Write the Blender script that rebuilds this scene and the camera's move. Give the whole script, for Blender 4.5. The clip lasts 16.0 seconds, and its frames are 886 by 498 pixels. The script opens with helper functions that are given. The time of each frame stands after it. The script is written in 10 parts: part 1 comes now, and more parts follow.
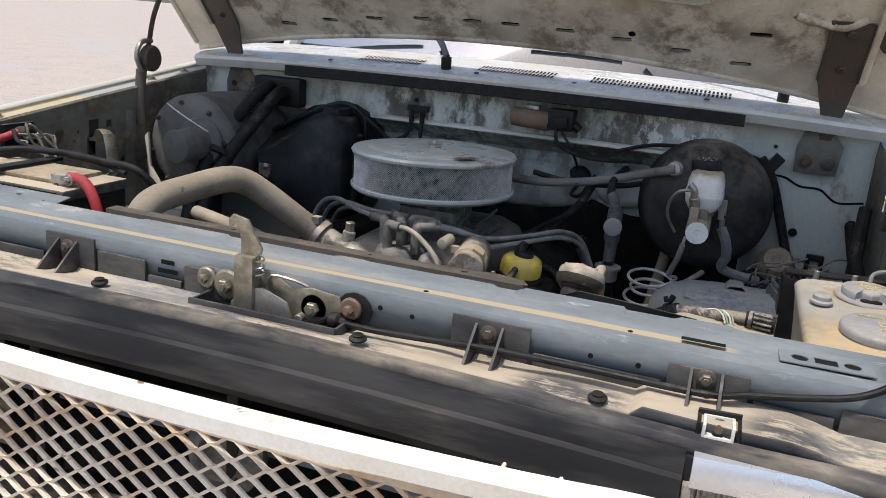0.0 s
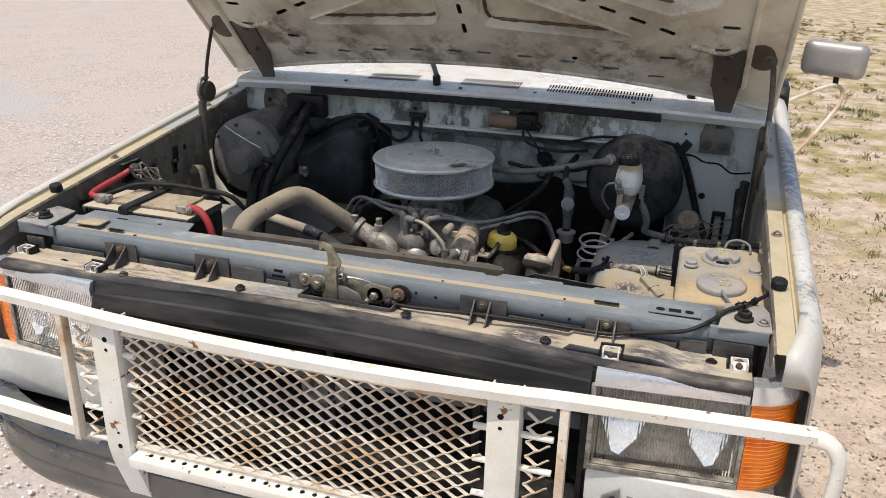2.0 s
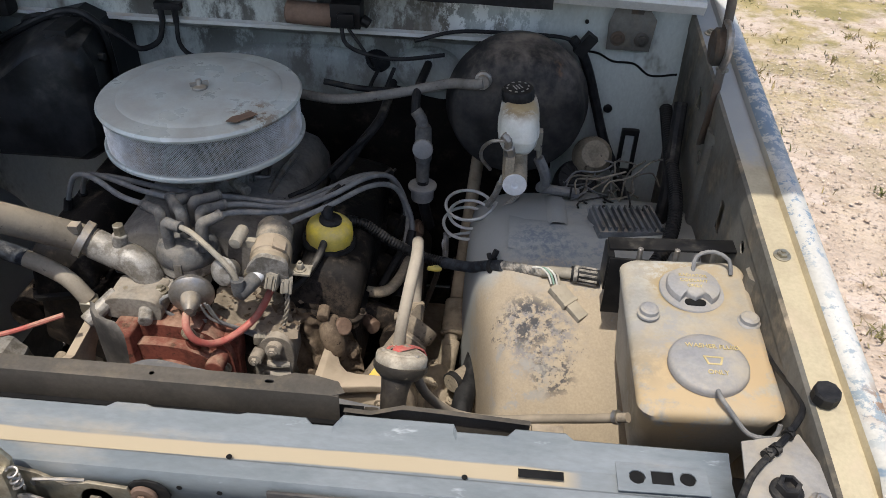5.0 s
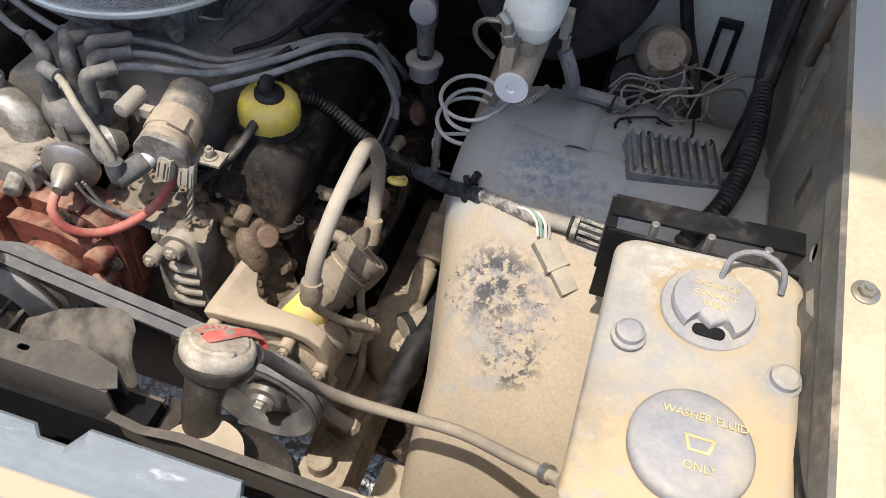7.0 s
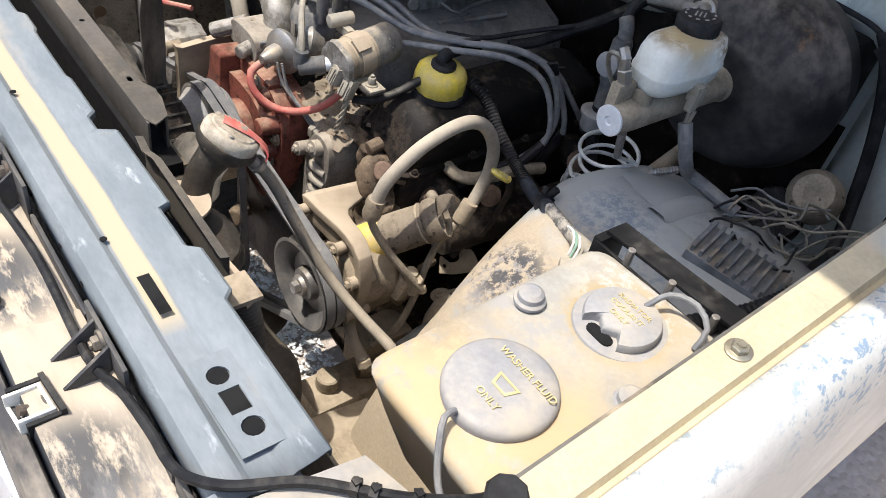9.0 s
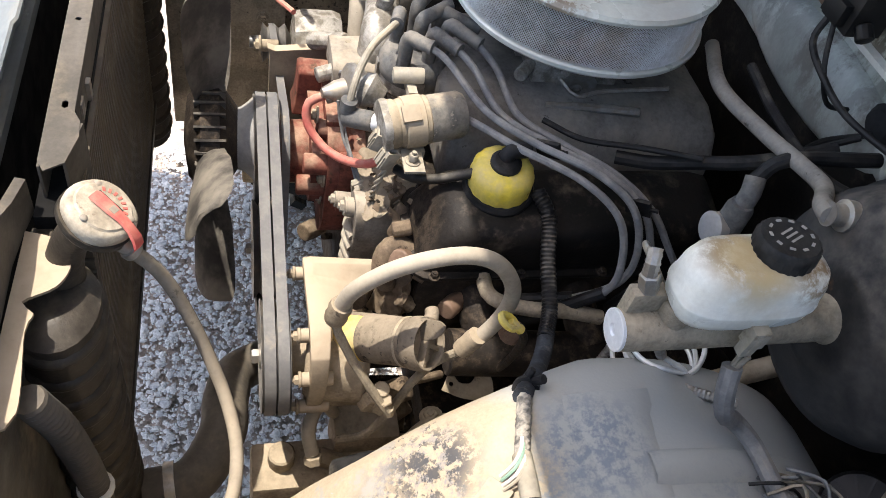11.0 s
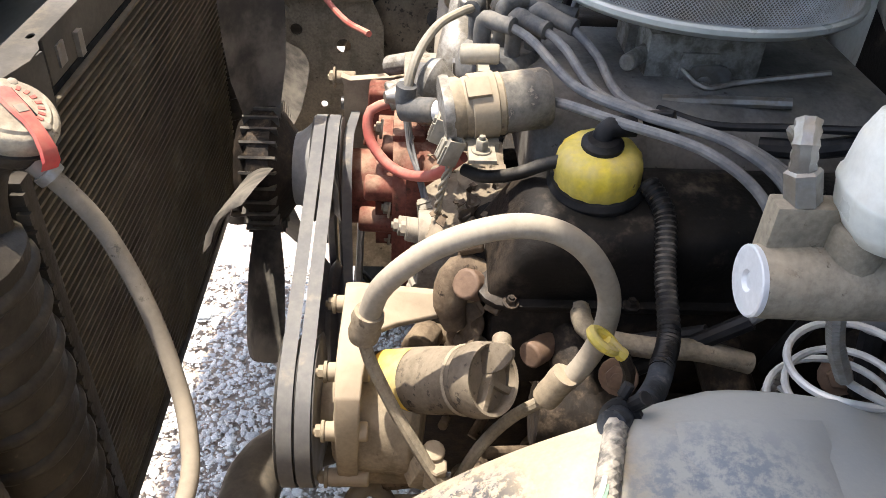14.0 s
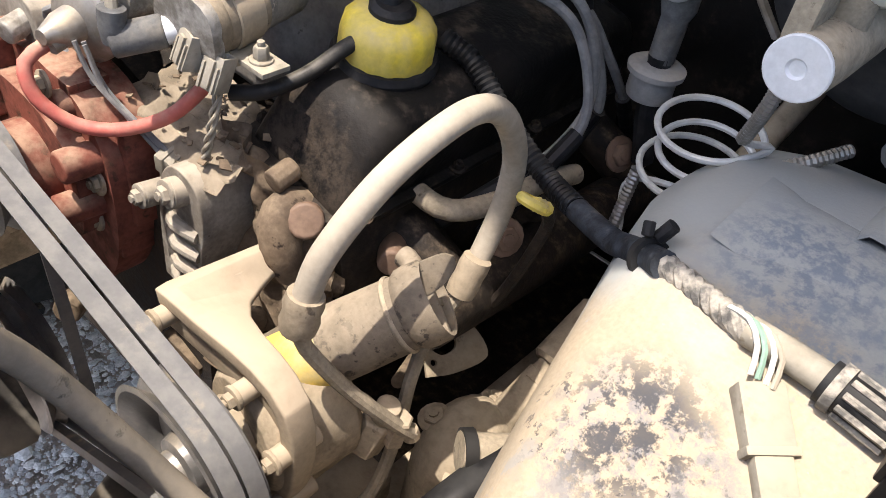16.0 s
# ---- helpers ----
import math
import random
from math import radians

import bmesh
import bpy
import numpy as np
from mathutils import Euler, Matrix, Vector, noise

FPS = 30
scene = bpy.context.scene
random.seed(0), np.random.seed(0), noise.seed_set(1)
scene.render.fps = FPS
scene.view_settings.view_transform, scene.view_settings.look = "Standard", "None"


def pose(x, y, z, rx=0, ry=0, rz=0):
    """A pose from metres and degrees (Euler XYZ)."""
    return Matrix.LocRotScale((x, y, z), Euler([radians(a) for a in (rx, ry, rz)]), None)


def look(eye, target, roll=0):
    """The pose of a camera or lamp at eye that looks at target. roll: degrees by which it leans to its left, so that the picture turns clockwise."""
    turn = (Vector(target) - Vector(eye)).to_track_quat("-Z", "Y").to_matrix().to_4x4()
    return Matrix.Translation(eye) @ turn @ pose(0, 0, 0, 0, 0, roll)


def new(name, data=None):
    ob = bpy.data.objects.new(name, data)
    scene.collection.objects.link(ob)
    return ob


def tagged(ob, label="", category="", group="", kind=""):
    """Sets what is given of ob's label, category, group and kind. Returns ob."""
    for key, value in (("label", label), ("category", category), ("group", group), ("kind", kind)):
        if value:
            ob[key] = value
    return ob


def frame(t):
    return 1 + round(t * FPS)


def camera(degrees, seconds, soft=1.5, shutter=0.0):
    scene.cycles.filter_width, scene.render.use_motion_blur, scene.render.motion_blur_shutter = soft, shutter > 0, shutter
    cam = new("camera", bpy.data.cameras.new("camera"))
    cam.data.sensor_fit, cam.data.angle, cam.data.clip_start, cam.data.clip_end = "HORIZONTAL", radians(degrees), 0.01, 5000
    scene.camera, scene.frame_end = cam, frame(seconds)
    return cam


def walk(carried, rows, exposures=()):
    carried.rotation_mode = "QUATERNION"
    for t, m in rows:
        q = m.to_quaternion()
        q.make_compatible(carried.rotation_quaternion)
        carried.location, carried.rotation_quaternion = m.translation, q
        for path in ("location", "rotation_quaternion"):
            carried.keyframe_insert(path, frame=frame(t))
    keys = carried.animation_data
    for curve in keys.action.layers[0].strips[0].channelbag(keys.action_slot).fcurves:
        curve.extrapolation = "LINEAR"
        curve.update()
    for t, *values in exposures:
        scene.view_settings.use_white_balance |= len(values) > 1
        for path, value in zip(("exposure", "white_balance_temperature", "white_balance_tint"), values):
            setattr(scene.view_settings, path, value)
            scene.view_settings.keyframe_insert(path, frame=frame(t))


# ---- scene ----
cam = camera(58.2, 16.0, soft=0.5)
PATH = [
    (0, (0.493, -0.736, 1.344), (-0.119, 1.091, 0.805), 4.9),
    (0.5, (0.49, -0.851, 1.497), (-0.09, 0.955, 0.865), 3.5),
    (1, (0.51, -0.951, 1.598), (-0.046, 0.843, 0.912), 2.2),
    (1.5, (0.546, -1.076, 1.652), (-0.008, 0.709, 0.941), 1.5),
    (2, (0.621, -1.243, 1.66), (0.059, 0.533, 0.93), 1.2),
    (2.5, (0.682, -1.357, 1.671), (0.124, 0.413, 0.926), 1.1),
    (3, (0.657, -1.31, 1.678), (0.13, 0.459, 0.908), 0.8),
    (3.5, (0.54, -1.119, 1.705), (0.081, 0.649, 0.891), 0.5),
    (4, (0.453, -0.909, 1.714), (0.098, 0.843, 0.817), 0.5),
    (4.5, (0.442, -0.651, 1.709), (0.208, 1.05, 0.684), 0.9),
    (5, (0.435, -0.408, 1.689), (0.339, 1.2, 0.504), 2.2),
    (5.2, (0.421, -0.331, 1.663), (0.367, 1.226, 0.41), 2.7),
    (7.3, (0.641, -0.039, 1.538), (0.202, 1.204, 0.035), 5.3),
    (7.5, (0.675, -0.048, 1.517), (0.135, 1.201, 0.050), 6.1),
    (8, (0.789, -0.119, 1.493), (0.019, 1.109, 0.115), 7.6),
    (8.5, (0.899, -0.149, 1.512), (-0.040, 1.013, 0.183), 9.8),
    (8.7, (0.943, -0.116, 1.511), (-0.046, 1.011, 0.189), 11.0),
    (10.8, (0.836, 0.322, 1.556), (-0.377, 0.911, 0.078), 16.9),
    (11, (0.819, 0.344, 1.556), (-0.423, 0.851, 0.072), 15.9),
    (11.5, (0.808, 0.421, 1.526), (-0.547, 0.697, 0.081), 11.2),
    (12, (0.825, 0.459, 1.465), (-0.636, 0.529, 0.101), 7.5),
    (12.5, (0.81, 0.491, 1.409), (-0.721, 0.41, 0.125), 5.4),
    (13, (0.814, 0.52, 1.351), (-0.776, 0.379, 0.147), 4.1),
    (13.5, (0.816, 0.524, 1.312), (-0.806, 0.445, 0.145), 3.7),
    (14, (0.787, 0.477, 1.288), (-0.808, 0.58, 0.085), 3.5),
    (14.5, (0.769, 0.391, 1.294), (-0.721, 0.77, 0.015), 4.6),
    (15, (0.717, 0.294, 1.279), (-0.597, 0.961, -0.072), 6.0),
    (15.5, (0.66, 0.234, 1.234), (-0.457, 1.201, -0.114), 8.9),
    (16, (0.582, 0.23, 1.222), (-0.31, 1.443, -0.095), 10.3),
]
walk(cam, [(t, look(eye, target, roll)) for t, eye, target, roll in PATH], exposures=((0.0, 0.3, 6600, 11), (2.5, 0.2, 6900, 11), (4.0, 0.32, 6650, 11), (5.2, 0.4, 6600, 11), (7.5, 0.93, 6600, 12), (8.7, 0.97, 6500, 11), (10.8, 1.4, 6900, 12), (12.5, 1.4, 6950, 12), (14.0, 1.66, 7000, 12), (15.0, 1.58, 6900, 13), (16.0, 1.48, 6900, 14)))


# ---- world, sun ----
SUN = Vector((-0.15, -0.30, 0.94)).normalized()      # towards the sun
world = bpy.data.worlds.new("sky")
scene.world = world
world.use_nodes = True
wt = world.node_tree
bg = wt.nodes["Background"]
sky = wt.nodes.new("ShaderNodeTexSky")
sky.sky_type, sky.sun_disc = "NISHITA", False
sky.sun_elevation = math.asin(SUN.z)
sky.sun_rotation = math.atan2(SUN.x, SUN.y)
sky.dust_density, sky.air_density, sky.ozone_density = 2.2, 1.0, 0.9
wt.links.new(sky.outputs[0], bg.inputs[0])
bg.inputs[1].default_value = 0.15
sun = new("sun", bpy.data.lights.new("sun", "SUN"))
sun.data.energy, sun.data.angle, sun.data.color = 2.9, radians(0.55), (1.0, 0.955, 0.88)
sun.matrix_world = look(SUN * 30, (0, 0, 0))


# ---- materials ----
def nd(nt, kind, **kw):
    n = nt.nodes.new("ShaderNode" + kind)
    for k, v in kw.items():
        n.inputs[k].default_value = v
    return n


def surf(name, col, rough=0.6, metal=0.0, col2=None, scale=25.0, lo=0.4, hi=0.62, dust=0.0, dustcol=(0.50, 0.41, 0.29),
         dscale=14.0, up=1.0, bump=0.15, bscale=220.0, fleck=None, fscale=60.0, flo=0.6, fhi=0.66, coat=0.0, band=None, island=0.0, trans=0.0,
         stretch=None, spots=(), zone=None):
    """A weathered surface: two tones, dust that settles on faces turned upwards, flecks, fine relief."""
    m = bpy.data.materials.new(name)
    m.use_nodes = True
    nt = m.node_tree
    L = nt.links.new
    p = nt.nodes["Principled BSDF"]
    tc = nd(nt, "TexCoord")
    co = tc.outputs["Object"]
    if stretch:
        mp = nd(nt, "Mapping", Scale=stretch)
        L(co, mp.inputs["Vector"])
        co = mp.outputs[0]

    def noisy(sc, detail=6.0, lo_=0.4, hi_=0.6, rgh=0.6):
        n = nd(nt, "TexNoise", Scale=sc, Detail=detail, Roughness=rgh)
        L(co, n.inputs["Vector"])
        r = nd(nt, "MapRange")
        r.inputs[1].default_value, r.inputs[2].default_value = lo_, hi_
        r.interpolation_type = "SMOOTHSTEP"
        L(n.outputs[0], r.inputs[0])
        return n.outputs[0], r.outputs[0]

    def mix(fac, a, b):
        n = nt.nodes.new("ShaderNodeMix")
        n.data_type = "RGBA"
        for sock, v in ((n.inputs[0], fac), (n.inputs[6], a), (n.inputs[7], b)):
            if isinstance(v, (tuple, list)):
                sock.default_value = (*v, 1.0)
            elif isinstance(v, float):
                sock.default_value = v
            else:
                L(v, sock)
        return n.outputs[2]

    def math_(op, a, b=None):
        n = nt.nodes.new("ShaderNodeMath")
        n.operation = op
        n.use_clamp = True
        for sock, v in zip(n.inputs, (a, b)):
            if v is None:
                continue
            if isinstance(v, (int, float)):
                sock.default_value = v
            else:
                L(v, sock)
        return n.outputs[0]

    col2 = col2 or tuple(c * 0.78 for c in col)
    _, f1 = noisy(scale, 8.0, lo, hi)
    c = mix(f1, col, col2)
    raw, _ = noisy(bscale, 3.0)
    tone = nd(nt, "HueSaturation")
    vr = nd(nt, "MapRange")
    grain = min(1.0, 0.2 + bump * 2.5)
    vr.inputs[1].default_value, vr.inputs[2].default_value, vr.inputs[3].default_value, vr.inputs[4].default_value = 0.3, 0.7, 1 - 0.18 * grain, 1 + 0.16 * grain
    L(raw, vr.inputs[0])
    val = vr.outputs[0]
    if island:
        g = nd(nt, "NewGeometry")
        rr = nd(nt, "MapRange")
        rr.inputs[3].default_value, rr.inputs[4].default_value = 1 - island, 1 + island
        L(g.outputs["Random Per Island"], rr.inputs[0])
        mm = nt.nodes.new("ShaderNodeMath")
        mm.operation = "MULTIPLY"
        L(val, mm.inputs[0]); L(rr.outputs[0], mm.inputs[1])
        val = mm.outputs[0]
    L(val, tone.inputs["Value"]); L(c, tone.inputs["Color"])
    c = tone.outputs[0]
    rg = None
    if fleck:
        _, ff = noisy(fscale, 5.0, flo, fhi, 0.65)
        c = mix(ff, c, fleck)
    if dust > 0:
        da, _ = noisy(dscale, 8.0)
        db, _ = noisy(dscale * 4.6, 4.0)
        sm = nt.nodes.new("ShaderNodeMath"); sm.operation = "MULTIPLY_ADD"
        L(db, sm.inputs[0]); sm.inputs[1].default_value = 0.25
        hm_ = nt.nodes.new("ShaderNodeMath"); hm_.operation = "MULTIPLY"
        L(da, hm_.inputs[0]); hm_.inputs[1].default_value = 0.75
        L(hm_.outputs[0], sm.inputs[2])
        dr = nd(nt, "MapRange")
        dr.interpolation_type = "SMOOTHSTEP"
        dr.inputs[1].default_value, dr.inputs[2].default_value = 0.60 - 0.46 * dust, 0.84 - 0.28 * dust
        L(sm.outputs[0], dr.inputs[0])
        df = dr.outputs[0]
        if up:
            g = nd(nt, "NewGeometry")
            sp = nd(nt, "SeparateXYZ")
            L(g.outputs["Normal"], sp.inputs[0])
            ur = nd(nt, "MapRange")
            ur.inputs[1].default_value, ur.inputs[2].default_value, ur.inputs[3].default_value = 0.1, 0.75, 1 - up
            L(sp.outputs[2], ur.inputs[0])
            df = math_("MULTIPLY", df, ur.outputs[0])
        c = mix(df, c, dustcol)
        rg = df
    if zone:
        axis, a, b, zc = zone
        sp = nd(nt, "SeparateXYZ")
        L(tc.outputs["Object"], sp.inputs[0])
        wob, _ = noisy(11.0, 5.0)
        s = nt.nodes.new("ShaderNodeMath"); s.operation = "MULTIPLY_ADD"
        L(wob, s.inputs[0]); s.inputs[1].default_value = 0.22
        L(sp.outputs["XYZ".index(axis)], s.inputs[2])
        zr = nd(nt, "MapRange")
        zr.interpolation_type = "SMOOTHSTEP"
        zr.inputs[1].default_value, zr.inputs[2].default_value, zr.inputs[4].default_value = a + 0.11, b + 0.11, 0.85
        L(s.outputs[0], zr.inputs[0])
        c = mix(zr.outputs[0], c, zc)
    for cx, cy, cz, rad_, scol, ssc, slo, shi in spots:
        dv = nt.nodes.new("ShaderNodeVectorMath")
        dv.operation = "DISTANCE"
        L(tc.outputs["Object"], dv.inputs[0])
        dv.inputs[1].default_value = (cx, cy, cz)
        dm = nd(nt, "MapRange")
        dm.interpolation_type = "SMOOTHSTEP"
        dm.inputs[1].default_value, dm.inputs[2].default_value = rad_, rad_ * 0.35
        L(dv.outputs["Value"], dm.inputs[0])
        sn = nd(nt, "TexNoise", Scale=ssc, Detail=7.0, Roughness=0.74, Distortion=0.12)
        L(co, sn.inputs["Vector"])
        sr = nd(nt, "MapRange")
        sr.interpolation_type = "SMOOTHSTEP"
        sr.inputs[1].default_value, sr.inputs[2].default_value, sr.inputs[4].default_value = slo, shi, 0.92
        L(sn.outputs[0], sr.inputs[0])
        c = mix(math_("MULTIPLY", dm.outputs[0], sr.outputs[0]), c, scol)
    if band:
        axis, mid, half = band
        sp = nd(nt, "SeparateXYZ")
        L(tc.outputs["Object"], sp.inputs[0])
        wob, _ = noisy(9.0, 4.0)
        wob = math_("MULTIPLY", wob, 0.018)
        s = nt.nodes.new("ShaderNodeMath"); s.operation = "ADD"
        L(sp.outputs["XYZ".index(axis)], s.inputs[0]); L(wob, s.inputs[1])
        d = nt.nodes.new("ShaderNodeMath"); d.operation = "SUBTRACT"
        L(s.outputs[0], d.inputs[0]); d.inputs[1].default_value = mid + 0.009
        ab = nt.nodes.new("ShaderNodeMath"); ab.operation = "ABSOLUTE"
        L(d.outputs[0], ab.inputs[0])
        br = nd(nt, "MapRange")
        br.interpolation_type = "SMOOTHSTEP"
        br.inputs[1].default_value, br.inputs[2].default_value = half, half * 0.72
        L(ab.outputs[0], br.inputs[0])
        xr = nd(nt, "MapRange")
        xr.inputs[1].default_value, xr.inputs[2].default_value = 0.552, 0.530
        L(sp.outputs[0], xr.inputs[0])
        c = mix(math_("MULTIPLY", br.outputs[0], xr.outputs[0]), c, tuple(min(1, v * 1.12) for v in dustcol))
    L(c, p.inputs["Base Color"])
    p.inputs["Metallic"].default_value = metal
    p.inputs["Specular IOR Level"].default_value = 0.5 if metal or coat else 0.2
    rn = nd(nt, "MapRange")
    rn.inputs[3].default_value, rn.inputs[4].default_value = max(0.03, rough - 0.12), min(1, rough + 0.12)
    L(f1, rn.inputs[0])
    ro = rn.outputs[0]
    if rg is not None:
        mx = nt.nodes.new("ShaderNodeMath"); mx.operation = "MAXIMUM"
        L(ro, mx.inputs[0])
        sc = math_("MULTIPLY", rg, 0.9)
        L(sc, mx.inputs[1])
        ro = mx.outputs[0]
        if metal:
            L(math_("MULTIPLY", math_("SUBTRACT", 1.0, rg), metal), p.inputs["Metallic"])
    L(ro, p.inputs["Roughness"])
    if coat:
        p.inputs["Coat Weight"].default_value, p.inputs["Coat Roughness"].default_value = coat, 0.15
    if trans:
        p.inputs["Subsurface Weight"].default_value = trans
        p.inputs["Subsurface Radius"].default_value = (0.02, 0.02, 0.02)
        p.inputs["Subsurface Scale"].default_value = 0.5
    if bump:
        b = nd(nt, "Bump", Strength=bump, Distance=0.0015)
        L(raw, b.inputs["Height"])
        L(b.outputs[0], p.inputs["Normal"])
    return m


TAN = (0.52, 0.43, 0.31)
M = {}
M["white"] = surf("old_white_paint", (0.66, 0.67, 0.65), 0.35, col2=(0.55, 0.55, 0.515), scale=6, dust=0.35, bump=0.05, coat=0.15)
M["fender"] = surf("worn_white_paint", (0.6, 0.59, 0.545), 0.45, col2=(0.51, 0.5, 0.455), scale=5, fleck=(0.20, 0.27, 0.34), fscale=7, flo=0.66, fhi=0.70, bump=0.06, coat=0.1,
                    spots=((0.850, 0.20, 1.07, 0.075, (0.24, 0.30, 0.34), 38, 0.50, 0.56), (0.840, 0.30, 1.08, 0.09, (0.28, 0.34, 0.38), 80, 0.54, 0.60), (0.848, 0.50, 1.12, 0.14, (0.20, 0.28, 0.36), 70, 0.52, 0.57), (0.850, 0.78, 1.15, 0.26, (0.15, 0.22, 0.29), 50, 0.44, 0.52), (0.866, 0.20, 1.06, 0.05, (0.27, 0.14, 0.06), 30, 0.52, 0.56)))
# cream at the front, blending to grey from y 0.60 to 0.67
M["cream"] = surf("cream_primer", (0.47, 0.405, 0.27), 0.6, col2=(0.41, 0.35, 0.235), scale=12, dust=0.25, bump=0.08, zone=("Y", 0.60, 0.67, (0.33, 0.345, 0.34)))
M["apron"] = surf("dirty_inner_paint", (0.185, 0.177, 0.155), 0.65, col2=(0.075, 0.07, 0.06), scale=7, lo=0.34, hi=0.62, dust=0.30, up=0.4, bump=0.12)
M["firewall"] = surf("grimy_firewall_paint", (0.56, 0.595, 0.555), 0.42, col2=(0.36, 0.38, 0.35), scale=4, lo=0.45, hi=0.72, fleck=(0.15, 0.135, 0.11), fscale=7, flo=0.55, fhi=0.67, dust=0.15, up=0.8, bump=0.08, stretch=(1, 1, 0.55),
                     spots=((-0.15, 1.04, 1.17, 0.28, (0.085, 0.08, 0.07), 15, 0.42, 0.56), (0.22, 1.04, 1.15, 0.22, (0.11, 0.10, 0.085), 18, 0.42, 0.54), (0.10, 1.08, 1.10, 0.20, (0.14, 0.125, 0.105), 12, 0.48, 0.62), (0.42, 1.04, 1.17, 0.14, (0.78, 0.80, 0.76), 30, 0.50, 0.55)))
M["bluegray"] = surf("blue_grey_steel", (0.152, 0.175, 0.187), 0.6, col2=(0.2, 0.222, 0.235), scale=18, dust=0.18, dscale=9, bump=0.08, metal=0.0,
                     fleck=(0.33, 0.36, 0.375), fscale=35, flo=0.62, fhi=0.72, stretch=(0.35, 1, 1), dustcol=(0.4, 0.345, 0.26))
M["latchtop"] = surf("blue_grey_steel_dusty", (0.152, 0.175, 0.187), 0.6, col2=(0.2, 0.222, 0.235), scale=18, dust=0.16, dscale=9, bump=0.08, metal=0.0,
                     fleck=(0.33, 0.36, 0.375), fscale=35, flo=0.62, fhi=0.72, band=("Y", 0.101, 0.011), stretch=(0.35, 1, 1), dustcol=(0.37, 0.31, 0.215))
M["shield"] = surf("dusty_black_plastic", (0.045, 0.045, 0.048), 0.55, col2=(0.12, 0.12, 0.122), scale=26, lo=0.40, hi=0.66, dust=1.0, dscale=12, bump=0.15, dustcol=(0.47, 0.4, 0.305), stretch=(0.35, 1.1, 1),
                   spots=((0.375, 0.010, 1.0, 0.060, (0.07, 0.072, 0.076), 60, 0.42, 0.52), (0.41, 0.014, 1.0, 0.055, (0.10, 0.102, 0.105), 90, 0.44, 0.56), (0.14, -0.002, 1.0, 0.10, (0.15, 0.15, 0.152), 80, 0.42, 0.60), (-0.09, 0.02, 1.0, 0.15, (0.20, 0.20, 0.205), 66, 0.40, 0.54), (-0.16, 0.0, 1.0, 0.13, (0.30, 0.30, 0.295), 110, 0.46, 0.58), (0.02, -0.005, 1.0, 0.10, (0.12, 0.12, 0.125), 95, 0.46, 0.58), (-0.45, -0.01, 1.0, 0.20, (0.13, 0.125, 0.115), 60, 0.46, 0.60), (0.60, 0.012, 1.0, 0.060, (0.065, 0.068, 0.072), 50, 0.38, 0.52), (0.66, 0.02, 1.0, 0.07, (0.16, 0.16, 0.16), 75, 0.42, 0.58)))
M["boot"] = surf("dusty_rubber_boot", (0.07, 0.071, 0.073), 0.75, col2=(0.12, 0.123, 0.125), scale=45, dust=0.5, dscale=24, up=0.4, bump=0.25, dustcol=(0.27, 0.245, 0.205))
M["topbar"] = surf("dark_streaked_plastic", (0.018, 0.018, 0.019), 0.5, col2=(0.045, 0.044, 0.043), scale=26, lo=0.42, hi=0.62, dust=0.10, dscale=18, up=0.8, bump=0.12, dustcol=(0.24, 0.21, 0.17), stretch=(0.15, 1, 1))
M["tabs"] = surf("dust_filmed_black_plastic", (0.040, 0.040, 0.043), 0.55, col2=(0.085, 0.083, 0.08), scale=22, lo=0.4, hi=0.66, dust=0.34, dscale=16, up=0.6, bump=0.15, dustcol=(0.33, 0.285, 0.22), stretch=(0.4, 1, 1))
M["plategrey"] = surf("pale_grey_plate_steel", (0.30, 0.295, 0.285), 0.6, col2=(0.22, 0.22, 0.22), scale=22, dust=0.4, dscale=12, bump=0.1, dustcol=(0.40, 0.35, 0.27))
M["castdark"] = surf("dark_grey_casting", (0.2, 0.19, 0.176), 0.7, col2=(0.13, 0.122, 0.112), scale=16, dust=0.4, dscale=18, up=0.7, bump=0.3, bscale=190, dustcol=(0.26, 0.24, 0.205), fleck=(0.045, 0.04, 0.035), fscale=50, flo=0.63, fhi=0.70)
M["black"] = surf("black_plastic", (0.010, 0.010, 0.0105), 0.5, col2=(0.022, 0.0215, 0.021), scale=20, dust=0.25, bump=0.08, dustcol=(0.17, 0.155, 0.13))
M["hvac"] = surf("black_moulded_plastic", (0.008, 0.009, 0.010), 0.45, col2=(0.022, 0.024, 0.026), scale=9, dust=0.28, dscale=8, up=0.7, dustcol=(0.13, 0.125, 0.115), bump=0.12)
M["rubber"] = surf("old_rubber", (0.010, 0.010, 0.011), 0.6, col2=(0.026, 0.026, 0.026), scale=40, dust=0.16, bump=0.15, dustcol=(0.19, 0.17, 0.14))
M["greyhose"] = surf("grey_ignition_lead", (0.15, 0.152, 0.155), 0.65, col2=(0.22, 0.22, 0.215), scale=50, dust=0.2, bump=0.1, dustcol=(0.34, 0.31, 0.26))
M["radhose"] = surf("brown_dusted_hose", (0.255, 0.22, 0.172), 0.9, col2=(0.19, 0.165, 0.13), scale=14, dust=0.5, dscale=8, bump=0.12, dustcol=(0.36, 0.305, 0.23), fleck=(0.09, 0.08, 0.065), fscale=60, flo=0.62, fhi=0.70)
M["tanhose"] = surf("dust_caked_hose", (0.34, 0.3, 0.24), 0.92, col2=(0.27, 0.235, 0.185), scale=16, dust=0.55, dscale=9, bump=0.14, dustcol=(0.44, 0.385, 0.3), fleck=(0.16, 0.14, 0.11), fscale=70, flo=0.66, fhi=0.72)
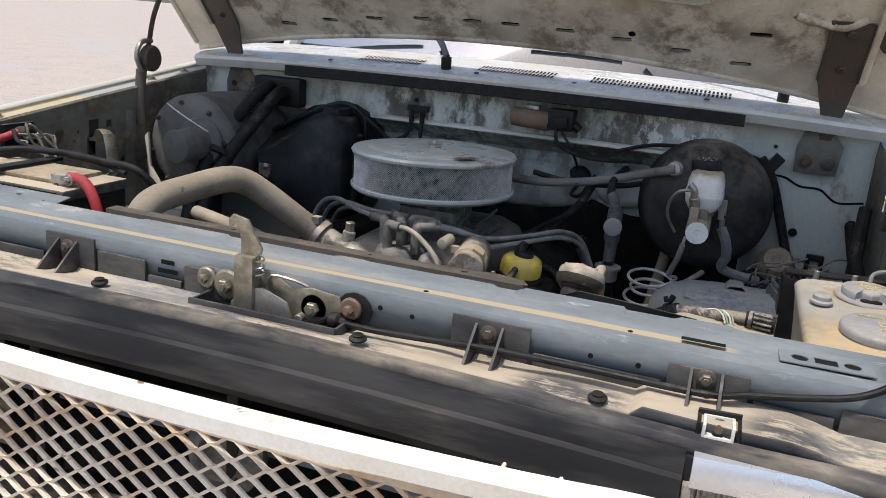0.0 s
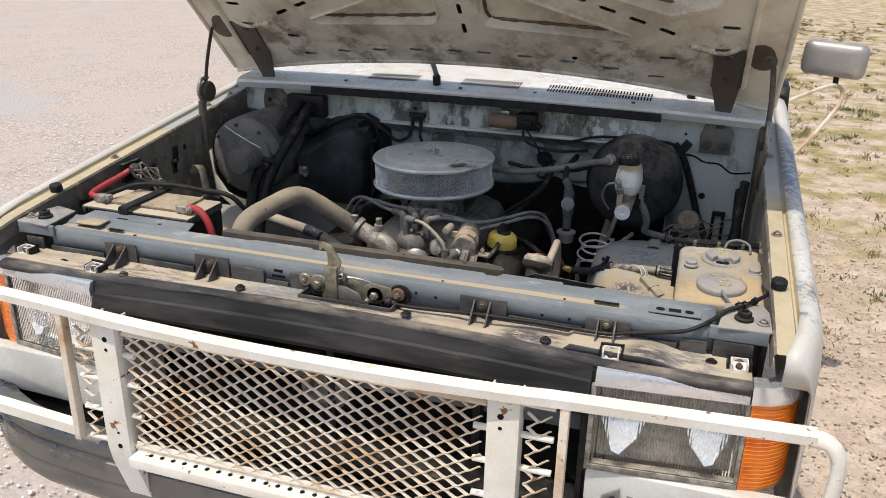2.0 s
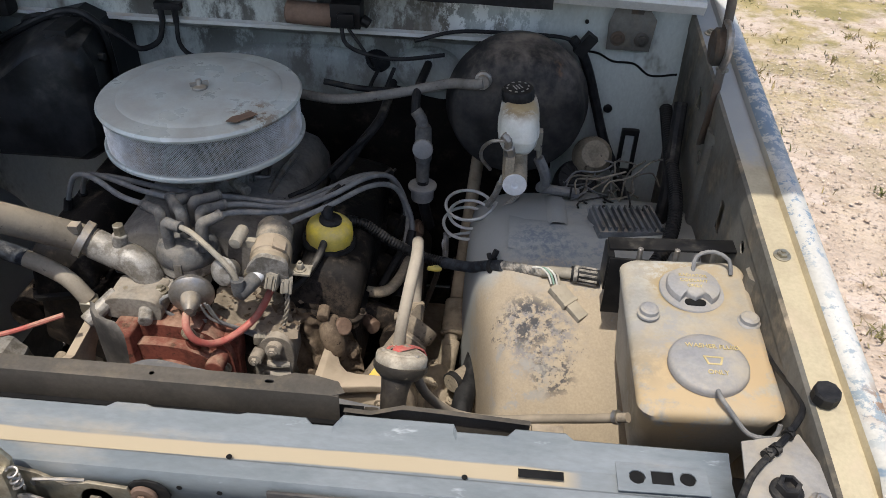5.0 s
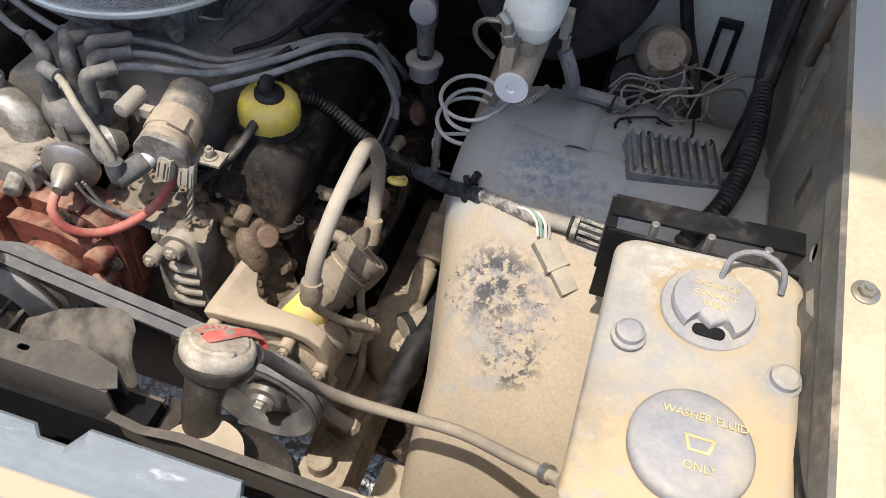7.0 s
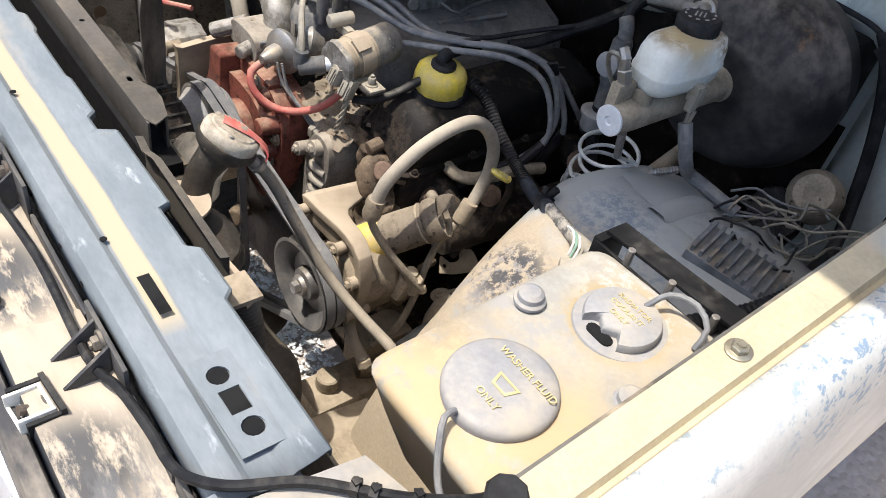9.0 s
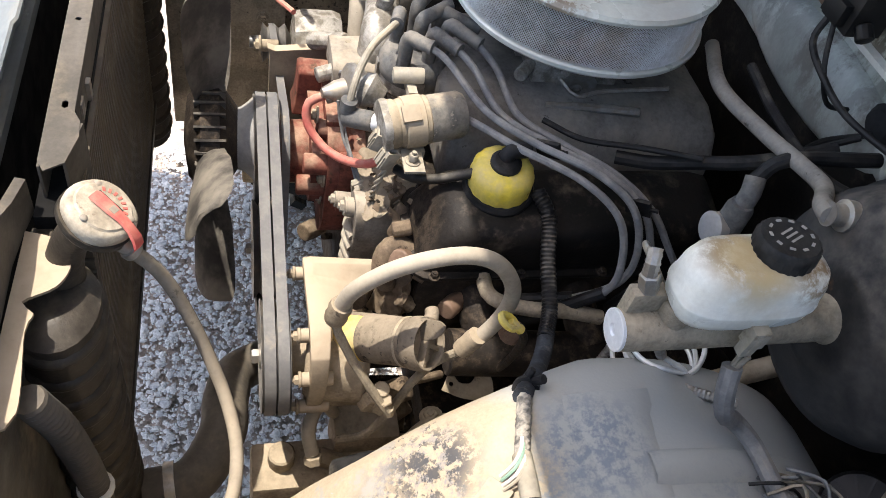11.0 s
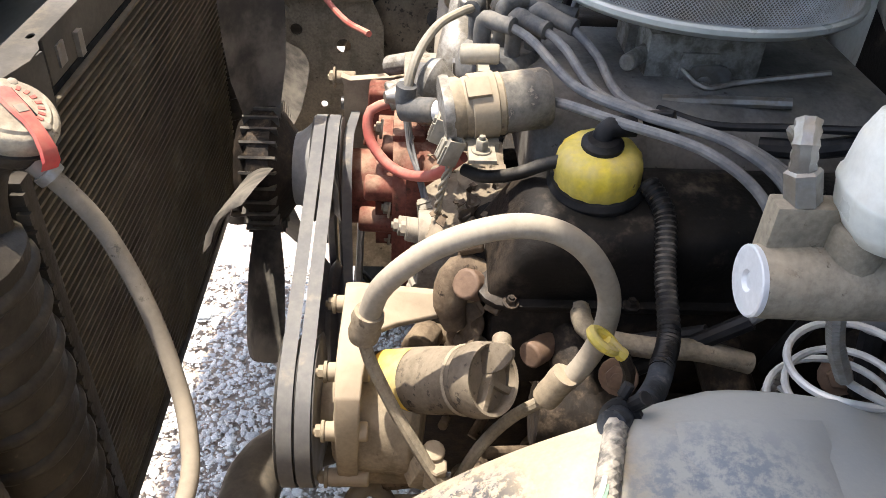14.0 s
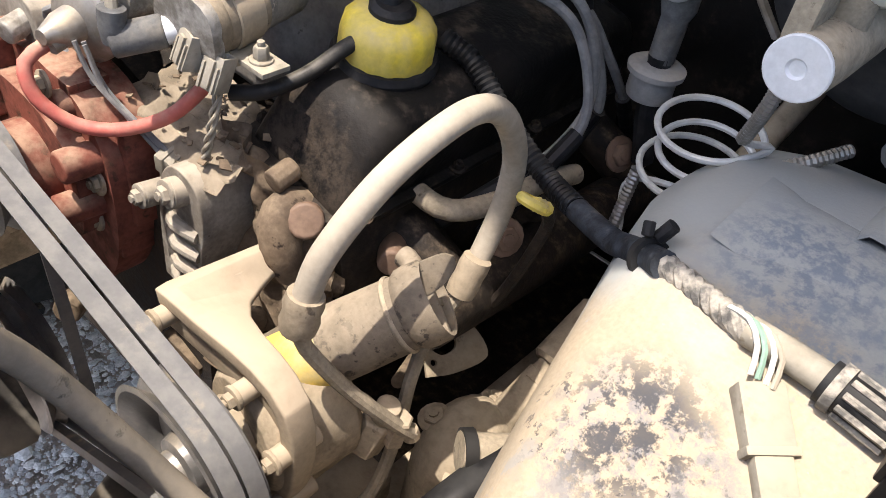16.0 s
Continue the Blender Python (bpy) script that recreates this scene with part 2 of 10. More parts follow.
M["steel"] = surf("bare_steel", (0.34, 0.33, 0.315), 0.45, metal=0.75, col2=(0.28, 0.26, 0.23), scale=60, dust=0.35, bump=0.1)
M["zinc"] = surf("zinc_plated_steel", (0.36, 0.335, 0.26), 0.45, metal=0.7, col2=(0.24, 0.21, 0.155), scale=45, dust=0.3, bump=0.1)
M["alu"] = surf("cast_aluminium", (0.34, 0.325, 0.295), 0.62, metal=0.25, col2=(0.17, 0.155, 0.13), scale=50, dust=0.35, bump=0.3, bscale=320, dustcol=(0.42, 0.36, 0.27))
M["psbody"] = surf("brown_dusted_reservoir", (0.20, 0.165, 0.122), 0.85, col2=(0.14, 0.115, 0.085), scale=26, dust=0.5, dscale=12, bump=0.25, bscale=260, dustcol=(0.33, 0.275, 0.205), fleck=(0.06, 0.05, 0.04), fscale=110, flo=0.56, fhi=0.64)
M["bracket"] = surf("cream_dusted_casting", (0.34, 0.28, 0.2), 0.92, col2=(0.25, 0.2, 0.145), scale=14, dust=0.8, dscale=10, bump=0.12, bscale=260, dustcol=(0.42, 0.345, 0.255), fleck=(0.17, 0.13, 0.085), fscale=70, flo=0.70, fhi=0.76)
M["headdust"] = surf("dirt_caked_head", (0.085, 0.062, 0.044), 0.92, col2=(0.15, 0.112, 0.078), scale=34, lo=0.38, hi=0.62, dust=0.42, dscale=36, bump=0.55, bscale=170, up=0.4, dustcol=(0.25, 0.195, 0.135), fleck=(0.03, 0.022, 0.017), fscale=60, flo=0.60, fhi=0.68)
M["castgrey"] = surf("grey_dusted_casting", (0.27, 0.25, 0.215), 0.85, col2=(0.17, 0.15, 0.125), scale=30, dust=0.6, dscale=18, bump=0.3, bscale=220, dustcol=(0.38, 0.33, 0.26), fleck=(0.09, 0.075, 0.06), fscale=55, flo=0.64, fhi=0.70)
M["castdust"] = surf("dust_caked_casting", (0.3, 0.245, 0.175), 0.9, col2=(0.19, 0.155, 0.11), scale=26, dust=0.6, dscale=16, bump=0.32, bscale=210, dustcol=(0.42, 0.35, 0.255), fleck=(0.10, 0.08, 0.06), fscale=55, flo=0.64, fhi=0.72)
M["iron"] = surf("oily_cast_iron", (0.018, 0.0145, 0.012), 0.7, col2=(0.050, 0.038, 0.028), scale=60, lo=0.40, hi=0.70, dust=0.24, dscale=60, bump=0.7, bscale=150, dustcol=(0.16, 0.12, 0.085))
M["rustred"] = surf("red_primed_casting", (0.19, 0.06, 0.042), 0.82, col2=(0.105, 0.038, 0.027), scale=30, dust=0.5, dscale=26, bump=0.3, bscale=190, dustcol=(0.36, 0.235, 0.165), fleck=(0.07, 0.035, 0.022), fscale=60, flo=0.58, fhi=0.66)
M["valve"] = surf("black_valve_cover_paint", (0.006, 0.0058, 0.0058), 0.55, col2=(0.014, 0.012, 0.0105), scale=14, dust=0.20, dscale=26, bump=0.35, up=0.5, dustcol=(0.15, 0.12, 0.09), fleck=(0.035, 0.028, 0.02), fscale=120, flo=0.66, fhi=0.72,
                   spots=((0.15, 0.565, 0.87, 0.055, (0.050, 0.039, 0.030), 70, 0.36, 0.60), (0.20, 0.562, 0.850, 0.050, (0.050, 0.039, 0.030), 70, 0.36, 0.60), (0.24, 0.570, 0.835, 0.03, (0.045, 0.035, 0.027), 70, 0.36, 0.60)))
M["lid"] = surf("dusty_chrome_lid", (0.58, 0.63, 0.61), 0.38, metal=0.15, col2=(0.49, 0.52, 0.495), scale=9, dust=0.36, dscale=9, dustcol=(0.46, 0.465, 0.445), bump=0.03, fleck=(0.42, 0.41, 0.37), fscale=14, flo=0.68, fhi=0.76, spots=((0.06, 0.71, 1.09, 0.06, (0.20, 0.14, 0.09), 38, 0.5, 0.58),))
M["filter"] = surf("filter_mesh_steel", (0.66, 0.69, 0.71), 0.45, metal=0.4, col2=(0.53, 0.55, 0.56), scale=30, dust=0.3, bump=0.2)
M["yellow"] = surf("yellow_plastic", (0.80, 0.63, 0.07), 0.5, col2=(0.62, 0.50, 0.12), scale=20, dust=0.35, bump=0.12, fleck=(0.16, 0.12, 0.05), fscale=30, flo=0.68, fhi=0.71)
M["yellowdull"] = surf("faded_yellow_label", (0.74, 0.52, 0.10), 0.7, col2=(0.55, 0.44, 0.20), scale=30, dust=0.4, bump=0.12)
M["red"] = surf("faded_red_rubber", (0.46, 0.12, 0.1), 0.6, col2=(0.44, 0.16, 0.13), scale=30, dust=0.35, bump=0.1)
M["redcable"] = surf("crimson_cable_sheath", (0.40, 0.045, 0.055), 0.55, col2=(0.30, 0.05, 0.055), scale=30, dust=0.22, bump=0.08, dustcol=(0.42, 0.25, 0.22))
M["redpaint"] = surf("red_plastic", (0.58, 0.07, 0.07), 0.5, col2=(0.5, 0.12, 0.1), scale=30, dust=0.3, bump=0.08)
M["tank"] = surf("dusty_grey_tank_plastic", (0.36, 0.35, 0.31), 0.6, col2=(0.29, 0.28, 0.25), scale=7, dust=0.50, dscale=9, bump=0.12, dustcol=(0.43, 0.345, 0.225),
                 spots=((0.706, 0.424, 1.03, 0.062, (0.37, 0.255, 0.09), 20, 0.30, 0.42), (0.66, 0.25, 1.02, 0.10, (0.46, 0.345, 0.20), 22, 0.38, 0.52), (0.77, 0.28, 1.03, 0.09, (0.47, 0.35, 0.205), 22, 0.38, 0.52), (0.67, 0.36, 1.03, 0.07, (0.31, 0.30, 0.28), 40, 0.46, 0.58), (0.70, 0.47, 1.03, 0.08, (0.46, 0.44, 0.39), 40, 0.46, 0.56), (0.63, 0.30, 0.98, 0.08, (0.26, 0.22, 0.155), 26, 0.38, 0.55)))
M["cap"] = surf("grey_cap_plastic", (0.25, 0.25, 0.255), 0.55, col2=(0.32, 0.315, 0.305), scale=12, dust=0.4, dscale=16, bump=0.1, dustcol=(0.42, 0.37, 0.285))
M["letter"] = surf("raised_dusty_letters", (0.58, 0.47, 0.24), 0.8, bump=0.0)
M["milky"] = surf("milky_reservoir_plastic", (0.7, 0.72, 0.68), 0.38, col2=(0.6, 0.59, 0.52), scale=8, dust=0.38, dscale=9, dustcol=(0.36, 0.27, 0.17), bump=0.06, trans=0.2, spots=((0.476, 0.722, 1.138, 0.040, (0.20, 0.135, 0.075), 70, 0.34, 0.56), (0.485, 0.735, 1.132, 0.045, (0.46, 0.36, 0.20), 30, 0.30, 0.50), (0.50, 0.79, 1.132, 0.035, (0.24, 0.165, 0.09), 60, 0.38, 0.58)))
M["booster"] = surf("rust_stained_booster", (0.014, 0.0145, 0.0155), 0.6, coat=0.0, col2=(0.032, 0.033, 0.035), scale=7, fleck=(0.17, 0.09, 0.045), fscale=12, flo=0.66, fhi=0.78, dust=0.45, up=0.8, dustcol=(0.2, 0.17, 0.14), bump=0.15)
M["mc"] = surf("dusty_master_cylinder", (0.30, 0.255, 0.19), 0.8, col2=(0.21, 0.18, 0.135), scale=30, dust=0.35, bump=0.4, bscale=260, fleck=(0.09, 0.075, 0.055), fscale=80, flo=0.62, fhi=0.70)
M["discend"] = surf("machined_end", (0.74, 0.75, 0.765), 0.55, metal=0.2, col2=(0.64, 0.65, 0.665), scale=20, bump=0.08)
# dust and smudges; behind y 0.6 the zone paints in the hood's cool shade
M["house"] = surf("dust_and_shade_wheelhouse", (0.4, 0.33, 0.235), 0.85, col2=(0.355, 0.295, 0.215), scale=9, lo=0.35, hi=0.65, bump=0.15, bscale=300,
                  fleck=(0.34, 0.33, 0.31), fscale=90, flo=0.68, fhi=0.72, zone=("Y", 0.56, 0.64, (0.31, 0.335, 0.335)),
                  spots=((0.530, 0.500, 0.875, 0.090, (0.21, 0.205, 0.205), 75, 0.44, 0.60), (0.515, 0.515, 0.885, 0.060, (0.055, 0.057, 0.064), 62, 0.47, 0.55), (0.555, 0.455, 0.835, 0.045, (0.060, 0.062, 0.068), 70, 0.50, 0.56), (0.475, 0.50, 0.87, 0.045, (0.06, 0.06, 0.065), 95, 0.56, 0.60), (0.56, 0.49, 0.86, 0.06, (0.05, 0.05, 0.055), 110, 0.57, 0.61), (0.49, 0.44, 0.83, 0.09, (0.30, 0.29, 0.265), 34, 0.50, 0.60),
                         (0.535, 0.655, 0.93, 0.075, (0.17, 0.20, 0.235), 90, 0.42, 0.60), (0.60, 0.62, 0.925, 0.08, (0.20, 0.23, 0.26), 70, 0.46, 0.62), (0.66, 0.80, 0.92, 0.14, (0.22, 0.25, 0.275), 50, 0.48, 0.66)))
M["rad"] = surf("black_radiator_paint", (0.03, 0.026, 0.022), 0.5, col2=(0.058, 0.05, 0.04), scale=30, lo=0.35, hi=0.7, dust=0.30, dscale=22, up=0.5, bump=0.3, dustcol=(0.11, 0.092, 0.068), fleck=(0.12, 0.1, 0.075), fscale=60, flo=0.64, fhi=0.72)
M["rail"] = surf("dust_filmed_steel_rail", (0.105, 0.093, 0.078), 0.7, col2=(0.075, 0.068, 0.058), scale=10, dust=0.3, dscale=30, bump=0.15, dustcol=(0.16, 0.135, 0.10))
M["coil"] = surf("pale_coated_line", (0.56, 0.57, 0.55), 0.45, metal=0.2, col2=(0.44, 0.44, 0.42), scale=40, bump=0.05)
M["core"] = surf("radiator_fins", (0.085, 0.07, 0.05), 0.6, metal=0.2, col2=(0.13, 0.105, 0.07), scale=18, dust=0.3, up=0.3, bump=0.1, dustcol=(0.22, 0.19, 0.14))
M["belt"] = surf("grey_worn_belt", (0.135, 0.135, 0.137), 0.65, col2=(0.175, 0.173, 0.168), scale=40, dust=0.06, dscale=20, bump=0.06)
M["pulley"] = surf("dusty_pulley_steel", (0.12, 0.118, 0.116), 0.5, metal=0.3, col2=(0.19, 0.18, 0.165), scale=22, dust=0.26, dscale=16, up=0.5, bump=0.15)
M["fan"] = surf("black_fan_plastic", (0.042, 0.039, 0.036), 0.8, col2=(0.1, 0.093, 0.083), scale=14, dust=0.5, up=0.4, bump=0.1, dustcol=(0.2, 0.18, 0.15))
M["chrome"] = surf("chrome", (0.62, 0.66, 0.72), 0.12, metal=1.0, col2=(0.56, 0.60, 0.66), scale=10, bump=0.02)
M["bezel"] = surf("dull_bright_trim", (0.74, 0.77, 0.80), 0.28, metal=0.7, col2=(0.66, 0.69, 0.72), scale=10, bump=0.02)
M["badge"] = surf("dull_grey_badge", (0.15, 0.147, 0.142), 0.5, col2=(0.22, 0.215, 0.205), scale=30, bump=0.05)
M["bumper"] = surf("weathered_chrome_bumper", (0.15, 0.155, 0.15), 0.36, metal=0.7, col2=(0.21, 0.21, 0.2), scale=5, dust=0.3, bump=0.05)
M["reflector"] = surf("silvered_reflector", (0.8, 0.81, 0.82), 0.30, metal=0.55, col2=(0.68, 0.69, 0.7), scale=60, bump=0.05)
M["amber"] = surf("amber_lens", (0.86, 0.24, 0.012), 0.14, col2=(0.7, 0.15, 0.006), scale=24, bump=0.05, coat=0.6, trans=0.3)
M["guard"] = surf("chipped_white_guard_paint", (0.77, 0.755, 0.70), 0.45, col2=(0.70, 0.66, 0.57), scale=9, fleck=(0.24, 0.12, 0.06), fscale=26, flo=0.63, fhi=0.665, dust=0.2, bump=0.06)
M["mesh"] = surf("rusty_white_mesh", (0.70, 0.63, 0.52), 0.65, col2=(0.50, 0.35, 0.22), scale=7, lo=0.44, hi=0.66, bump=0.1, fleck=(0.24, 0.12, 0.06), fscale=30, flo=0.62, fhi=0.70)
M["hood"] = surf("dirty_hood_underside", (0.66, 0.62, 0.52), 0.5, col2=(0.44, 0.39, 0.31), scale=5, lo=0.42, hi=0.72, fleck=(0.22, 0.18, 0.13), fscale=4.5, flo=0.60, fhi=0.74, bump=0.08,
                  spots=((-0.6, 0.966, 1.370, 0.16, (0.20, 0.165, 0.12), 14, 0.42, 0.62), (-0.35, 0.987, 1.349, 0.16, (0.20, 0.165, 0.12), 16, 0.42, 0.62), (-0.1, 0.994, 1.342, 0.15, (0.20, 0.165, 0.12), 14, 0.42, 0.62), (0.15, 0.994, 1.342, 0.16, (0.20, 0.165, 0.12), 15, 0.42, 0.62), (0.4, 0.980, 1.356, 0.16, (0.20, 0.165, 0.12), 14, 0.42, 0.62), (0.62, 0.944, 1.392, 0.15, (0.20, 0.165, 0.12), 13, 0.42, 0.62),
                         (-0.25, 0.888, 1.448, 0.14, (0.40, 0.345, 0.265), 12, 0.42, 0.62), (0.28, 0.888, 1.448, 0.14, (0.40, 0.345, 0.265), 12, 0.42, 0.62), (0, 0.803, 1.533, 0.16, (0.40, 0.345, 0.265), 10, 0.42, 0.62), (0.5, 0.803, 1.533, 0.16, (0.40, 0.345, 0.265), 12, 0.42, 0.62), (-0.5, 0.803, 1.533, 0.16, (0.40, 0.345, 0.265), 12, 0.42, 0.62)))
M["blower"] = surf("grey_blower_plastic", (0.15, 0.147, 0.14), 0.6, col2=(0.095, 0.094, 0.09), scale=12, dust=0.3, up=0.6, dustcol=(0.16, 0.15, 0.13), bump=0.1)
M["hinge"] = surf("rusty_hinge_steel", (0.085, 0.078, 0.068), 0.6, metal=0.35, col2=(0.12, 0.085, 0.06), scale=22, dust=0.3, bump=0.2)
M["rustcan"] = surf("rusty_can", (0.15, 0.095, 0.065), 0.75, metal=0.1, col2=(0.21, 0.14, 0.10), scale=25, bump=0.2)
M["lens"] = None
# near-black stand-in for the shade inside holes, slots and gaps
M["dark"] = surf("void_shade_black", (0.010, 0.010, 0.010), 0.9, bump=0.0)
M["plate"] = surf("black_plate_board", (0.02, 0.02, 0.022), 0.4, bump=0.03)
M["module"] = surf("grey_module_alloy", (0.1, 0.112, 0.122), 0.5, metal=0.3, col2=(0.19, 0.205, 0.215), scale=30, dust=0.3, bump=0.1)
M["copper"] = surf("coloured_wire", (0.22, 0.20, 0.16), 0.6, col2=(0.14, 0.13, 0.11), scale=50, dust=0.3, bump=0.05)
M["green"] = surf("green_wire", (0.26, 0.4, 0.31), 0.6, bump=0.05)
M["tape"] = surf("dusty_cloth_tape", (0.020, 0.023, 0.028), 0.7, col2=(0.05, 0.058, 0.07), scale=60, dust=0.2, dscale=40, bump=0.5, bscale=140, dustcol=(0.24, 0.23, 0.21))
M["tapedust"] = surf("dust_caked_wrapping", (0.36, 0.33, 0.28), 0.95, col2=(0.13, 0.125, 0.115), scale=90, lo=0.42, hi=0.62, bump=0.8, bscale=260)
M["capdust"] = surf("dusty_cap_steel", (0.42, 0.37, 0.29), 0.8, col2=(0.30, 0.26, 0.20), scale=40, bump=0.3, bscale=260, fleck=(0.16, 0.12, 0.09), fscale=70, flo=0.62, fhi=0.70)
M["greycan"] = surf("grey_dusty_can", (0.20, 0.185, 0.16), 0.7, col2=(0.11, 0.105, 0.095), scale=30, dust=0.35, bump=0.3, fleck=(0.34, 0.30, 0.24), fscale=60, flo=0.62, fhi=0.70)
M["connector"] = surf("pale_grey_connector", (0.31, 0.285, 0.235), 0.7, col2=(0.23, 0.21, 0.17), scale=30, dust=0.5, bump=0.12, dustcol=(0.4, 0.35, 0.265), fleck=(0.19, 0.165, 0.125), fscale=45, flo=0.57, fhi=0.67)
M["paper"] = surf("torn_white_label", (0.66, 0.64, 0.58), 0.8, bump=0.1)
M["tyre"] = surf("tyre_rubber", (0.025, 0.025, 0.025), 0.8, dust=0.3, bump=0.2)
M["tanstone"] = surf("tan_earth_stones", (0.56, 0.46, 0.365), 0.9, col2=(0.45, 0.37, 0.295), scale=30, bump=0.3, island=0.25)
M["stone"] = surf("gravel_stones", (0.7, 0.69, 0.67), 0.85, col2=(0.6, 0.6, 0.6), scale=30, bump=0.3, island=0.16)
M["blade"] = surf("dry_grass", (0.27, 0.215, 0.105), 0.85, col2=(0.125, 0.135, 0.055), scale=1.6, lo=0.40, hi=0.60, bump=0.0, island=0.40)


def glass(name, col, rough, alpha):
    m = bpy.data.materials.new(name)
    m.use_nodes = True
    p = m.node_tree.nodes["Principled BSDF"]
    p.inputs["Base Color"].default_value = (*col, 1)
    p.inputs["Roughness"].default_value = rough
    p.inputs["Transmission Weight"].default_value = alpha
    p.inputs["IOR"].default_value = 1.45
    return m


M["lens"] = glass("clear_fluted_lens", (0.95, 0.96, 0.97), 0.04, 1.0)
M["glass"] = glass("tinted_glass", (0.05, 0.07, 0.09), 0.02, 0.55)
M["mirror"] = surf("mirror_shell_steel", (0.45, 0.44, 0.42), 0.4, metal=0.6, col2=(0.38, 0.37, 0.35), scale=8, dust=0.3, bump=0.05)


def ground_material():
    m = bpy.data.materials.new("pale_gravel_ground")
    m.use_nodes = True
    nt = m.node_tree
    L = nt.links.new
    p = nt.nodes["Principled BSDF"]
    tc = nd(nt, "TexCoord")
    co = tc.outputs["Object"]

    def noise_(sc, d=6.0):
        n = nd(nt, "TexNoise", Scale=sc, Detail=d, Roughness=0.65)
        L(co, n.inputs["Vector"])
        return n.outputs[0]

    def ramp(v, a, b):
        r = nd(nt, "MapRange")
        r.interpolation_type = "SMOOTHSTEP"
        r.inputs[1].default_value, r.inputs[2].default_value = a, b
        L(v, r.inputs[0])
        return r.outputs[0]

    def mix(f, a, b):
        n = nt.nodes.new("ShaderNodeMix")
        n.data_type = "RGBA"
        L(f, n.inputs[0])
        for s, v in ((n.inputs[6], a), (n.inputs[7], b)):
            if isinstance(v, tuple):
                s.default_value = (*v, 1)
            else:
                L(v, s)
        return n.outputs[2]

    vo = nd(nt, "TexVoronoi", Scale=42.0, Randomness=1.0)
    L(co, vo.inputs["Vector"])
    vo2 = nd(nt, "TexVoronoi", Scale=14.0, Randomness=1.0)
    L(co, vo2.inputs["Vector"])
    peb = mix(ramp(vo.outputs["Color"], 0.25, 0.8), (0.36, 0.315, 0.275), (0.52, 0.45, 0.40))
    peb = mix(ramp(noise_(1.3), 0.42, 0.6), peb, (0.47, 0.395, 0.34))
    peb = mix(ramp(noise_(0.35), 0.52, 0.62), peb, (0.42, 0.40, 0.385))
    earth = mix(ramp(noise_(3.0), 0.4, 0.62), (0.45, 0.36, 0.28), (0.56, 0.455, 0.36))
    earth = mix(ramp(vo2.outputs["Color"], 0.55, 0.9), earth, (0.58, 0.48, 0.40))
    earth = mix(ramp(noise_(9.0), 0.54, 0.68), earth, (0.33, 0.25, 0.175))
    earth = mix(ramp(noise_(38.0), 0.56, 0.70), earth, (0.30, 0.235, 0.17))
    grass = mix(ramp(noise_(5.0), 0.4, 0.6), (0.25, 0.21, 0.085), (0.40, 0.32, 0.15))
    sp = nd(nt, "SeparateXYZ")
    L(co, sp.inputs[0])

    def wobble(axis, amp):
        a = nt.nodes.new("ShaderNodeMath"); a.operation = "MULTIPLY_ADD"
        L(noise_(0.9), a.inputs[0]); a.inputs[1].default_value = amp
        L(sp.outputs[axis], a.inputs[2])
        return a.outputs[0]

    c = mix(ramp(wobble(0, 1.0), 0.9, 1.7), peb, earth)
    far = nt.nodes.new("ShaderNodeMath"); far.operation = "ADD"
    L(wobble(0, 3.0), far.inputs[0]); L(sp.outputs[1], far.inputs[1])
    gm = nt.nodes.new("ShaderNodeMath"); gm.operation = "MULTIPLY"
    L(ramp(far.outputs[0], 5.0, 8.2), gm.inputs[0]); L(ramp(sp.outputs[0], 0.5, 1.2), gm.inputs[1])
    gp = nt.nodes.new("ShaderNodeMath"); gp.operation = "MULTIPLY"
    L(gm.outputs[0], gp.inputs[0]); L(ramp(noise_(2.6, 9.0), 0.42, 0.58), gp.inputs[1])
    c = mix(gp.outputs[0], c, grass)
    L(c, p.inputs["Base Color"])
    p.inputs["Roughness"].default_value = 0.95
    b = nd(nt, "Bump", Strength=0.7, Distance=0.012)
    h = nt.nodes.new("ShaderNodeMath"); h.operation = "MULTIPLY_ADD"
    L(vo.outputs["Distance"], h.inputs[0]); h.inputs[1].default_value = -0.8
    L(noise_(25.0), h.inputs[2])
    L(h.outputs[0], b.inputs["Height"])
    L(b.outputs[0], p.inputs["Normal"])
    return m


M["ground"] = ground_material()


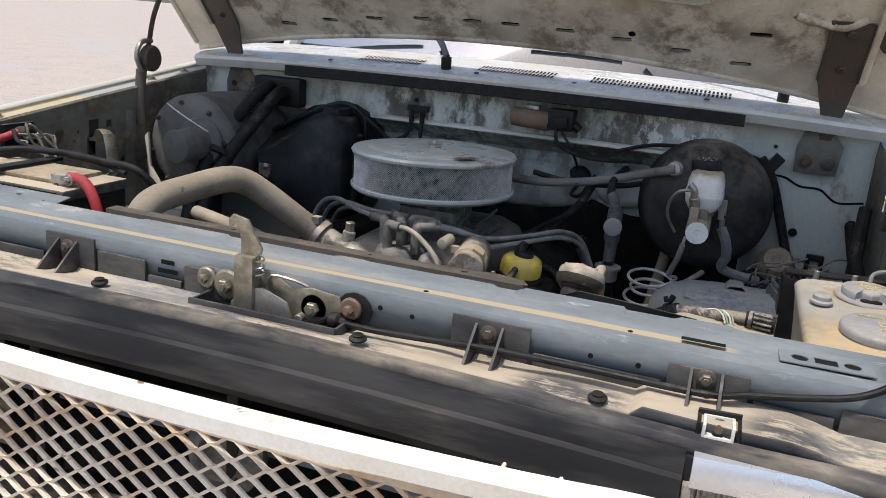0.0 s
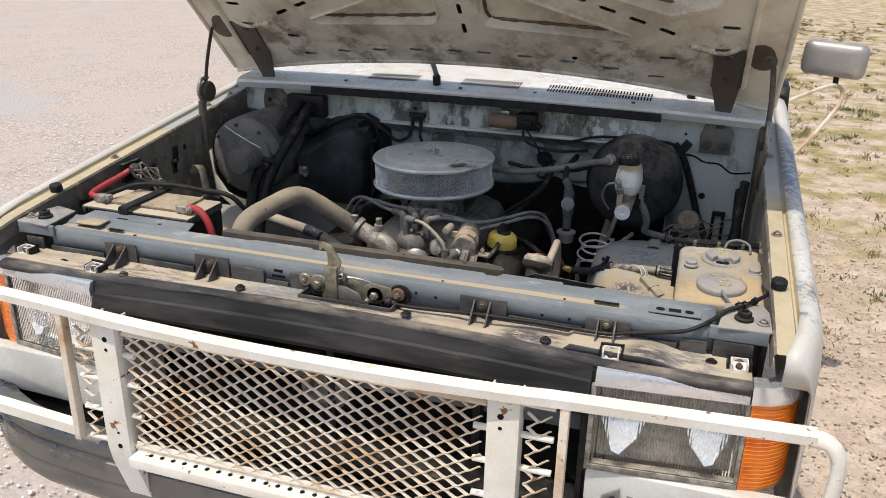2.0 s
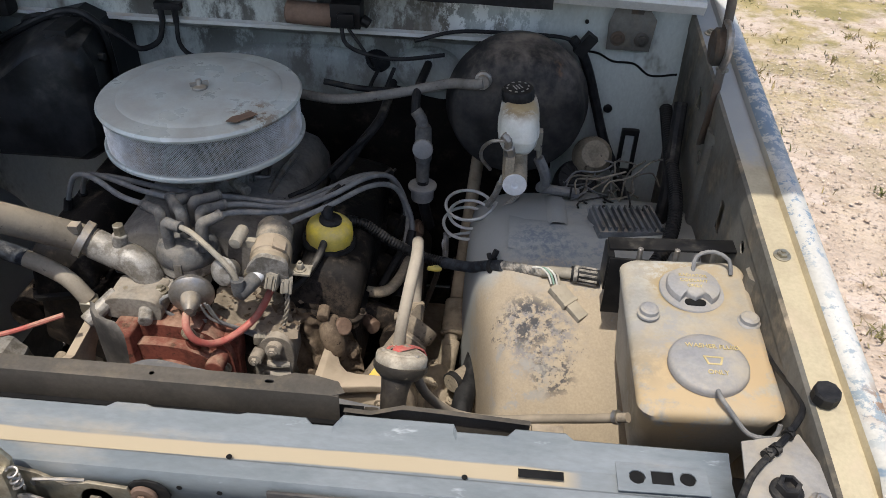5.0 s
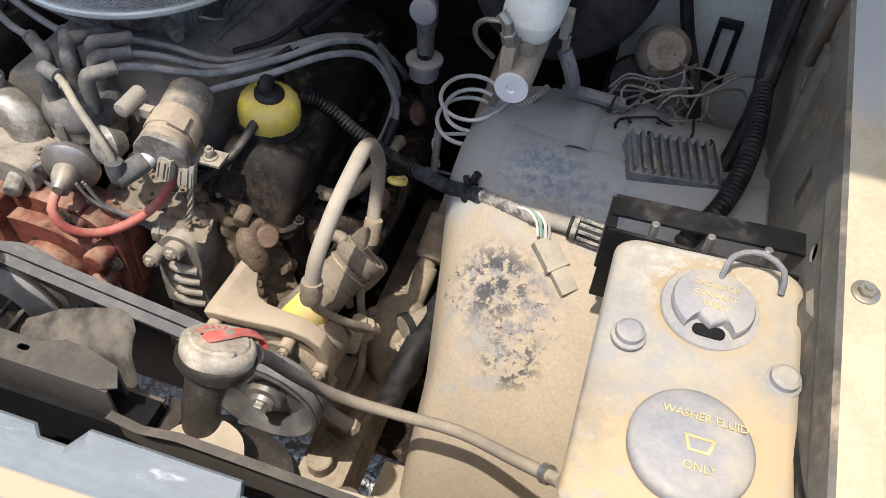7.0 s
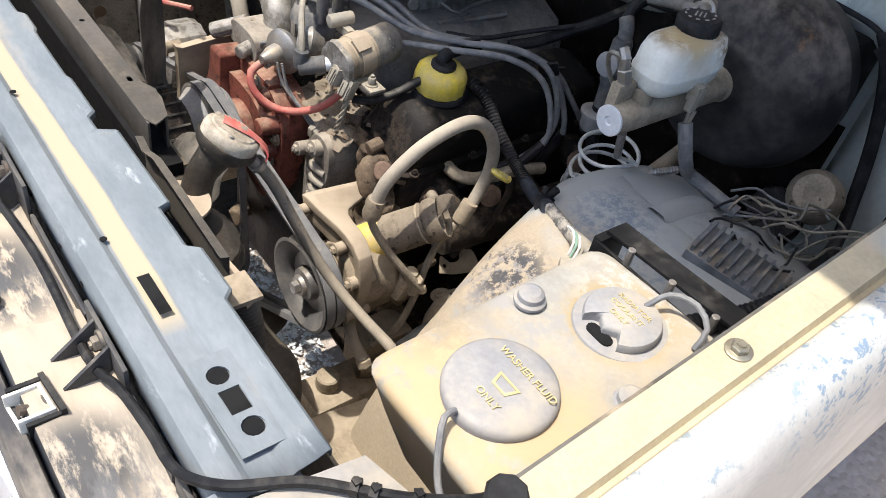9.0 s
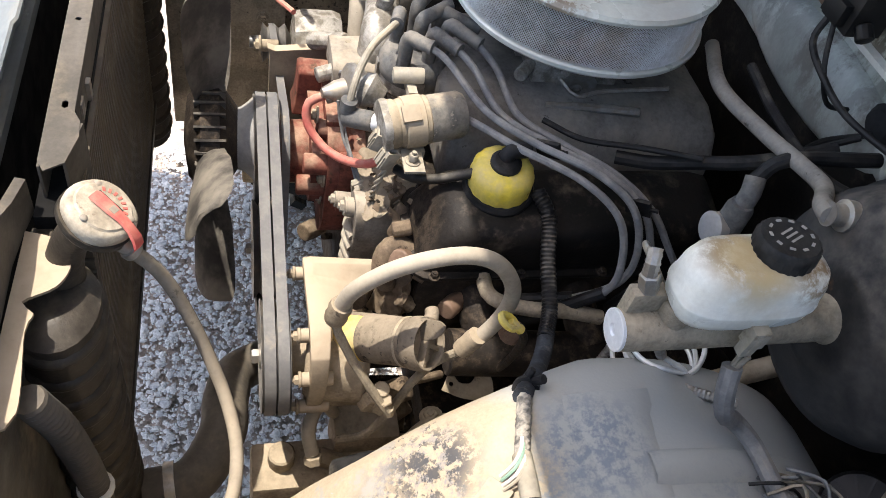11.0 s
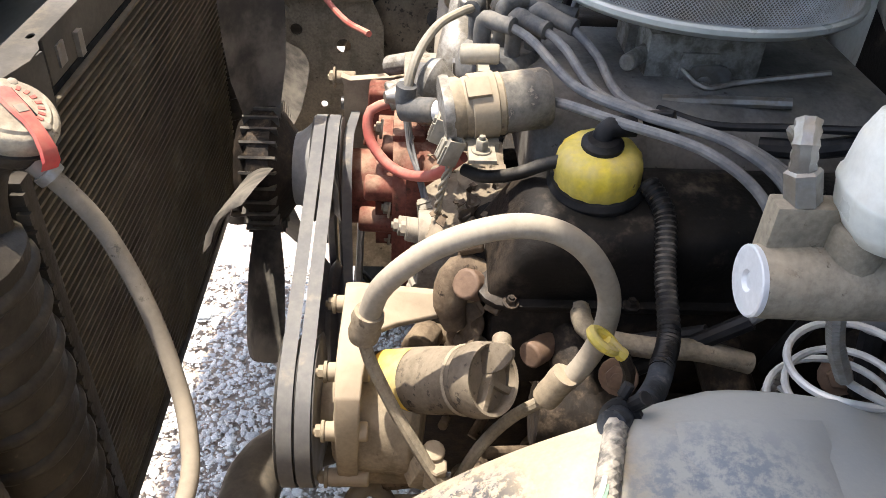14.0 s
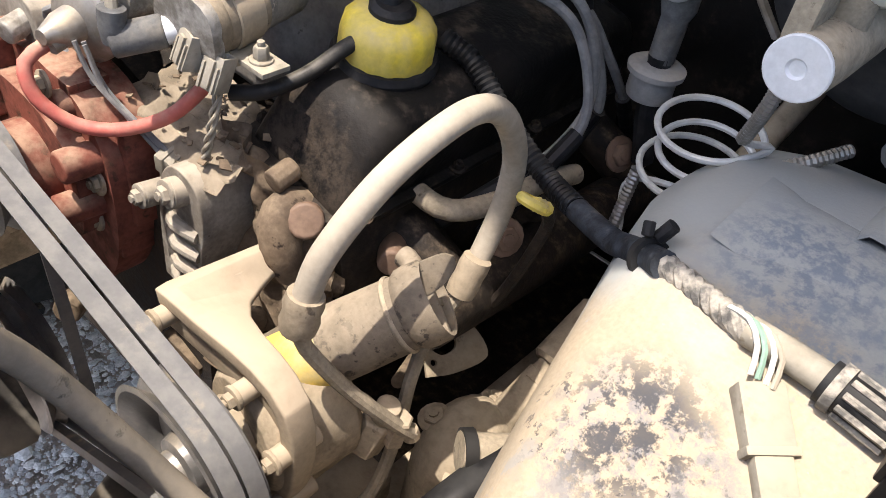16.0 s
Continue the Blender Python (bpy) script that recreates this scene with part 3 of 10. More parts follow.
# ---- mesh building ----
class G:
    """Vertices and faces of one mesh, in world metres."""

    def __init__(self):
        self.v, self.f = [], []

    def add(self, vs, fs):
        k = len(self.v)
        self.v += [tuple(a) for a in vs]
        self.f += [[i + k for i in f] for f in fs]
        return self

    def box(self, x0, x1, y0, y1, z0, z1, m=None):
        vs = [Vector((x, y, z)) for z in (z0, z1) for y in (y0, y1) for x in (x0, x1)]
        if m is not None:
            vs = [m @ a for a in vs]
        return self.add(vs, [(0, 2, 3, 1), (4, 5, 7, 6), (0, 1, 5, 4), (2, 6, 7, 3), (0, 4, 6, 2), (1, 3, 7, 5)])

    def lathe(self, prof, m, n=24, cap=True, wob=0.0, lobes=0):
        """Profile of (radius, height) turned about the local z of m."""
        vs, fs = [], []
        for r, h in prof:
            for k in range(n):
                a = 2 * math.pi * k / n
                q = r * (1 + wob * math.cos(lobes * a)) if lobes else r
                vs.append(m @ Vector((q * math.cos(a), q * math.sin(a), h)))
        for i in range(len(prof) - 1):
            for k in range(n):
                a, b = i * n + k, i * n + (k + 1) % n
                fs.append((a, b, b + n, a + n))
        if cap:
            fs.append(tuple(reversed(range(n))))
            fs.append(tuple((len(prof) - 1) * n + k for k in range(n)))
        return self.add(vs, fs)

    def cyl(self, a, b, r, n=16, r2=None):
        a, b = Vector(a), Vector(b)
        m = Matrix.Translation(a) @ (b - a).to_track_quat("Z", "Y").to_matrix().to_4x4()
        h = (b - a).length
        r2 = r if r2 is None else r2
        e = min(0.15 * r, 0.1 * h)
        return self.lathe([(r - e, 0), (r, e), (r2, h - e), (r2 - e, h)], m, n)

    def tube(self, pts, r, n=12, step=0.008, ribs=0.0, pitch=0.006, flat=1.0, closed=False):
        """A hose through the points, round or flattened, plain or corrugated."""
        p = spline(pts, step if not ribs else pitch / 2, closed)
        vs, fs = [], []
        t0 = (p[1] - p[0]).normalized()
        u = t0.orthogonal().normalized()
        for i, c in enumerate(p):
            t = (p[min(i + 1, len(p) - 1)] - p[max(i - 1, 0)]).normalized()
            u = (u - t * u.dot(t)).normalized()
            w = t.cross(u)
            q = r(i / (len(p) - 1)) if callable(r) else r
            q *= 1 + (ribs if i % 2 else 0)
            for k in range(n):
                a = 2 * math.pi * k / n
                vs.append(c + u * (q * math.cos(a)) + w * (q * flat * math.sin(a)))
        for i in range(len(p) - 1):
            for k in range(n):
                a, b = i * n + k, i * n + (k + 1) % n
                fs.append((a, b, b + n, a + n))
        fs += [tuple(reversed(range(n))), tuple((len(p) - 1) * n + k for k in range(n))]
        return self.add(vs, fs)

    def sheet(self, outline, thick, m, holes=()):
        """A flat outline with holes in the local xy of m, extruded up by thick."""
        bm = bmesh.new()
        edges = []
        for loop in (outline, *holes):
            vs = [bm.verts.new((x, y, 0)) for x, y in loop]
            edges += [bm.edges.new((vs[i], vs[(i + 1) % len(vs)])) for i in range(len(vs))]
        bmesh.ops.triangle_fill(bm, use_beauty=True, use_dissolve=False, edges=edges)
        got = bmesh.ops.extrude_face_region(bm, geom=bm.faces[:])
        bmesh.ops.translate(bm, vec=(0, 0, thick), verts=[e for e in got["geom"] if isinstance(e, bmesh.types.BMVert)])
        bmesh.ops.recalc_face_normals(bm, faces=bm.faces[:])
        bm.verts.index_update()
        self.add([m @ a.co for a in bm.verts], [[a.index for a in f.verts] for f in bm.faces])
        bm.free()
        return self

    def loft(self, rings, close_ends=True, ring_closed=True):
        """Skin over rings of equal length."""
        n = len(rings[0])
        vs = [a for ring in rings for a in ring]
        fs = []
        for i in range(len(rings) - 1):
            for k in range(n if ring_closed else n - 1):
                a, b = i * n + k, i * n + (k + 1) % n
                fs.append((a, b, b + n, a + n))
        if close_ends and ring_closed:
            fs += [tuple(reversed(range(n))), tuple((len(rings) - 1) * n + k for k in range(n))]
        return self.add(vs, fs)

    def bolt(self, at, way, r=0.008, h=0.007, washer=True):
        at, way = Vector(at), Vector(way).normalized()
        m = Matrix.Translation(at) @ way.to_track_quat("Z", "Y").to_matrix().to_4x4()
        if washer:
            self.lathe([(r * 1.55, -0.001), (r * 1.55, 0.0015), (r * 1.4, 0.002)], m, 14)
        self.lathe([(r, 0.0018), (r, h * 0.85), (r * 0.85, h)], m, 6)
        return self.lathe([(r * 0.5, h * 0.9), (r * 0.5, h * 1.3)], m, 8)


def spline(pts, step=0.012, closed=False):
    p = [Vector(a) for a in pts]
    if len(p) == 2:
        n = max(2, int((p[1] - p[0]).length / step))
        return [p[0].lerp(p[1], i / n) for i in range(n + 1)]
    ext = [p[0] * 2 - p[1]] + p + [p[-1] * 2 - p[-2]]
    out = []
    for i in range(1, len(ext) - 2):
        a, b, c, d = ext[i - 1:i + 3]
        n = max(2, int((c - b).length / step))
        for k in range(n):
            t = k / n
            out.append(0.5 * ((2 * b) + (c - a) * t + (2 * a - 5 * b + 4 * c - d) * t * t + (3 * b - a - 3 * c + d) * t ** 3))
    out.append(p[-1])
    return out


def ring_pts(cx, cy, r, n=16, ry=None):
    ry = r if ry is None else ry
    return [(cx + r * math.cos(2 * math.pi * k / n), cy + ry * math.sin(2 * math.pi * k / n)) for k in range(n)]


def slot_pts(cx, cy, w, h):
    """A rounded slot, w across and h high."""
    r = min(w, h) / 2 * 0.98
    o = []
    for sx, sy, a0 in ((1, 1, 0), (-1, 1, 90), (-1, -1, 180), (1, -1, 270)):
        for a in (0, 30, 60, 90):
            t = radians(a0 + a)
            o.append((cx + sx * (w / 2 - r) + r * math.cos(t), cy + sy * (h / 2 - r) + r * math.sin(t)))
    return [q for i, q in enumerate(o) if math.hypot(q[0] - o[i - 1][0], q[1] - o[i - 1][1]) > 1e-5]


def soft_pts(pts, step=0.008):
    """A closed flowing outline through the corner points."""
    p = [Vector((a, b, 0)) for a, b in pts]
    q = spline(p + [p[0]], step)[:-1]
    return [(a.x, a.y) for i, a in enumerate(q) if (a - q[i - 1]).length > 1e-4]


def round_rect(cx, cy, w, h, r, n=5):
    o = []
    for sx, sy, a0 in ((1, 1, 0), (-1, 1, 90), (-1, -1, 180), (1, -1, 270)):
        for k in range(n):
            t = radians(a0 + 90 * k / (n - 1))
            o.append((cx + sx * (w / 2 - r) + r * math.cos(t), cy + sy * (h / 2 - r) + r * math.sin(t)))
    return o


def rect_pts(x0, x1, y0, y1):
    return [(x0, y0), (x1, y0), (x1, y1), (x0, y1)]


def axes(o, x, y):
    """The frame at o whose local x and y run along the given ways."""
    x, y = Vector(x).normalized(), Vector(y).normalized()
    z = x.cross(y)
    m = Matrix((x, y, z)).transposed().to_4x4()
    m.translation = o
    return m


def at(o, way):
    """The frame at o whose local z runs along way."""
    return Matrix.Translation(o) @ Vector(way).to_track_quat("Z", "Y").to_matrix().to_4x4()


XZ = lambda y: axes((0, y, 0), (1, 0, 0), (0, 0, 1))        # local xy -> world xz, extrudes to -y
YZ = lambda x: axes((x, 0, 0), (0, 1, 0), (0, 0, 1))        # local xy -> world yz, extrudes to +x
XY = lambda z: Matrix.Translation((0, 0, z))


def mesh_of(name, g, material, smooth=35, bevel=0.0, segs=2):
    me = bpy.data.meshes.new(name)
    me.from_pydata(g.v, [], g.f)
    if bevel:
        bm = bmesh.new()
        bm.from_mesh(me)
        bmesh.ops.remove_doubles(bm, verts=bm.verts[:], dist=1e-5)
        bmesh.ops.recalc_face_normals(bm, faces=bm.faces[:])
        es = [e for e in bm.edges if len(e.link_faces) == 2 and e.calc_face_angle(0) > radians(28)]
        bmesh.ops.bevel(bm, geom=es, offset=bevel, segments=segs, profile=0.6, affect="EDGES", clamp_overlap=True)
        bm.to_mesh(me)
        bm.free()
    me.materials.append(material)
    me.validate()
    if smooth:
        me.shade_smooth()
        me.set_sharp_from_angle(angle=radians(smooth))
    return me


def thing(name, label, category, base=(0, 0, 0), group="", kind=""):
    e = new(name)
    e.location = base
    e.empty_display_size = 0.05
    return tagged(e, label, category, group, kind)


def part(name, g, material, parent=None, label="", smooth=35, bevel=0.0, segs=2):
    ob = new(name, mesh_of(name, g, material, smooth, bevel, segs))
    if parent is not None:
        ob.parent = parent
        base = Matrix.Translation(parent.location) if parent.data is None else Matrix.Identity(4)
        if parent.parent is not None:
            base = Matrix.Identity(4)
        ob.matrix_parent_inverse = base.inverted()
    if label:
        ob["label"] = label
    return ob


def pieces(name, g, material, parent, label="", gap=0.0008, **kw):
    """Each separate body of g as a part of its own; bodies that touch stay together."""
    root = list(range(len(g.v)))

    def find(i):
        while root[i] != i:
            root[i] = root[root[i]]
            i = root[i]
        return i
    for f in g.f:
        for i in f[1:]:
            root[find(i)] = find(f[0])
    groups = {}
    for i in range(len(g.v)):
        groups.setdefault(find(i), []).append(i)
    boxes = []
    for ids in groups.values():
        a = np.array([g.v[i] for i in ids])
        boxes.append([set(ids), a.min(0) - gap, a.max(0) + gap])
    merged = True
    while merged:
        merged = False
        for i in range(len(boxes)):
            for j in range(len(boxes) - 1, i, -1):
                if (boxes[i][1] <= boxes[j][2]).all() and (boxes[j][1] <= boxes[i][2]).all():
                    boxes[i] = [boxes[i][0] | boxes[j][0], np.minimum(boxes[i][1], boxes[j][1]), np.maximum(boxes[i][2], boxes[j][2])]
                    del boxes[j]
                    merged = True
    out = []
    for ids, _, _ in boxes:
        order = sorted(ids)
        at_ = {v: k for k, v in enumerate(order)}
        q = G().add([g.v[i] for i in order], [[at_[i] for i in f] for f in g.f if f[0] in ids])
        out.append(part(name, q, material, parent, label, **kw))
    return out


def single(name, g, material, label, category, kind="", group="", **kw):
    return tagged(part(name, g, material, None, **kw), label, category, group, kind)


def zf(y):
    """Height of the fender's top flange along the truck."""
    return 1.062 + 0.128 * (y - 0.1)


# ---- ground ----
g = G()
N = 60
xs = [math.copysign(abs(k / 30) ** 2.2 * 900, k) for k in range(-30, 31)]
ys = [2 + math.copysign(abs(k / 30) ** 2.2 * 900, k) for k in range(-30, 31)]
g.add([(x, y, 0.012 * noise.noise(Vector((x * 0.6, y * 0.6, 0))) - 0.006) for y in ys for x in xs],
      [(j * 61 + i, j * 61 + i + 1, j * 61 + i + 62, j * 61 + i + 61) for j in range(60) for i in range(60)])
ground = single("ground", g, M["ground"], "pale dry gravel yard turning to earth and dry grass", "ground", "structure", smooth=60)


def stones(count, box, size, seed, tall=0.7):
    """Loose stones scattered over a stretch of ground."""
    rnd = random.Random(seed)
    t = (1 + 5 ** 0.5) / 2
    ico = [Vector(v).normalized() for v in ((-1, t, 0), (1, t, 0), (-1, -t, 0), (1, -t, 0), (0, -1, t), (0, 1, t), (0, -1, -t), (0, 1, -t), (t, 0, -1), (t, 0, 1), (-t, 0, -1), (-t, 0, 1))]
    fc = [(0, 11, 5), (0, 5, 1), (0, 1, 7), (0, 7, 10), (0, 10, 11), (1, 5, 9), (5, 11, 4), (11, 10, 2), (10, 7, 6), (7, 1, 8), (3, 9, 4), (3, 4, 2), (3, 2, 6), (3, 6, 8), (3, 8, 9), (4, 9, 5), (2, 4, 11), (6, 2, 10), (8, 6, 7), (9, 8, 1)]
    g = G()
    for _ in range(count):
        x, y = rnd.uniform(box[0], box[1]), rnd.uniform(box[2], box[3])
        s = size * rnd.lognormvariate(0, 0.45)
        e = Euler((rnd.random() * 6, rnd.random() * 6, rnd.random() * 6)).to_matrix()
        k = Vector((rnd.uniform(0.7, 1.3), rnd.uniform(0.7, 1.3), tall * rnd.uniform(0.7, 1.3)))
        vs = []
        for v in ico:
            q = e @ (v * rnd.uniform(0.8, 1.15))
            vs.append((x + q.x * s * k.x, y + q.y * s * k.y, 0.002 + s * 0.25 + q.z * s * k.z))
        g.add(vs, fc)
    return g


single("loose_gravel", stones(24000, (-0.85, 0.5, -0.15, 0.70), 0.0036, 3, 0.38), M["stone"], "loose grey crushed stones on the ground under the engine", "gravel", "stuff", smooth=0)
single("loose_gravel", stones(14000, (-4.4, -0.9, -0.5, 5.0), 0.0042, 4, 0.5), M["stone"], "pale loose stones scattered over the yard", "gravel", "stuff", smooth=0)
single("loose_gravel", stones(1500, (1.0, 5.0, 1.0, 9.0), 0.0065, 15), M["tanstone"], "larger pale stones strewn over the earth", "gravel", "stuff", smooth=0)
single("loose_gravel", stones(15000, (0.9, 2.9, -0.3, 4.0), 0.0034, 5, 0.45), M["tanstone"], "pale stones scattered over dry earth", "gravel", "stuff", smooth=0)


def tufts(count, box, seed, tall):
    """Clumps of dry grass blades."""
    rnd = random.Random(seed)
    g = G()
    for _ in range(count):
        cx, cy = rnd.uniform(box[0], box[1]), rnd.uniform(box[2], box[3])
        if noise.noise(Vector((cx * 1.1, cy * 1.1, 3.0))) + 0.5 * noise.noise(Vector((cx * 3.0, cy * 3.0, 7.0))) < rnd.uniform(-0.25, 0.30):
            continue
        wide = rnd.lognormvariate(math.log(0.07), 0.5)
        for _ in range(rnd.randint(20, 50)):
            a, d = rnd.uniform(0, 6.28), abs(rnd.gauss(0, wide))
            x, y = cx + d * math.cos(a), cy + d * math.sin(a)
            h, w = tall * rnd.uniform(0.4, 1.2), rnd.uniform(0.002, 0.0045)
            lx, ly = rnd.gauss(0, 0.9) * h, rnd.gauss(0, 0.9) * h
            c, s = math.cos(a + 1.5) * w, math.sin(a + 1.5) * w
            g.add([(x - c, y - s, 0), (x + c, y + s, 0), (x + lx * 0.4 + c * 0.7, y + ly * 0.4 + s * 0.7, h * 0.6), (x + lx * 0.4 - c * 0.7, y + ly * 0.4 - s * 0.7, h * 0.6), (x + lx, y + ly, h)],
                  [(0, 1, 2, 3), (3, 2, 4)])
    return g


single("dry_grass", tufts(520, (1.25, 4.8, 0.2, 8.5), 8, 0.024), M["blade"], "sparse dry grass tufts on the earth beside the truck", "grass", "stuff", smooth=0)
single("dry_grass", tufts(3600, (1.2, 11.0, 6.0, 20.0), 9, 0.036), M["blade"], "yellow dry grass beyond the truck", "grass", "stuff", smooth=0)

# ---- truck body ----
truck = thing("pickup_truck", "old white pickup truck with its hood open and worn paint", "pickup truck")


def fender(side):
    sx = side
    prof = [(0.788, -0.034), (0.790, -0.004), (0.794, 0.0), (0.824, 0.0), (0.827, -0.006), (0.831, -0.006), (0.834, 0.003), (0.850, 0.008), (0.864, 0.002), (0.874, -0.016), (0.881, -0.06), (0.885, -0.16), (0.886, -0.30), (0.87, -0.46)]
    rings = []
    for k in range(27):
        y = 0.015 + k / 26 * 1.32
        z = zf(y) + 0.004
        nose = max(0.0, 1 - (y - 0.015) / 0.10)
        ring = []
        for x, dz in prof:
            zz = z + dz
            xx = x - 0.026 * nose ** 1.5 * (1 if x > 0.833 else 0)
            if dz < -0.28 and 0.22 < y < 1.12:
                zz = max(zz, 0.60 + 0.16 * math.sqrt(max(0, 1 - ((y - 0.67) / 0.45) ** 2)))
            ring.append((sx * xx, y - (0.016 * nose if dz > -0.1 else 0), zz - 0.008 * nose ** 2))
        rings.append(ring)
    front = [(x, -0.004 if i > 5 else 0.012, min(z, 0.992)) for i, (x, y, z) in enumerate(rings[0])]
    mid = [(x, y - 0.010, z - 0.018 if z > 1.01 else z) for x, y, z in rings[0]]
    skin_rings = [front, mid] + rings
    top = G().loft([r[2:7] for r in rings], ring_closed=False)
    skin = G().loft([r[6:] for r in skin_rings], ring_closed=False)
    inner = G().loft([r[:3] for r in rings], ring_closed=False)
    ob = part("fender", skin, M["fender"], truck, "white fender with worn paint and blue-grey patches" if sx > 0 else "white fender with chalky paint", smooth=50)
    m = ob.modifiers.new("thick", "SOLIDIFY")
    m.thickness, m.offset = 0.0012, -1
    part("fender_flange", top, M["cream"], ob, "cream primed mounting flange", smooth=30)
    part("flange_lip", inner, M["apron"], ob, smooth=30)
    nuts = G()
    for y in (0.42, 0.86, 0.98):
        nuts.bolt((sx * 0.809, y, zf(y) + 0.004), (0, -0.1, 1), 0.007)
    pieces("flange_bolt", nuts, M["zinc"], ob)
    # inner apron with its openings
    holes = []
    if sx < 0:
        for y, z, w, h in ((0.275, 1.05, 0.05, 0.07), (0.527, 1.010, 0.020, 0.075), (0.645, 1.100, 0.030, 0.046), (0.69, 1.075, 0.016, 0.016), (0.635, 1.030, 0.024, 0.040), (0.86, 1.05, 0.03, 0.05)):
            z = min(z, zf(y) - 0.045 - h / 2)
            holes.append(rect_pts(y - w / 2, y + w / 2, z - h / 2, z + h / 2))
        for y, z, r in ((0.548, 1.095, 0.014), (0.735, 0.99, 0.011), (0.61, 0.985, 0.006), (0.435, 0.985, 0.006), (0.588, 1.045, 0.004), (0.598, 1.065, 0.004), (0.63, 0.93, 0.012), (0.80, 0.97, 0.016), (0.45, 1.05, 0.005)):
            holes.append(ring_pts(y, min(z, zf(y) - 0.045 - r), r, 14))
    else:
        for y, z, w, h in ((0.27, 1.0, 0.02, 0.05), (0.62, 1.03, 0.022, 0.05), (0.88, 1.10, 0.024, 0.035)):
            holes.append(rect_pts(y - w / 2, y + w / 2, z - h / 2, z + h / 2))
        for y, z, r in ((0.50, 1.06, 0.009), (0.74, 1.09, 0.007), (0.80, 1.03, 0.012)):
            holes.append(ring_pts(y, z, r, 12))
    out = [(0.10, 0.62), (1.12, 0.62), (1.12, zf(1.12) - 0.03), (0.10, zf(0.1) - 0.03)]
    ap = G().sheet(out, 0.002, YZ(0.790 * sx - 0.001), holes)
    a = part("inner_fender", ap, M["apron"], truck, "grimy inner fender panel with punched openings", smooth=20)
    ribs = G()
    for y, w in ((0.44, 0.02), (0.76, 0.02)):
        ribs.loft([[(sx * 0.792, y - w, z), (sx * 0.783, y - w * 0.5, z), (sx * 0.783, y + w * 0.5, z), (sx * 0.792, y + w, z)] for z in (0.80, 0.95, zf(y) - 0.045)])
    pieces("pressed_rib", ribs, M["apron"], a, smooth=60)


fender(1)
fender(-1)

# wheels and arches, mostly hidden
for sx in (1, -1):
    w = G().lathe([(0.19, -0.10), (0.33, -0.10), (0.355, -0.07), (0.36, 0), (0.355, 0.07), (0.33, 0.10), (0.19, 0.10)], axes((sx * 0.70, 0.67, 0.36), (0, 1, 0), (0, 0, 1)), 40)
    tyre = part("wheel", w, M["tyre"], truck, "black off-road tyre")
    lug = G()
    for k in range(30):
        a = 2 * math.pi * k / 30
        for s in (-1, 1):
            mm = axes((sx * 0.70 + s * 0.055, 0.67 + 0.36 * math.cos(a + s * 0.05), 0.36 + 0.36 * math.sin(a + s * 0.05)), (1, 0, 0), (0, -math.sin(a), math.cos(a)))
            lug.box(-0.04, 0.04, -0.018, 0.018, -0.012, 0.01, mm)
    tagged(part("tread", lug, M["tyre"], tyre, smooth=0), kind="stuff")
    part("rim", G().lathe([(0.19, -0.08), (0.17, -0.02), (0.06, 0.0), (0.06, 0.05)], axes((sx * 0.73, 0.67, 0.36), (0, sx, 0), (0, 0, 1)), 32), M["steel"], tyre)

# firewall: recessed lower wall, sloped ledge, upper wall under the cowl
fw = G()
fw.sheet([(-0.79, 0.45), (0.79, 0.45), (0.79, 1.10), (-0.79, 1.10)], 0.004, XZ(1.12), [slot_pts(0.20, 0.60, 0.3, 0.25)])
prof = [(1.12, 1.075), (1.065, 1.105), (1.045, 1.125), (1.045, 1.200), (1.02, 1.222)]
xs_ = [-0.79 + 1.58 * k / 40 for k in range(41)]
flat = lambda x: min(1, max(0, (x - 0.545) / 0.05))
fw.loft([[(x, y + (1.062 - 0.05 * max(0, z - 1.19) - y) * flat(x) * (1 if z < 1.21 else 0.3) + 0.004 * noise.noise(Vector((x * 6, z * 9, 2))), z + 0.004 * noise.noise(Vector((x * 5, z * 7, 0)))) for y, z in prof] for x in xs_], ring_closed=False)
side = [(0.575, 1.116), (0.59, 1.085), (0.605, 1.068), (0.63, 1.062), (0.70, 1.061), (0.79, 1.060)]
fw.loft([[(x, y + 0.004 * noise.noise(Vector((x * 6, z * 9, 2))), z) for x, y in side] for z in (0.60, 0.70, 0.80, 0.88, 0.95, 1.0, 1.04, 1.08)], ring_closed=False)
fire = part("firewall", fw, M["firewall"], truck, "pale green-white firewall stained with grease and soot", smooth=40)
bulge = G()
for cx, cz, rx, rz, d in ((0.30, 1.02, 0.07, 0.05, 0.03), (0.05, 1.0, 0.2, 0.06, 0.02)):
    bulge.lathe([(1.0, 0), (0.94, 0.5), (0.8, 0.85), (0.55, 1.0), (0.01, 1.0)], Matrix.Translation((cx, 1.118, cz)) @ Matrix(((rx, 0, 0, 0), (0, 0, -d, 0), (0, rz, 0, 0), (0, 0, 0, 1))), 28)
pieces("pressed_bulge", bulge, M["firewall"], fire, smooth=60)
lip = G().loft([[(x, 1.045, 1.127), (x, 1.036, 1.124), (x, 1.036, 1.117), (x, 1.05, 1.113)] for x in xs_[3:34]], ring_closed=False)
part("ledge_lip", lip, M["white"], fire)
blk = G()
for x, z, r in ((-0.70, 1.16, 0.008), (-0.2, 1.17, 0.005), (0.665, 0.985, 0.009), (0.60, 1.16, 0.004), (0.655, 1.12, 0.004)):
    blk.lathe([(r, 0), (r, 0.003), (r * 0.7, 0.005)], at((x, (1.056 if x > 0.59 else 1.04) if z > 1.12 else 1.060, z), (0, -1, 0)), 12)
pieces("rubber_plug", blk, M["black"], fire)
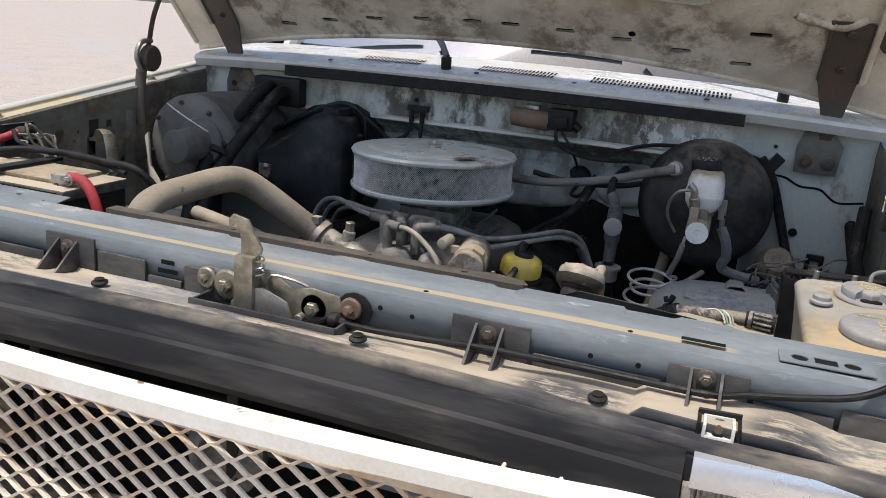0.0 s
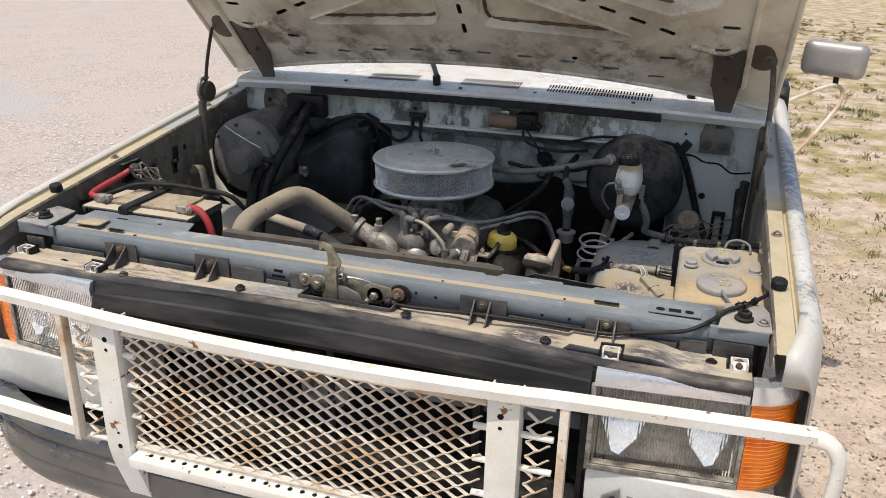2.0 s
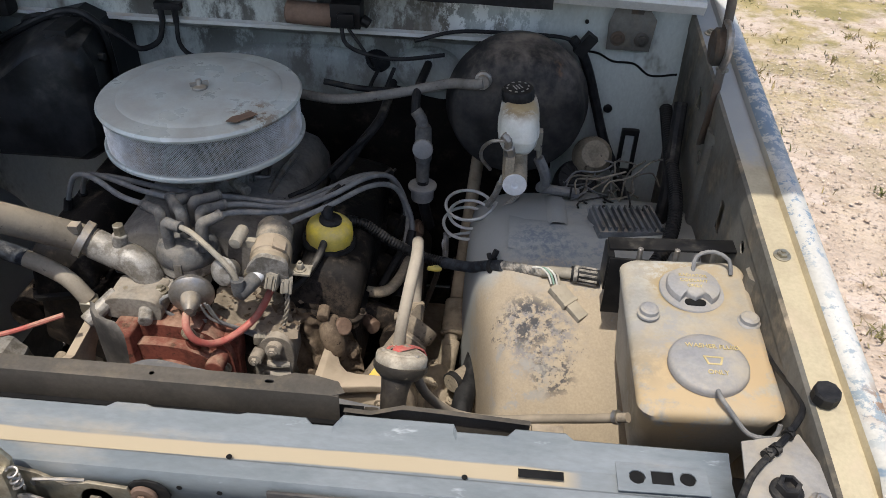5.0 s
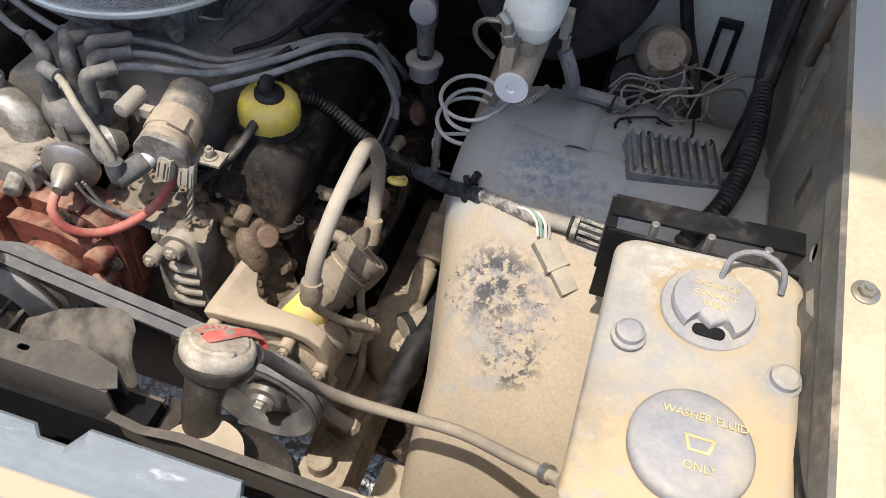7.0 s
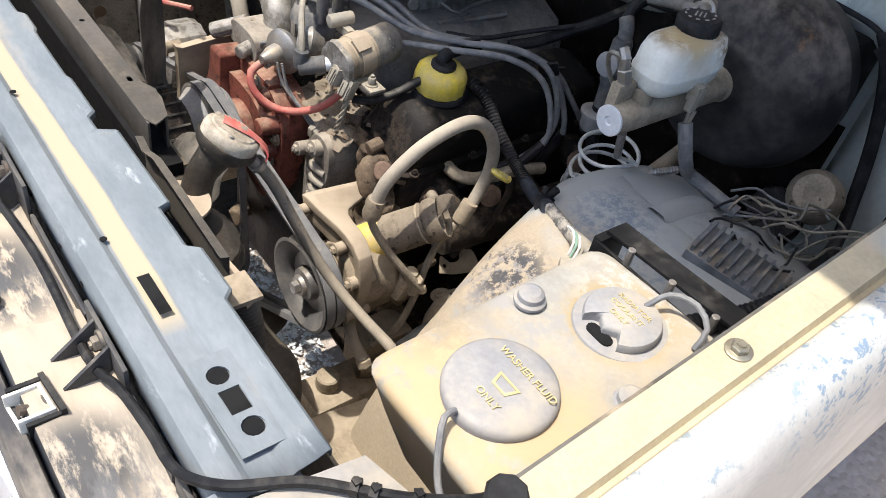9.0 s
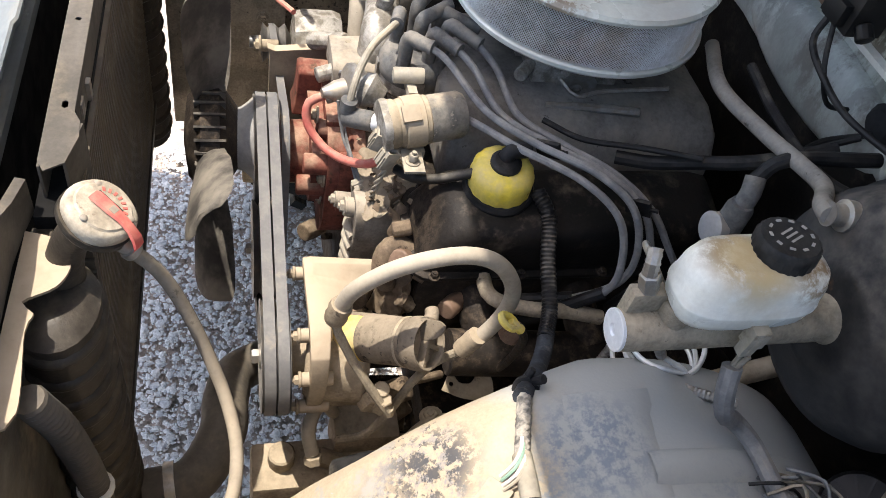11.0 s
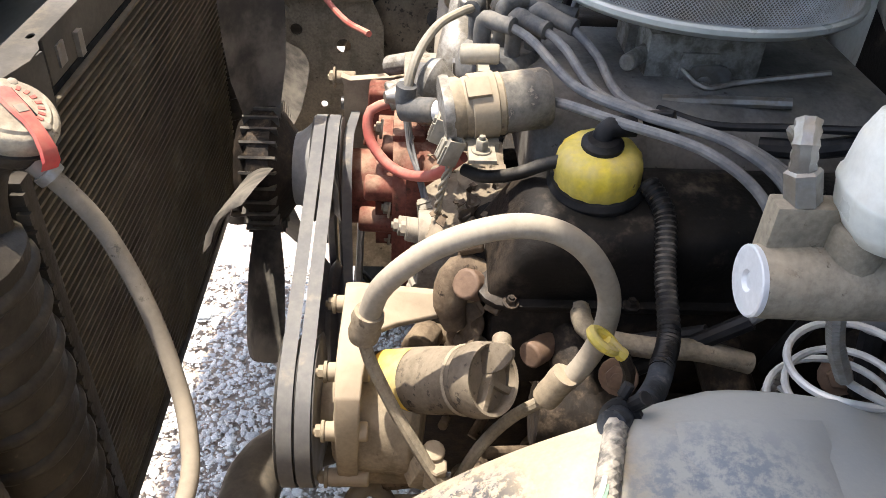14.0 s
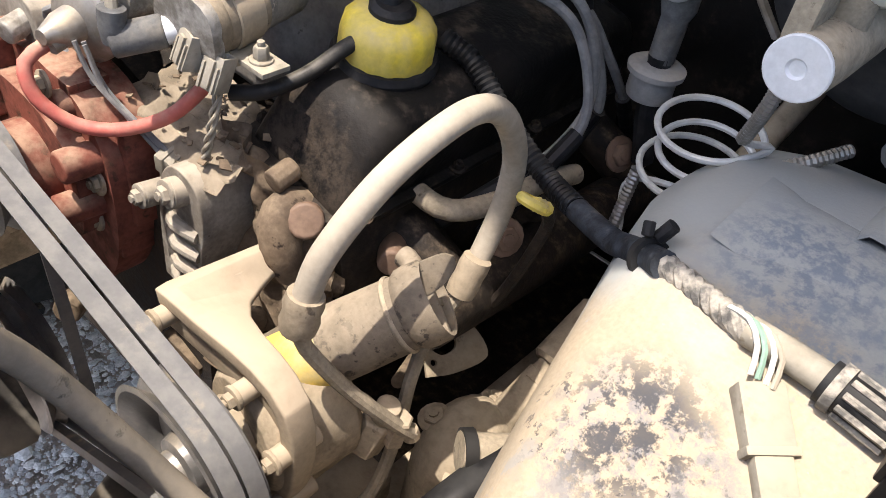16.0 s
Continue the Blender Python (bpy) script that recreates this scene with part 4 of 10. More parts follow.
part("fuse_slot", G().sheet(rect_pts(0.70, 0.735, 0.84, 0.945), 0.012, XZ(1.060), [rect_pts(0.708, 0.727, 0.852, 0.933)]), M["black"], fire, bevel=0.002)
seam = G().tube([(0.60, 1.064, 1.100), (0.63, 1.060, 1.098), (0.66, 1.059, 1.084), (0.70, 1.058, 1.082), (0.735, 1.058, 1.060), (0.785, 1.057, 1.066)], 0.0024, 6)
# added black sheet paints shade and grime onto the firewall behind the engine
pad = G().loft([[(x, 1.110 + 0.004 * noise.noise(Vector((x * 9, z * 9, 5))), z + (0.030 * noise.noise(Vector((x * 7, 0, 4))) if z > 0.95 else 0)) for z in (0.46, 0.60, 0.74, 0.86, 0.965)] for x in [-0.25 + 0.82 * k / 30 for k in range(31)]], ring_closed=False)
part("firewall_shade_sheet", pad, M["valve"], fire, "added black sheet standing in for shade and grime on the lower firewall", smooth=60)
part("seam_crack", seam, M["dark"], fire)

# cowl panel with intake slots
cw = G()
ptop = [(1.005, 1.214), (0.993, 1.232), (0.997, 1.240), (1.03, 1.249), (1.12, 1.262), (1.24, 1.272), (1.36, 1.268)]
half = 0.80
cols = [-half + 2 * half * k / 48 for k in range(49)]
cw.loft([[(x, y + 0.10 * (x / half) ** 2 * (1 if i > 3 else 0.15), z - 0.018 * (x / half) ** 2) for i, (y, z) in enumerate(ptop)] for x in cols], ring_closed=False)
cowl = part("cowl_panel", cw, M["white"], truck, "white cowl panel with rows of air intake slots", smooth=40)
sl = G()
for x0, x1 in ((-0.36, -0.20), (-0.06, 0.12), (0.20, 0.50)):
    n = int((x1 - x0) / 0.0085)
    for k in range(n):
        x = x0 + (x1 - x0) * k / n
        dz = -0.018 * (x / half) ** 2
        for y0, y1, z0, z1 in ((1.045, 1.072, 1.2527, 1.2566), (1.080, 1.107, 1.2577, 1.2615)):
            sl.add([(x, y0, z0 + dz), (x + 0.0045, y0, z0 + dz), (x + 0.0045, y1, z1 + dz), (x, y1, z1 + dz)], [(0, 1, 2, 3)])
tagged(part("intake_slot", sl, M["dark"], cowl, "dark air intake slots", smooth=0), kind="stuff")
hl = G()
for x, y in ((-0.42, 1.02), (0.17, 1.03), (0.45, 1.02), (-0.05, 1.015)):
    hl.lathe([(0.006, 0), (0.006, 0.0015)], at((x, y, 1.2475 - 0.018 * (x / half) ** 2), (0, -0.2, 1)), 10)
pieces("cowl_plug", hl, M["black"], cowl)
seal = G().loft([[(x, 1.017 + q * 0.002, 1.222 - 0.010 * (x / half) ** 2), (x, 0.997, 1.226 - 0.010 * (x / half) ** 2), (x, 0.995, 1.203 - 0.010 * (x / half) ** 2 + 0.003 * noise.noise(Vector((x * 14, 0, 0)))), (x, 1.022, 1.199 - 0.010 * (x / half) ** 2)] for q in (0,) for x in [-0.53 + 1.06 * k / 40 for k in range(41)]])
part("cowl_seal", seal, M["rubber"], cowl, "black rubber cowl seal strip")

# cab: windshield, pillars, roof and doors
cab = G()
cab.loft([[(-0.70, y, z), (-0.62, y, z + 0.012), (0.62, y, z + 0.012), (0.70, y, z)] for y, z in ((1.80, 1.735), (1.95, 1.76), (2.4, 1.77), (2.85, 1.75))], ring_closed=False)
for sx in (1, -1):
    cab.loft([[(sx * a, b, c), (sx * (a + 0.03), b + 0.02, c), (sx * (a + 0.02), b + 0.07, c), (sx * (a - 0.01), b + 0.05, c)] for a, b, c in ((0.74, 1.36, 1.245), (0.72, 1.58, 1.50), (0.69, 1.80, 1.735))])
part("cab_shell", cab, M["white"], truck, smooth=40)
ws = G().loft([[(x, 1.34 + t * 0.44 + 0.06 * (x / 0.7) ** 2, 1.262 + t * 0.48) for t in (0, 0.25, 0.5, 0.75, 1)] for x in [-0.735 + 1.47 * k / 16 for k in range(17)]], ring_closed=False)
wind = part("windshield", ws, M["glass"], truck, "tinted windshield glass", smooth=60)
part("dashboard", G().box(-0.70, 0.70, 1.46, 1.95, 0.9, 1.245), M["black"], truck, bevel=0.03)
part("cab_rear_wall", G().box(-0.72, 0.72, 2.82, 2.86, 0.5, 1.76), M["white"], truck, bevel=0.01)
for sx in (1, -1):
    d = G().loft([[(sx * 0.862, 1.345, z), (sx * 0.868, 1.36, z), (sx * 0.868, 2.40, z), (sx * 0.862, 2.42, z), (sx * 0.83, 2.42, z), (sx * 0.83, 1.345, z)] for z in (0.45, 0.7, 1.0, 1.2)])
    door = part("cab_door", d, M["white"], truck, smooth=40)
    win = G().loft([[(sx * 0.845, 1.38, 1.20), (sx * 0.845, 2.36, 1.20)], [(sx * 0.74, 1.78, 1.70), (sx * 0.74, 2.36, 1.70)]], ring_closed=False)
    part("door_glass", win, M["glass"], door)
    part("quarter_glass", G().loft([[(sx * 0.862, 1.50, 1.20), (sx * 0.862, 1.64, 1.20)], [(sx * 0.868, 1.55, 1.30), (sx * 0.868, 1.66, 1.30)], [(sx * 0.84, 1.60, 1.46), (sx * 0.84, 1.70, 1.46)]], ring_closed=False), M["glass"], door)
    vent = G().loft([[(sx * 0.858, 1.36, 1.20), (sx * 0.858, 1.50, 1.20), (sx * 0.838, 1.50, 1.20), (sx * 0.838, 1.36, 1.20)], [(sx * 0.835, 1.42, 1.32), (sx * 0.835, 1.53, 1.32), (sx * 0.815, 1.53, 1.32), (sx * 0.815, 1.42, 1.32)], [(sx * 0.80, 1.50, 1.45), (sx * 0.80, 1.56, 1.45), (sx * 0.79, 1.56, 1.45), (sx * 0.79, 1.50, 1.45)]])
    part("window_seal", vent, M["black"], door, "black vent window frame")
part("cargo_bed", G().box(-0.86, 0.86, 2.95, 4.90, 0.50, 1.20), M["white"], truck, bevel=0.02)
under = G().box(-0.35, 0.35, 2.0, 4.8, 0.42, 0.5).box(-0.45, -0.37, 0.95, 4.8, 0.42, 0.55).box(0.37, 0.45, 0.95, 4.8, 0.42, 0.55)
part("chassis_rail", under, M["iron"], truck)
tun = G().loft([[(0.25 * c - 0.02, y, 0.52 + 0.25 * s) for c, s in [(math.cos(radians(a)), math.sin(radians(a))) for a in range(0, 181, 20)]] for y in (1.13, 1.6, 2.4)], ring_closed=False)
part("transmission_tunnel", tun, M["iron"], truck, smooth=50)
part("cab_floor", G().box(-0.82, 0.82, 1.14, 2.84, 0.50, 0.53), M["iron"], truck)

# wiper arms
for x0, y0, x1, y1 in ((-0.13, 1.035, -0.28, 1.36), (0.60, 1.13, 0.28, 1.36)):
    wa = G().cyl((x0, y0, 1.245), (x0, y0 - 0.004, 1.276), 0.012)
    wp = thing("wiper_arm", "black windshield wiper arm on the cowl", "wiper", (x0, y0, 1.25), "windshield wipers")
    part("pivot", wa, M["black"], wp)
    part("arm", G().tube([(x0, y0, 1.274), (x0 + (x1 - x0) * 0.4, y0 + (y1 - y0) * 0.4, 1.297), (x1, y1, 1.318)], 0.008, 8, flat=0.5), M["black"], wp)
    part("blade", G().tube([(x1 - 0.06, y1 + 0.01, 1.318), (x1 - 0.3, y1 + 0.01, 1.316)], 0.006, 6), M["rubber"], wp)

# side mirror
mir = thing("side_mirror", "steel-backed door mirror on a bent white tube arm", "side mirror", (0.90, 1.55, 1.15))
corner_pts = lambda w, h, r: [(sx * (w / 2 - r) + r * math.cos(radians(a0 + a)), sz * (h / 2 - r) + r * math.sin(radians(a0 + a))) for sx, sz, a0 in ((1, 1, 0), (-1, 1, 90), (-1, -1, 180), (1, -1, 270)) for a in (0, 30, 60, 90)]
mm = Matrix.Translation((1.035, 1.73, 1.306)) @ Euler((0, radians(3), radians(-14))).to_matrix().to_4x4()
sh = G()
sh.loft([[mm @ Vector((x * k, d, z * k)) for x, z in corner_pts(0.200, 0.112, 0.024)] for d, k in ((-0.034, 0.45), (-0.032, 0.75), (-0.024, 0.92), (-0.006, 1.0), (0.024, 0.99))])
part("shell", sh, M["mirror"], mir, "brushed steel mirror back", smooth=50)
part("mirror_glass", G().loft([[mm @ Vector((x, d, z)) for x, z in corner_pts(0.186, 0.098, 0.018)] for d in (0.0245, 0.026)]), M["chrome"], mir)
part("bracket_tube", G().tube([(0.87, 1.47, 1.19), (0.95, 1.56, 1.215), (1.04, 1.70, 1.225), (1.075, 1.715, 1.205), (1.06, 1.68, 1.15), (0.95, 1.54, 1.03), (0.87, 1.46, 0.98)], 0.0065, 10), M["mesh"], mir, "tan weathered tube arm")
pieces("mount", G().cyl((1.05, 1.72, 1.215), (1.05, 1.725, 1.252), 0.009).box(0.865, 0.885, 1.44, 1.50, 1.16, 1.22).box(0.865, 0.885, 1.43, 1.49, 0.95, 1.01), M["black"], mir, bevel=0.002)

part("sail_plate", G().sheet([(1.44, 1.02), (1.56, 1.05), (1.62, 1.17), (1.60, 1.25), (1.50, 1.24), (1.43, 1.14)], 0.030, YZ(0.862)), M["black"], mir, "black plastic mirror mount on the door", bevel=0.006)

# ---- hood, propped open ----
HA = radians(45)
hood = thing("hood", "open white hood seen from its dirty ribbed underside", "hood", (-0.015, 1.10, 1.235))
hm = axes((-0.015, 1.10, 1.236), (1, 0, 0), (0, -math.cos(HA), math.sin(HA)))     # local z points forward and down: the underside is +? side
HL, HW = 1.24, 0.815
skin = G().loft([[hm @ Vector((x, 0.118 * (1 - (x / HW) ** 2) * (1 - v / HL) + v, -0.004 - 0.028 * min(1, v / 0.25) - 0.02 * (1 - (x / HW) ** 2) * (1 - abs(2 * v / HL - 1) ** 3))) for x in [-HW + 2 * HW * k / 20 for k in range(21)]] for v in [HL * k / 18 for k in range(19)]], ring_closed=False)
part("outer_skin", skin, M["white"], hood, smooth=60)
HW = 0.832
edge = lambda x: 0.118 * (1 - (x / HW) ** 2)
out = [(x, edge(x)) for x in [-HW + 2 * HW * k / 24 for k in range(25)]] + [(HW, HL), (-HW, HL)]
holes = []
for k in range(5):
    x = 0.043 + 0.1185 * k
    for s in (1, -1):
        holes.append(slot_pts(s * x, 0.175 - 0.21 * x * x, 0.042, 0.011))
for s in (1, -1):
    for x, v in ((0.545, 0.20), (0.69, 0.33)):
        holes.append(slot_pts(s * x, v, 0.042, 0.012))
    for k in range(5):
        x, v = 0.54 - 0.0735 * k, 0.305 + 0.0355 * k
        c, sn = math.cos(s * -0.45), math.sin(s * -0.45)
        holes.append([(s * x + c * a - sn * b, v + sn * a + c * b) for a, b in slot_pts(0, 0, 0.044, 0.013)])
for v in (0.275, 0.352, 0.425, 0.50):
    holes.append(slot_pts(0.004, v, 0.012, 0.04))
for x, v, r in ((0.30, 0.175, 0.008), (0.75, 0.15, 0.006), (-0.75, 0.15, 0.006), (0.60, 0.25, 0.005), (-0.6, 0.25, 0.005)):
    holes.append(ring_pts(x, v, r, 10))
tri_l = [(0.43, 0.268), (0.455, 0.276), (0.455, 0.288), (0.10, 0.448), (0.072, 0.445), (0.058, 0.425), (0.055, 0.325), (0.064, 0.302), (0.085, 0.293)]
up_l = [(0.20, 0.50), (0.55, 0.36), (0.66, 0.40), (0.70, 0.48), (0.70, 1.02), (0.62, 1.08), (0.12, 1.10), (0.07, 1.04), (0.07, 0.60), (0.10, 0.54)]
rec = []
for s in (1, -1):
    for loop in (tri_l, up_l):
        lp = [(s * x, v) for x, v in loop]
        rec.append(lp if s > 0 else lp[::-1])
inner = G().sheet(out, 0.0015, hm, holes + rec)
for lp in rec:
    cx, cy = sum(p[0] for p in lp) / len(lp), sum(p[1] for p in lp) / len(lp)
    rings = []
    for k, z in ((1.0, 0.001), (0.992, 0.010), (0.965, 0.011), (0.945, 0.004), (0.925, -0.016), (0.905, -0.022)):
        rings.append([hm @ Vector((cx + (x - cx) * k, cy + (v - cy) * k, z)) for x, v in lp])
    inner.loft(rings, close_ends=False)
    inner.add(rings[-1], [tuple(range(len(lp)))])
# dark beads draw the dirt lines and crease shade round each recess
shade_beads = G()
for lp in rec:
    cx, cy = sum(p[0] for p in lp) / len(lp), sum(p[1] for p in lp) / len(lp)
    ring = [hm @ Vector((cx + (x - cx) * 0.908, cy + (v - cy) * 0.908, -0.0205)) for x, v in lp]
    shade_beads.tube(ring + ring[:1], lambda t: 0.0055 + 0.0022 * math.sin(t * 37) * math.sin(t * 91), 7)
# added dark plates paint the cavity's shade behind each slot
slot_shades = G()
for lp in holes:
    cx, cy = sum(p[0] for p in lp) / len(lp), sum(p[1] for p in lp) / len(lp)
    slot_shades.loft([[hm @ Vector((cx + (x - cx) * 1.25, cy + (v - cy) * 1.6, z)) for x, v in lp] for z in (-0.010, -0.014)])
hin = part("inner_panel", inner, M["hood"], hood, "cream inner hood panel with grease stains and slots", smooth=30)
pieces("slot_shadow_plate", slot_shades, M["dark"], hin, gap=0.0)
part("recess_shade_bead", shade_beads, M["hinge"], hin, "dark bead standing in for dirt and shade along the recess edge", smooth=60)
wl_ = G().loft([[hm @ Vector((x, v, z)) for z in (0.0, -0.018, -0.036)] for x, v in [(-HW, HL), (-HW, 0.6), (-HW, 0.02)] + [(x, edge(x)) for x in [-HW + 2 * HW * k / 16 for k in range(17)]] + [(HW, 0.02), (HW, 0.6), (HW, HL), (0, HL), (-HW, HL)]], ring_closed=False)
part("edge_flange", wl_, M["hood"], hin, smooth=40)
rim = G().tube([hm @ Vector((x, v, 0.0)) for x, v in [(-HW, HL), (-HW, 0.6), (-HW, 0.02)]], 0.008, 8).tube([hm @ Vector((x, edge(x), 0)) for x in [-HW + 2 * HW * k / 12 for k in range(13)]], 0.007, 8).tube([hm @ Vector((HW, v, 0)) for v in (0.02, 0.6, HL)], 0.008, 8)
part("hemmed_edge", rim, M["hood"], hin, smooth=60)
ribp = G()
for s in (1, -1):
    ribp.tube([hm @ Vector((s * 0.745, v, 0.002)) for v in (0.10, 0.4, HL - 0.1)], 0.012, 8, flat=0.6)
    ribp.tube([hm @ Vector((s * x, v, 0.002)) for x, v in ((0.60, 0.255), (0.68, 0.235), (0.72, 0.26))], 0.008, 8)
pieces("pressed_bead", ribp, M["hood"], hin, smooth=60)
for s in (1, -1):
    arm = G()
    p0, p1 = hm @ Vector((s * 0.70, 0.25, 0.004)), hm @ Vector((s * 0.70, 0.10, 0.006))
    for q in (-0.036, 0.036):
        arm.tube([(p0.x + q, p0.y, p0.z), (p1.x + q, p1.y - 0.004, p1.z)], 0.003, 6)
    arm.loft([[(p0.x - 0.040, p0.y, p0.z), (p0.x + 0.040, p0.y, p0.z), (p0.x + 0.040, p0.y + 0.004, p0.z + 0.004), (p0.x - 0.040, p0.y + 0.004, p0.z + 0.004)],
              [(p1.x - 0.036, p1.y - 0.003, p1.z), (p1.x + 0.036, p1.y - 0.003, p1.z), (p1.x + 0.036, p1.y + 0.001, p1.z + 0.004), (p1.x - 0.036, p1.y + 0.001, p1.z + 0.004)],
              [(s * 0.69 - 0.016, 1.035, 1.215), (s * 0.69 + 0.016, 1.035, 1.215), (s * 0.69 + 0.016, 1.042, 1.217), (s * 0.69 - 0.016, 1.042, 1.217)],
              [(s * 0.685 - 0.008, 1.040, 1.165), (s * 0.685 + 0.008, 1.040, 1.165), (s * 0.685 + 0.008, 1.045, 1.165), (s * 0.685 - 0.008, 1.045, 1.165)]])
    hp = part("hinge_arm", arm, M["hinge"], hood, "rust-brown steel hinge arm")
    pieces("hinge_bolt", G().bolt(hm @ Vector((s * 0.70, 0.225, 0.005)), (0, -1, -1), 0.008).bolt(hm @ Vector((s * 0.70, 0.135, 0.006)), (0, -1, -1), 0.008), M["hinge"], hp)
    # hinge base on the firewall
    pl = thing("hinge_bracket", "dark steel hood hinge bracket bolted to the firewall", "hinge bracket", (s * 0.68, 1.04, 1.14), "hood hinge brackets")
    part("plate", G().sheet([(s * 0.68 - 0.04, 1.115), (s * 0.68 + 0.04, 1.115), (s * 0.68 + 0.045, 1.175), (s * 0.68 + 0.02, 1.205), (s * 0.68 - 0.03, 1.205), (s * 0.68 - 0.042, 1.165)], 0.004, XZ(1.042)), M["apron"], pl, bevel=0.001)
    pieces("bolt", G().bolt((s * 0.68 - 0.022, 1.037, 1.138), (0, -1, 0), 0.009).bolt((s * 0.68 + 0.022, 1.037, 1.138), (0, -1, 0), 0.009), M["hinge"], pl)
    # counterbalance strap with its coiled spring
    st = thing("hood_spring", "rusty counterbalance strap with a coiled spring holding the hood", "hood spring", (s * 0.785, 0.78, 1.10), "hood springs")
    ht = hm @ Vector((s * 0.80, 0.245, 0.006))
    hx = ht.x
    part("upper_strap", G().tube([(hx - s * 0.02, ht.y - 0.02, ht.z - 0.006), (hx, ht.y - 0.005, ht.z - 0.02), (s * 0.79, 0.845, 1.31), (s * 0.79, 0.825, 1.24)], 0.008, 8, flat=0.4), M["hinge"], st)
    part("coil", G().lathe([(0.004, -0.011), (0.026, -0.011), (0.030, -0.007), (0.030, 0.007), (0.026, 0.011), (0.004, 0.011)], at((s * 0.785, 0.825, 1.215), (1, 0, 0)), 24), M["hinge"], st, "flat coiled spring")
    part("hook", G().tube([(s * 0.79, 0.835, 1.255), (s * 0.79, 0.80, 1.25), (s * 0.79, 0.785, 1.22), (s * 0.79, 0.80, 1.185)], 0.006, 8), M["steel"], st)
    part("lower_strap", G().tube([(s * 0.79, 0.80, 1.19), (s * 0.787, 0.79, 1.13), (s * 0.782, 0.785, 1.065)], 0.012, 8, flat=0.35), M["hinge"], st)
    pb = G()
    a = hm @ Vector((s * 0.775, 0.225, 0.001))
    pb.sheet(slot_pts(0, 0, 0.065, 0.10), 0.004, Matrix.Translation(a) @ hm.to_3x3().to_4x4() @ pose(0, 0, 0, 0, 0, 20 * s))
    part("pivot_plate", pb, M["hinge"], st, bevel=0.001)


# ---- front end ----
# radiator support: the blue-grey cross panel that carries the hood latch
sup = thing("radiator_support", "blue-grey steel radiator support panel coated with tan dust", "radiator support", (0, 0.11, 0.98))
ty = [(0.066, 1.000), (0.064, 1.036), (0.068, 1.043), (0.080, 1.046), (0.086, 1.046), (0.091, 1.042), (0.113, 1.042), (0.118, 1.046), (0.129, 1.049), (0.138, 1.053), (0.1405, 1.051), (0.1405, 1.044)]
steps = ((-0.42, 0.004), (-0.24, -0.002), (-0.10, 0.004), (0.06, -0.003), (0.10, 0.004), (0.20, 0.001), (0.27, 0.004), (0.30, -0.004), (0.42, 0.012), (0.48, 0.002), (0.54, 0.012), (0.80, 0.004))
rear = lambda x: next(d for e, d in steps if x <= e)
cols = sorted([-0.70 + 1.40 * k / 40 for k in range(41)] + [e - 0.004 for e, d in steps[:-1]] + [e + 0.004 for e, d in steps[:-1]])
body = G().loft([[(x, y + (rear(x) if y > 0.125 else 0), z) for y, z in ty] for x in cols], ring_closed=False)
sb = part("cross_panel", body, M["latchtop"], sup, smooth=35)
sm = sb.modifiers.new("thick", "SOLIDIFY")
sm.thickness, sm.offset = 0.0018, 1
bars = G().box(-0.70, 0.70, 0.070, 0.136, 0.985, 0.999)
part("lower_flange", bars, M["bluegray"], sup)
hp = G()
for x, y, w, h in ((0.605, 0.108, 0.0, 0.0075), (0.655, 0.110, 0.0, 0.0075), (0.435, 0.09, 0.0, 0.003), (0.20, 0.09, 0, 0.003), (-0.5, 0.09, 0, 0.004), (-0.62, 0.115, 0, 0.006)):
    hp.lathe([(h, 0), (h, 0.0006)], at((x, y, 1.0462), (0, 0, 1)), 14)
for x, y, w, h in ((0.630, 0.109, 0.021, 0.015), (0.51, 0.101, 0.045, 0.010), (-0.56, 0.103, 0.04, 0.012)):
    hp.add([(x - w / 2, y - h / 2, 1.0468), (x + w / 2, y - h / 2, 1.0468), (x + w / 2, y + h / 2, 1.0468), (x - w / 2, y + h / 2, 1.0468)], [(0, 1, 2, 3)])
pieces("punched_hole", hp, M["dark"], sup, "dark punched holes", smooth=0)
fh = G()
for x, z in ((0.155, 1.025), (0.195, 1.022), (0.325, 1.022), (0.40, 1.02), (0.45, 1.02)):
    fh.lathe([(0.003, 0), (0.003, 0.0006)], at((x, 0.0642, z), (0, -1, 0)), 10)
fh.add([(-0.155, 0.0635, 1.012), (-0.125, 0.0635, 1.012), (-0.125, 0.0635, 1.018), (-0.155, 0.0635, 1.018)], [(0, 1, 2, 3)])
fh.add([(-0.15, 0.0635, 1.024), (-0.13, 0.0635, 1.024), (-0.13, 0.0635, 1.030), (-0.15, 0.0635, 1.030)], [(0, 1, 2, 3)])
pieces("front_hole", fh, M["dark"], sup, smooth=0)
part("battery_side_shelf", G().sheet([(-0.70, 0.136), (-0.43, 0.136), (-0.415, 0.160), (-0.43, 0.205), (-0.70, 0.205)], 0.002, XY(1.042), [ring_pts(-0.50, 0.175, 0.005, 10), slot_pts(-0.60, 0.175, 0.03, 0.008)]), M["bluegray"], sup, "dusty shelf beside the battery", bevel=0.0006)
rp = G().sheet([(0.585, 0.090), (0.675, 0.092), (0.675, 0.128), (0.585, 0.126)], 0.0012, XY(1.0462), [ring_pts(0.605, 0.108, 0.0085, 12), rect_pts(0.619, 0.641, 0.101, 0.117), ring_pts(0.655, 0.110, 0.0085, 12)])
part("doubler_plate", rp, M["bluegray"], sup)
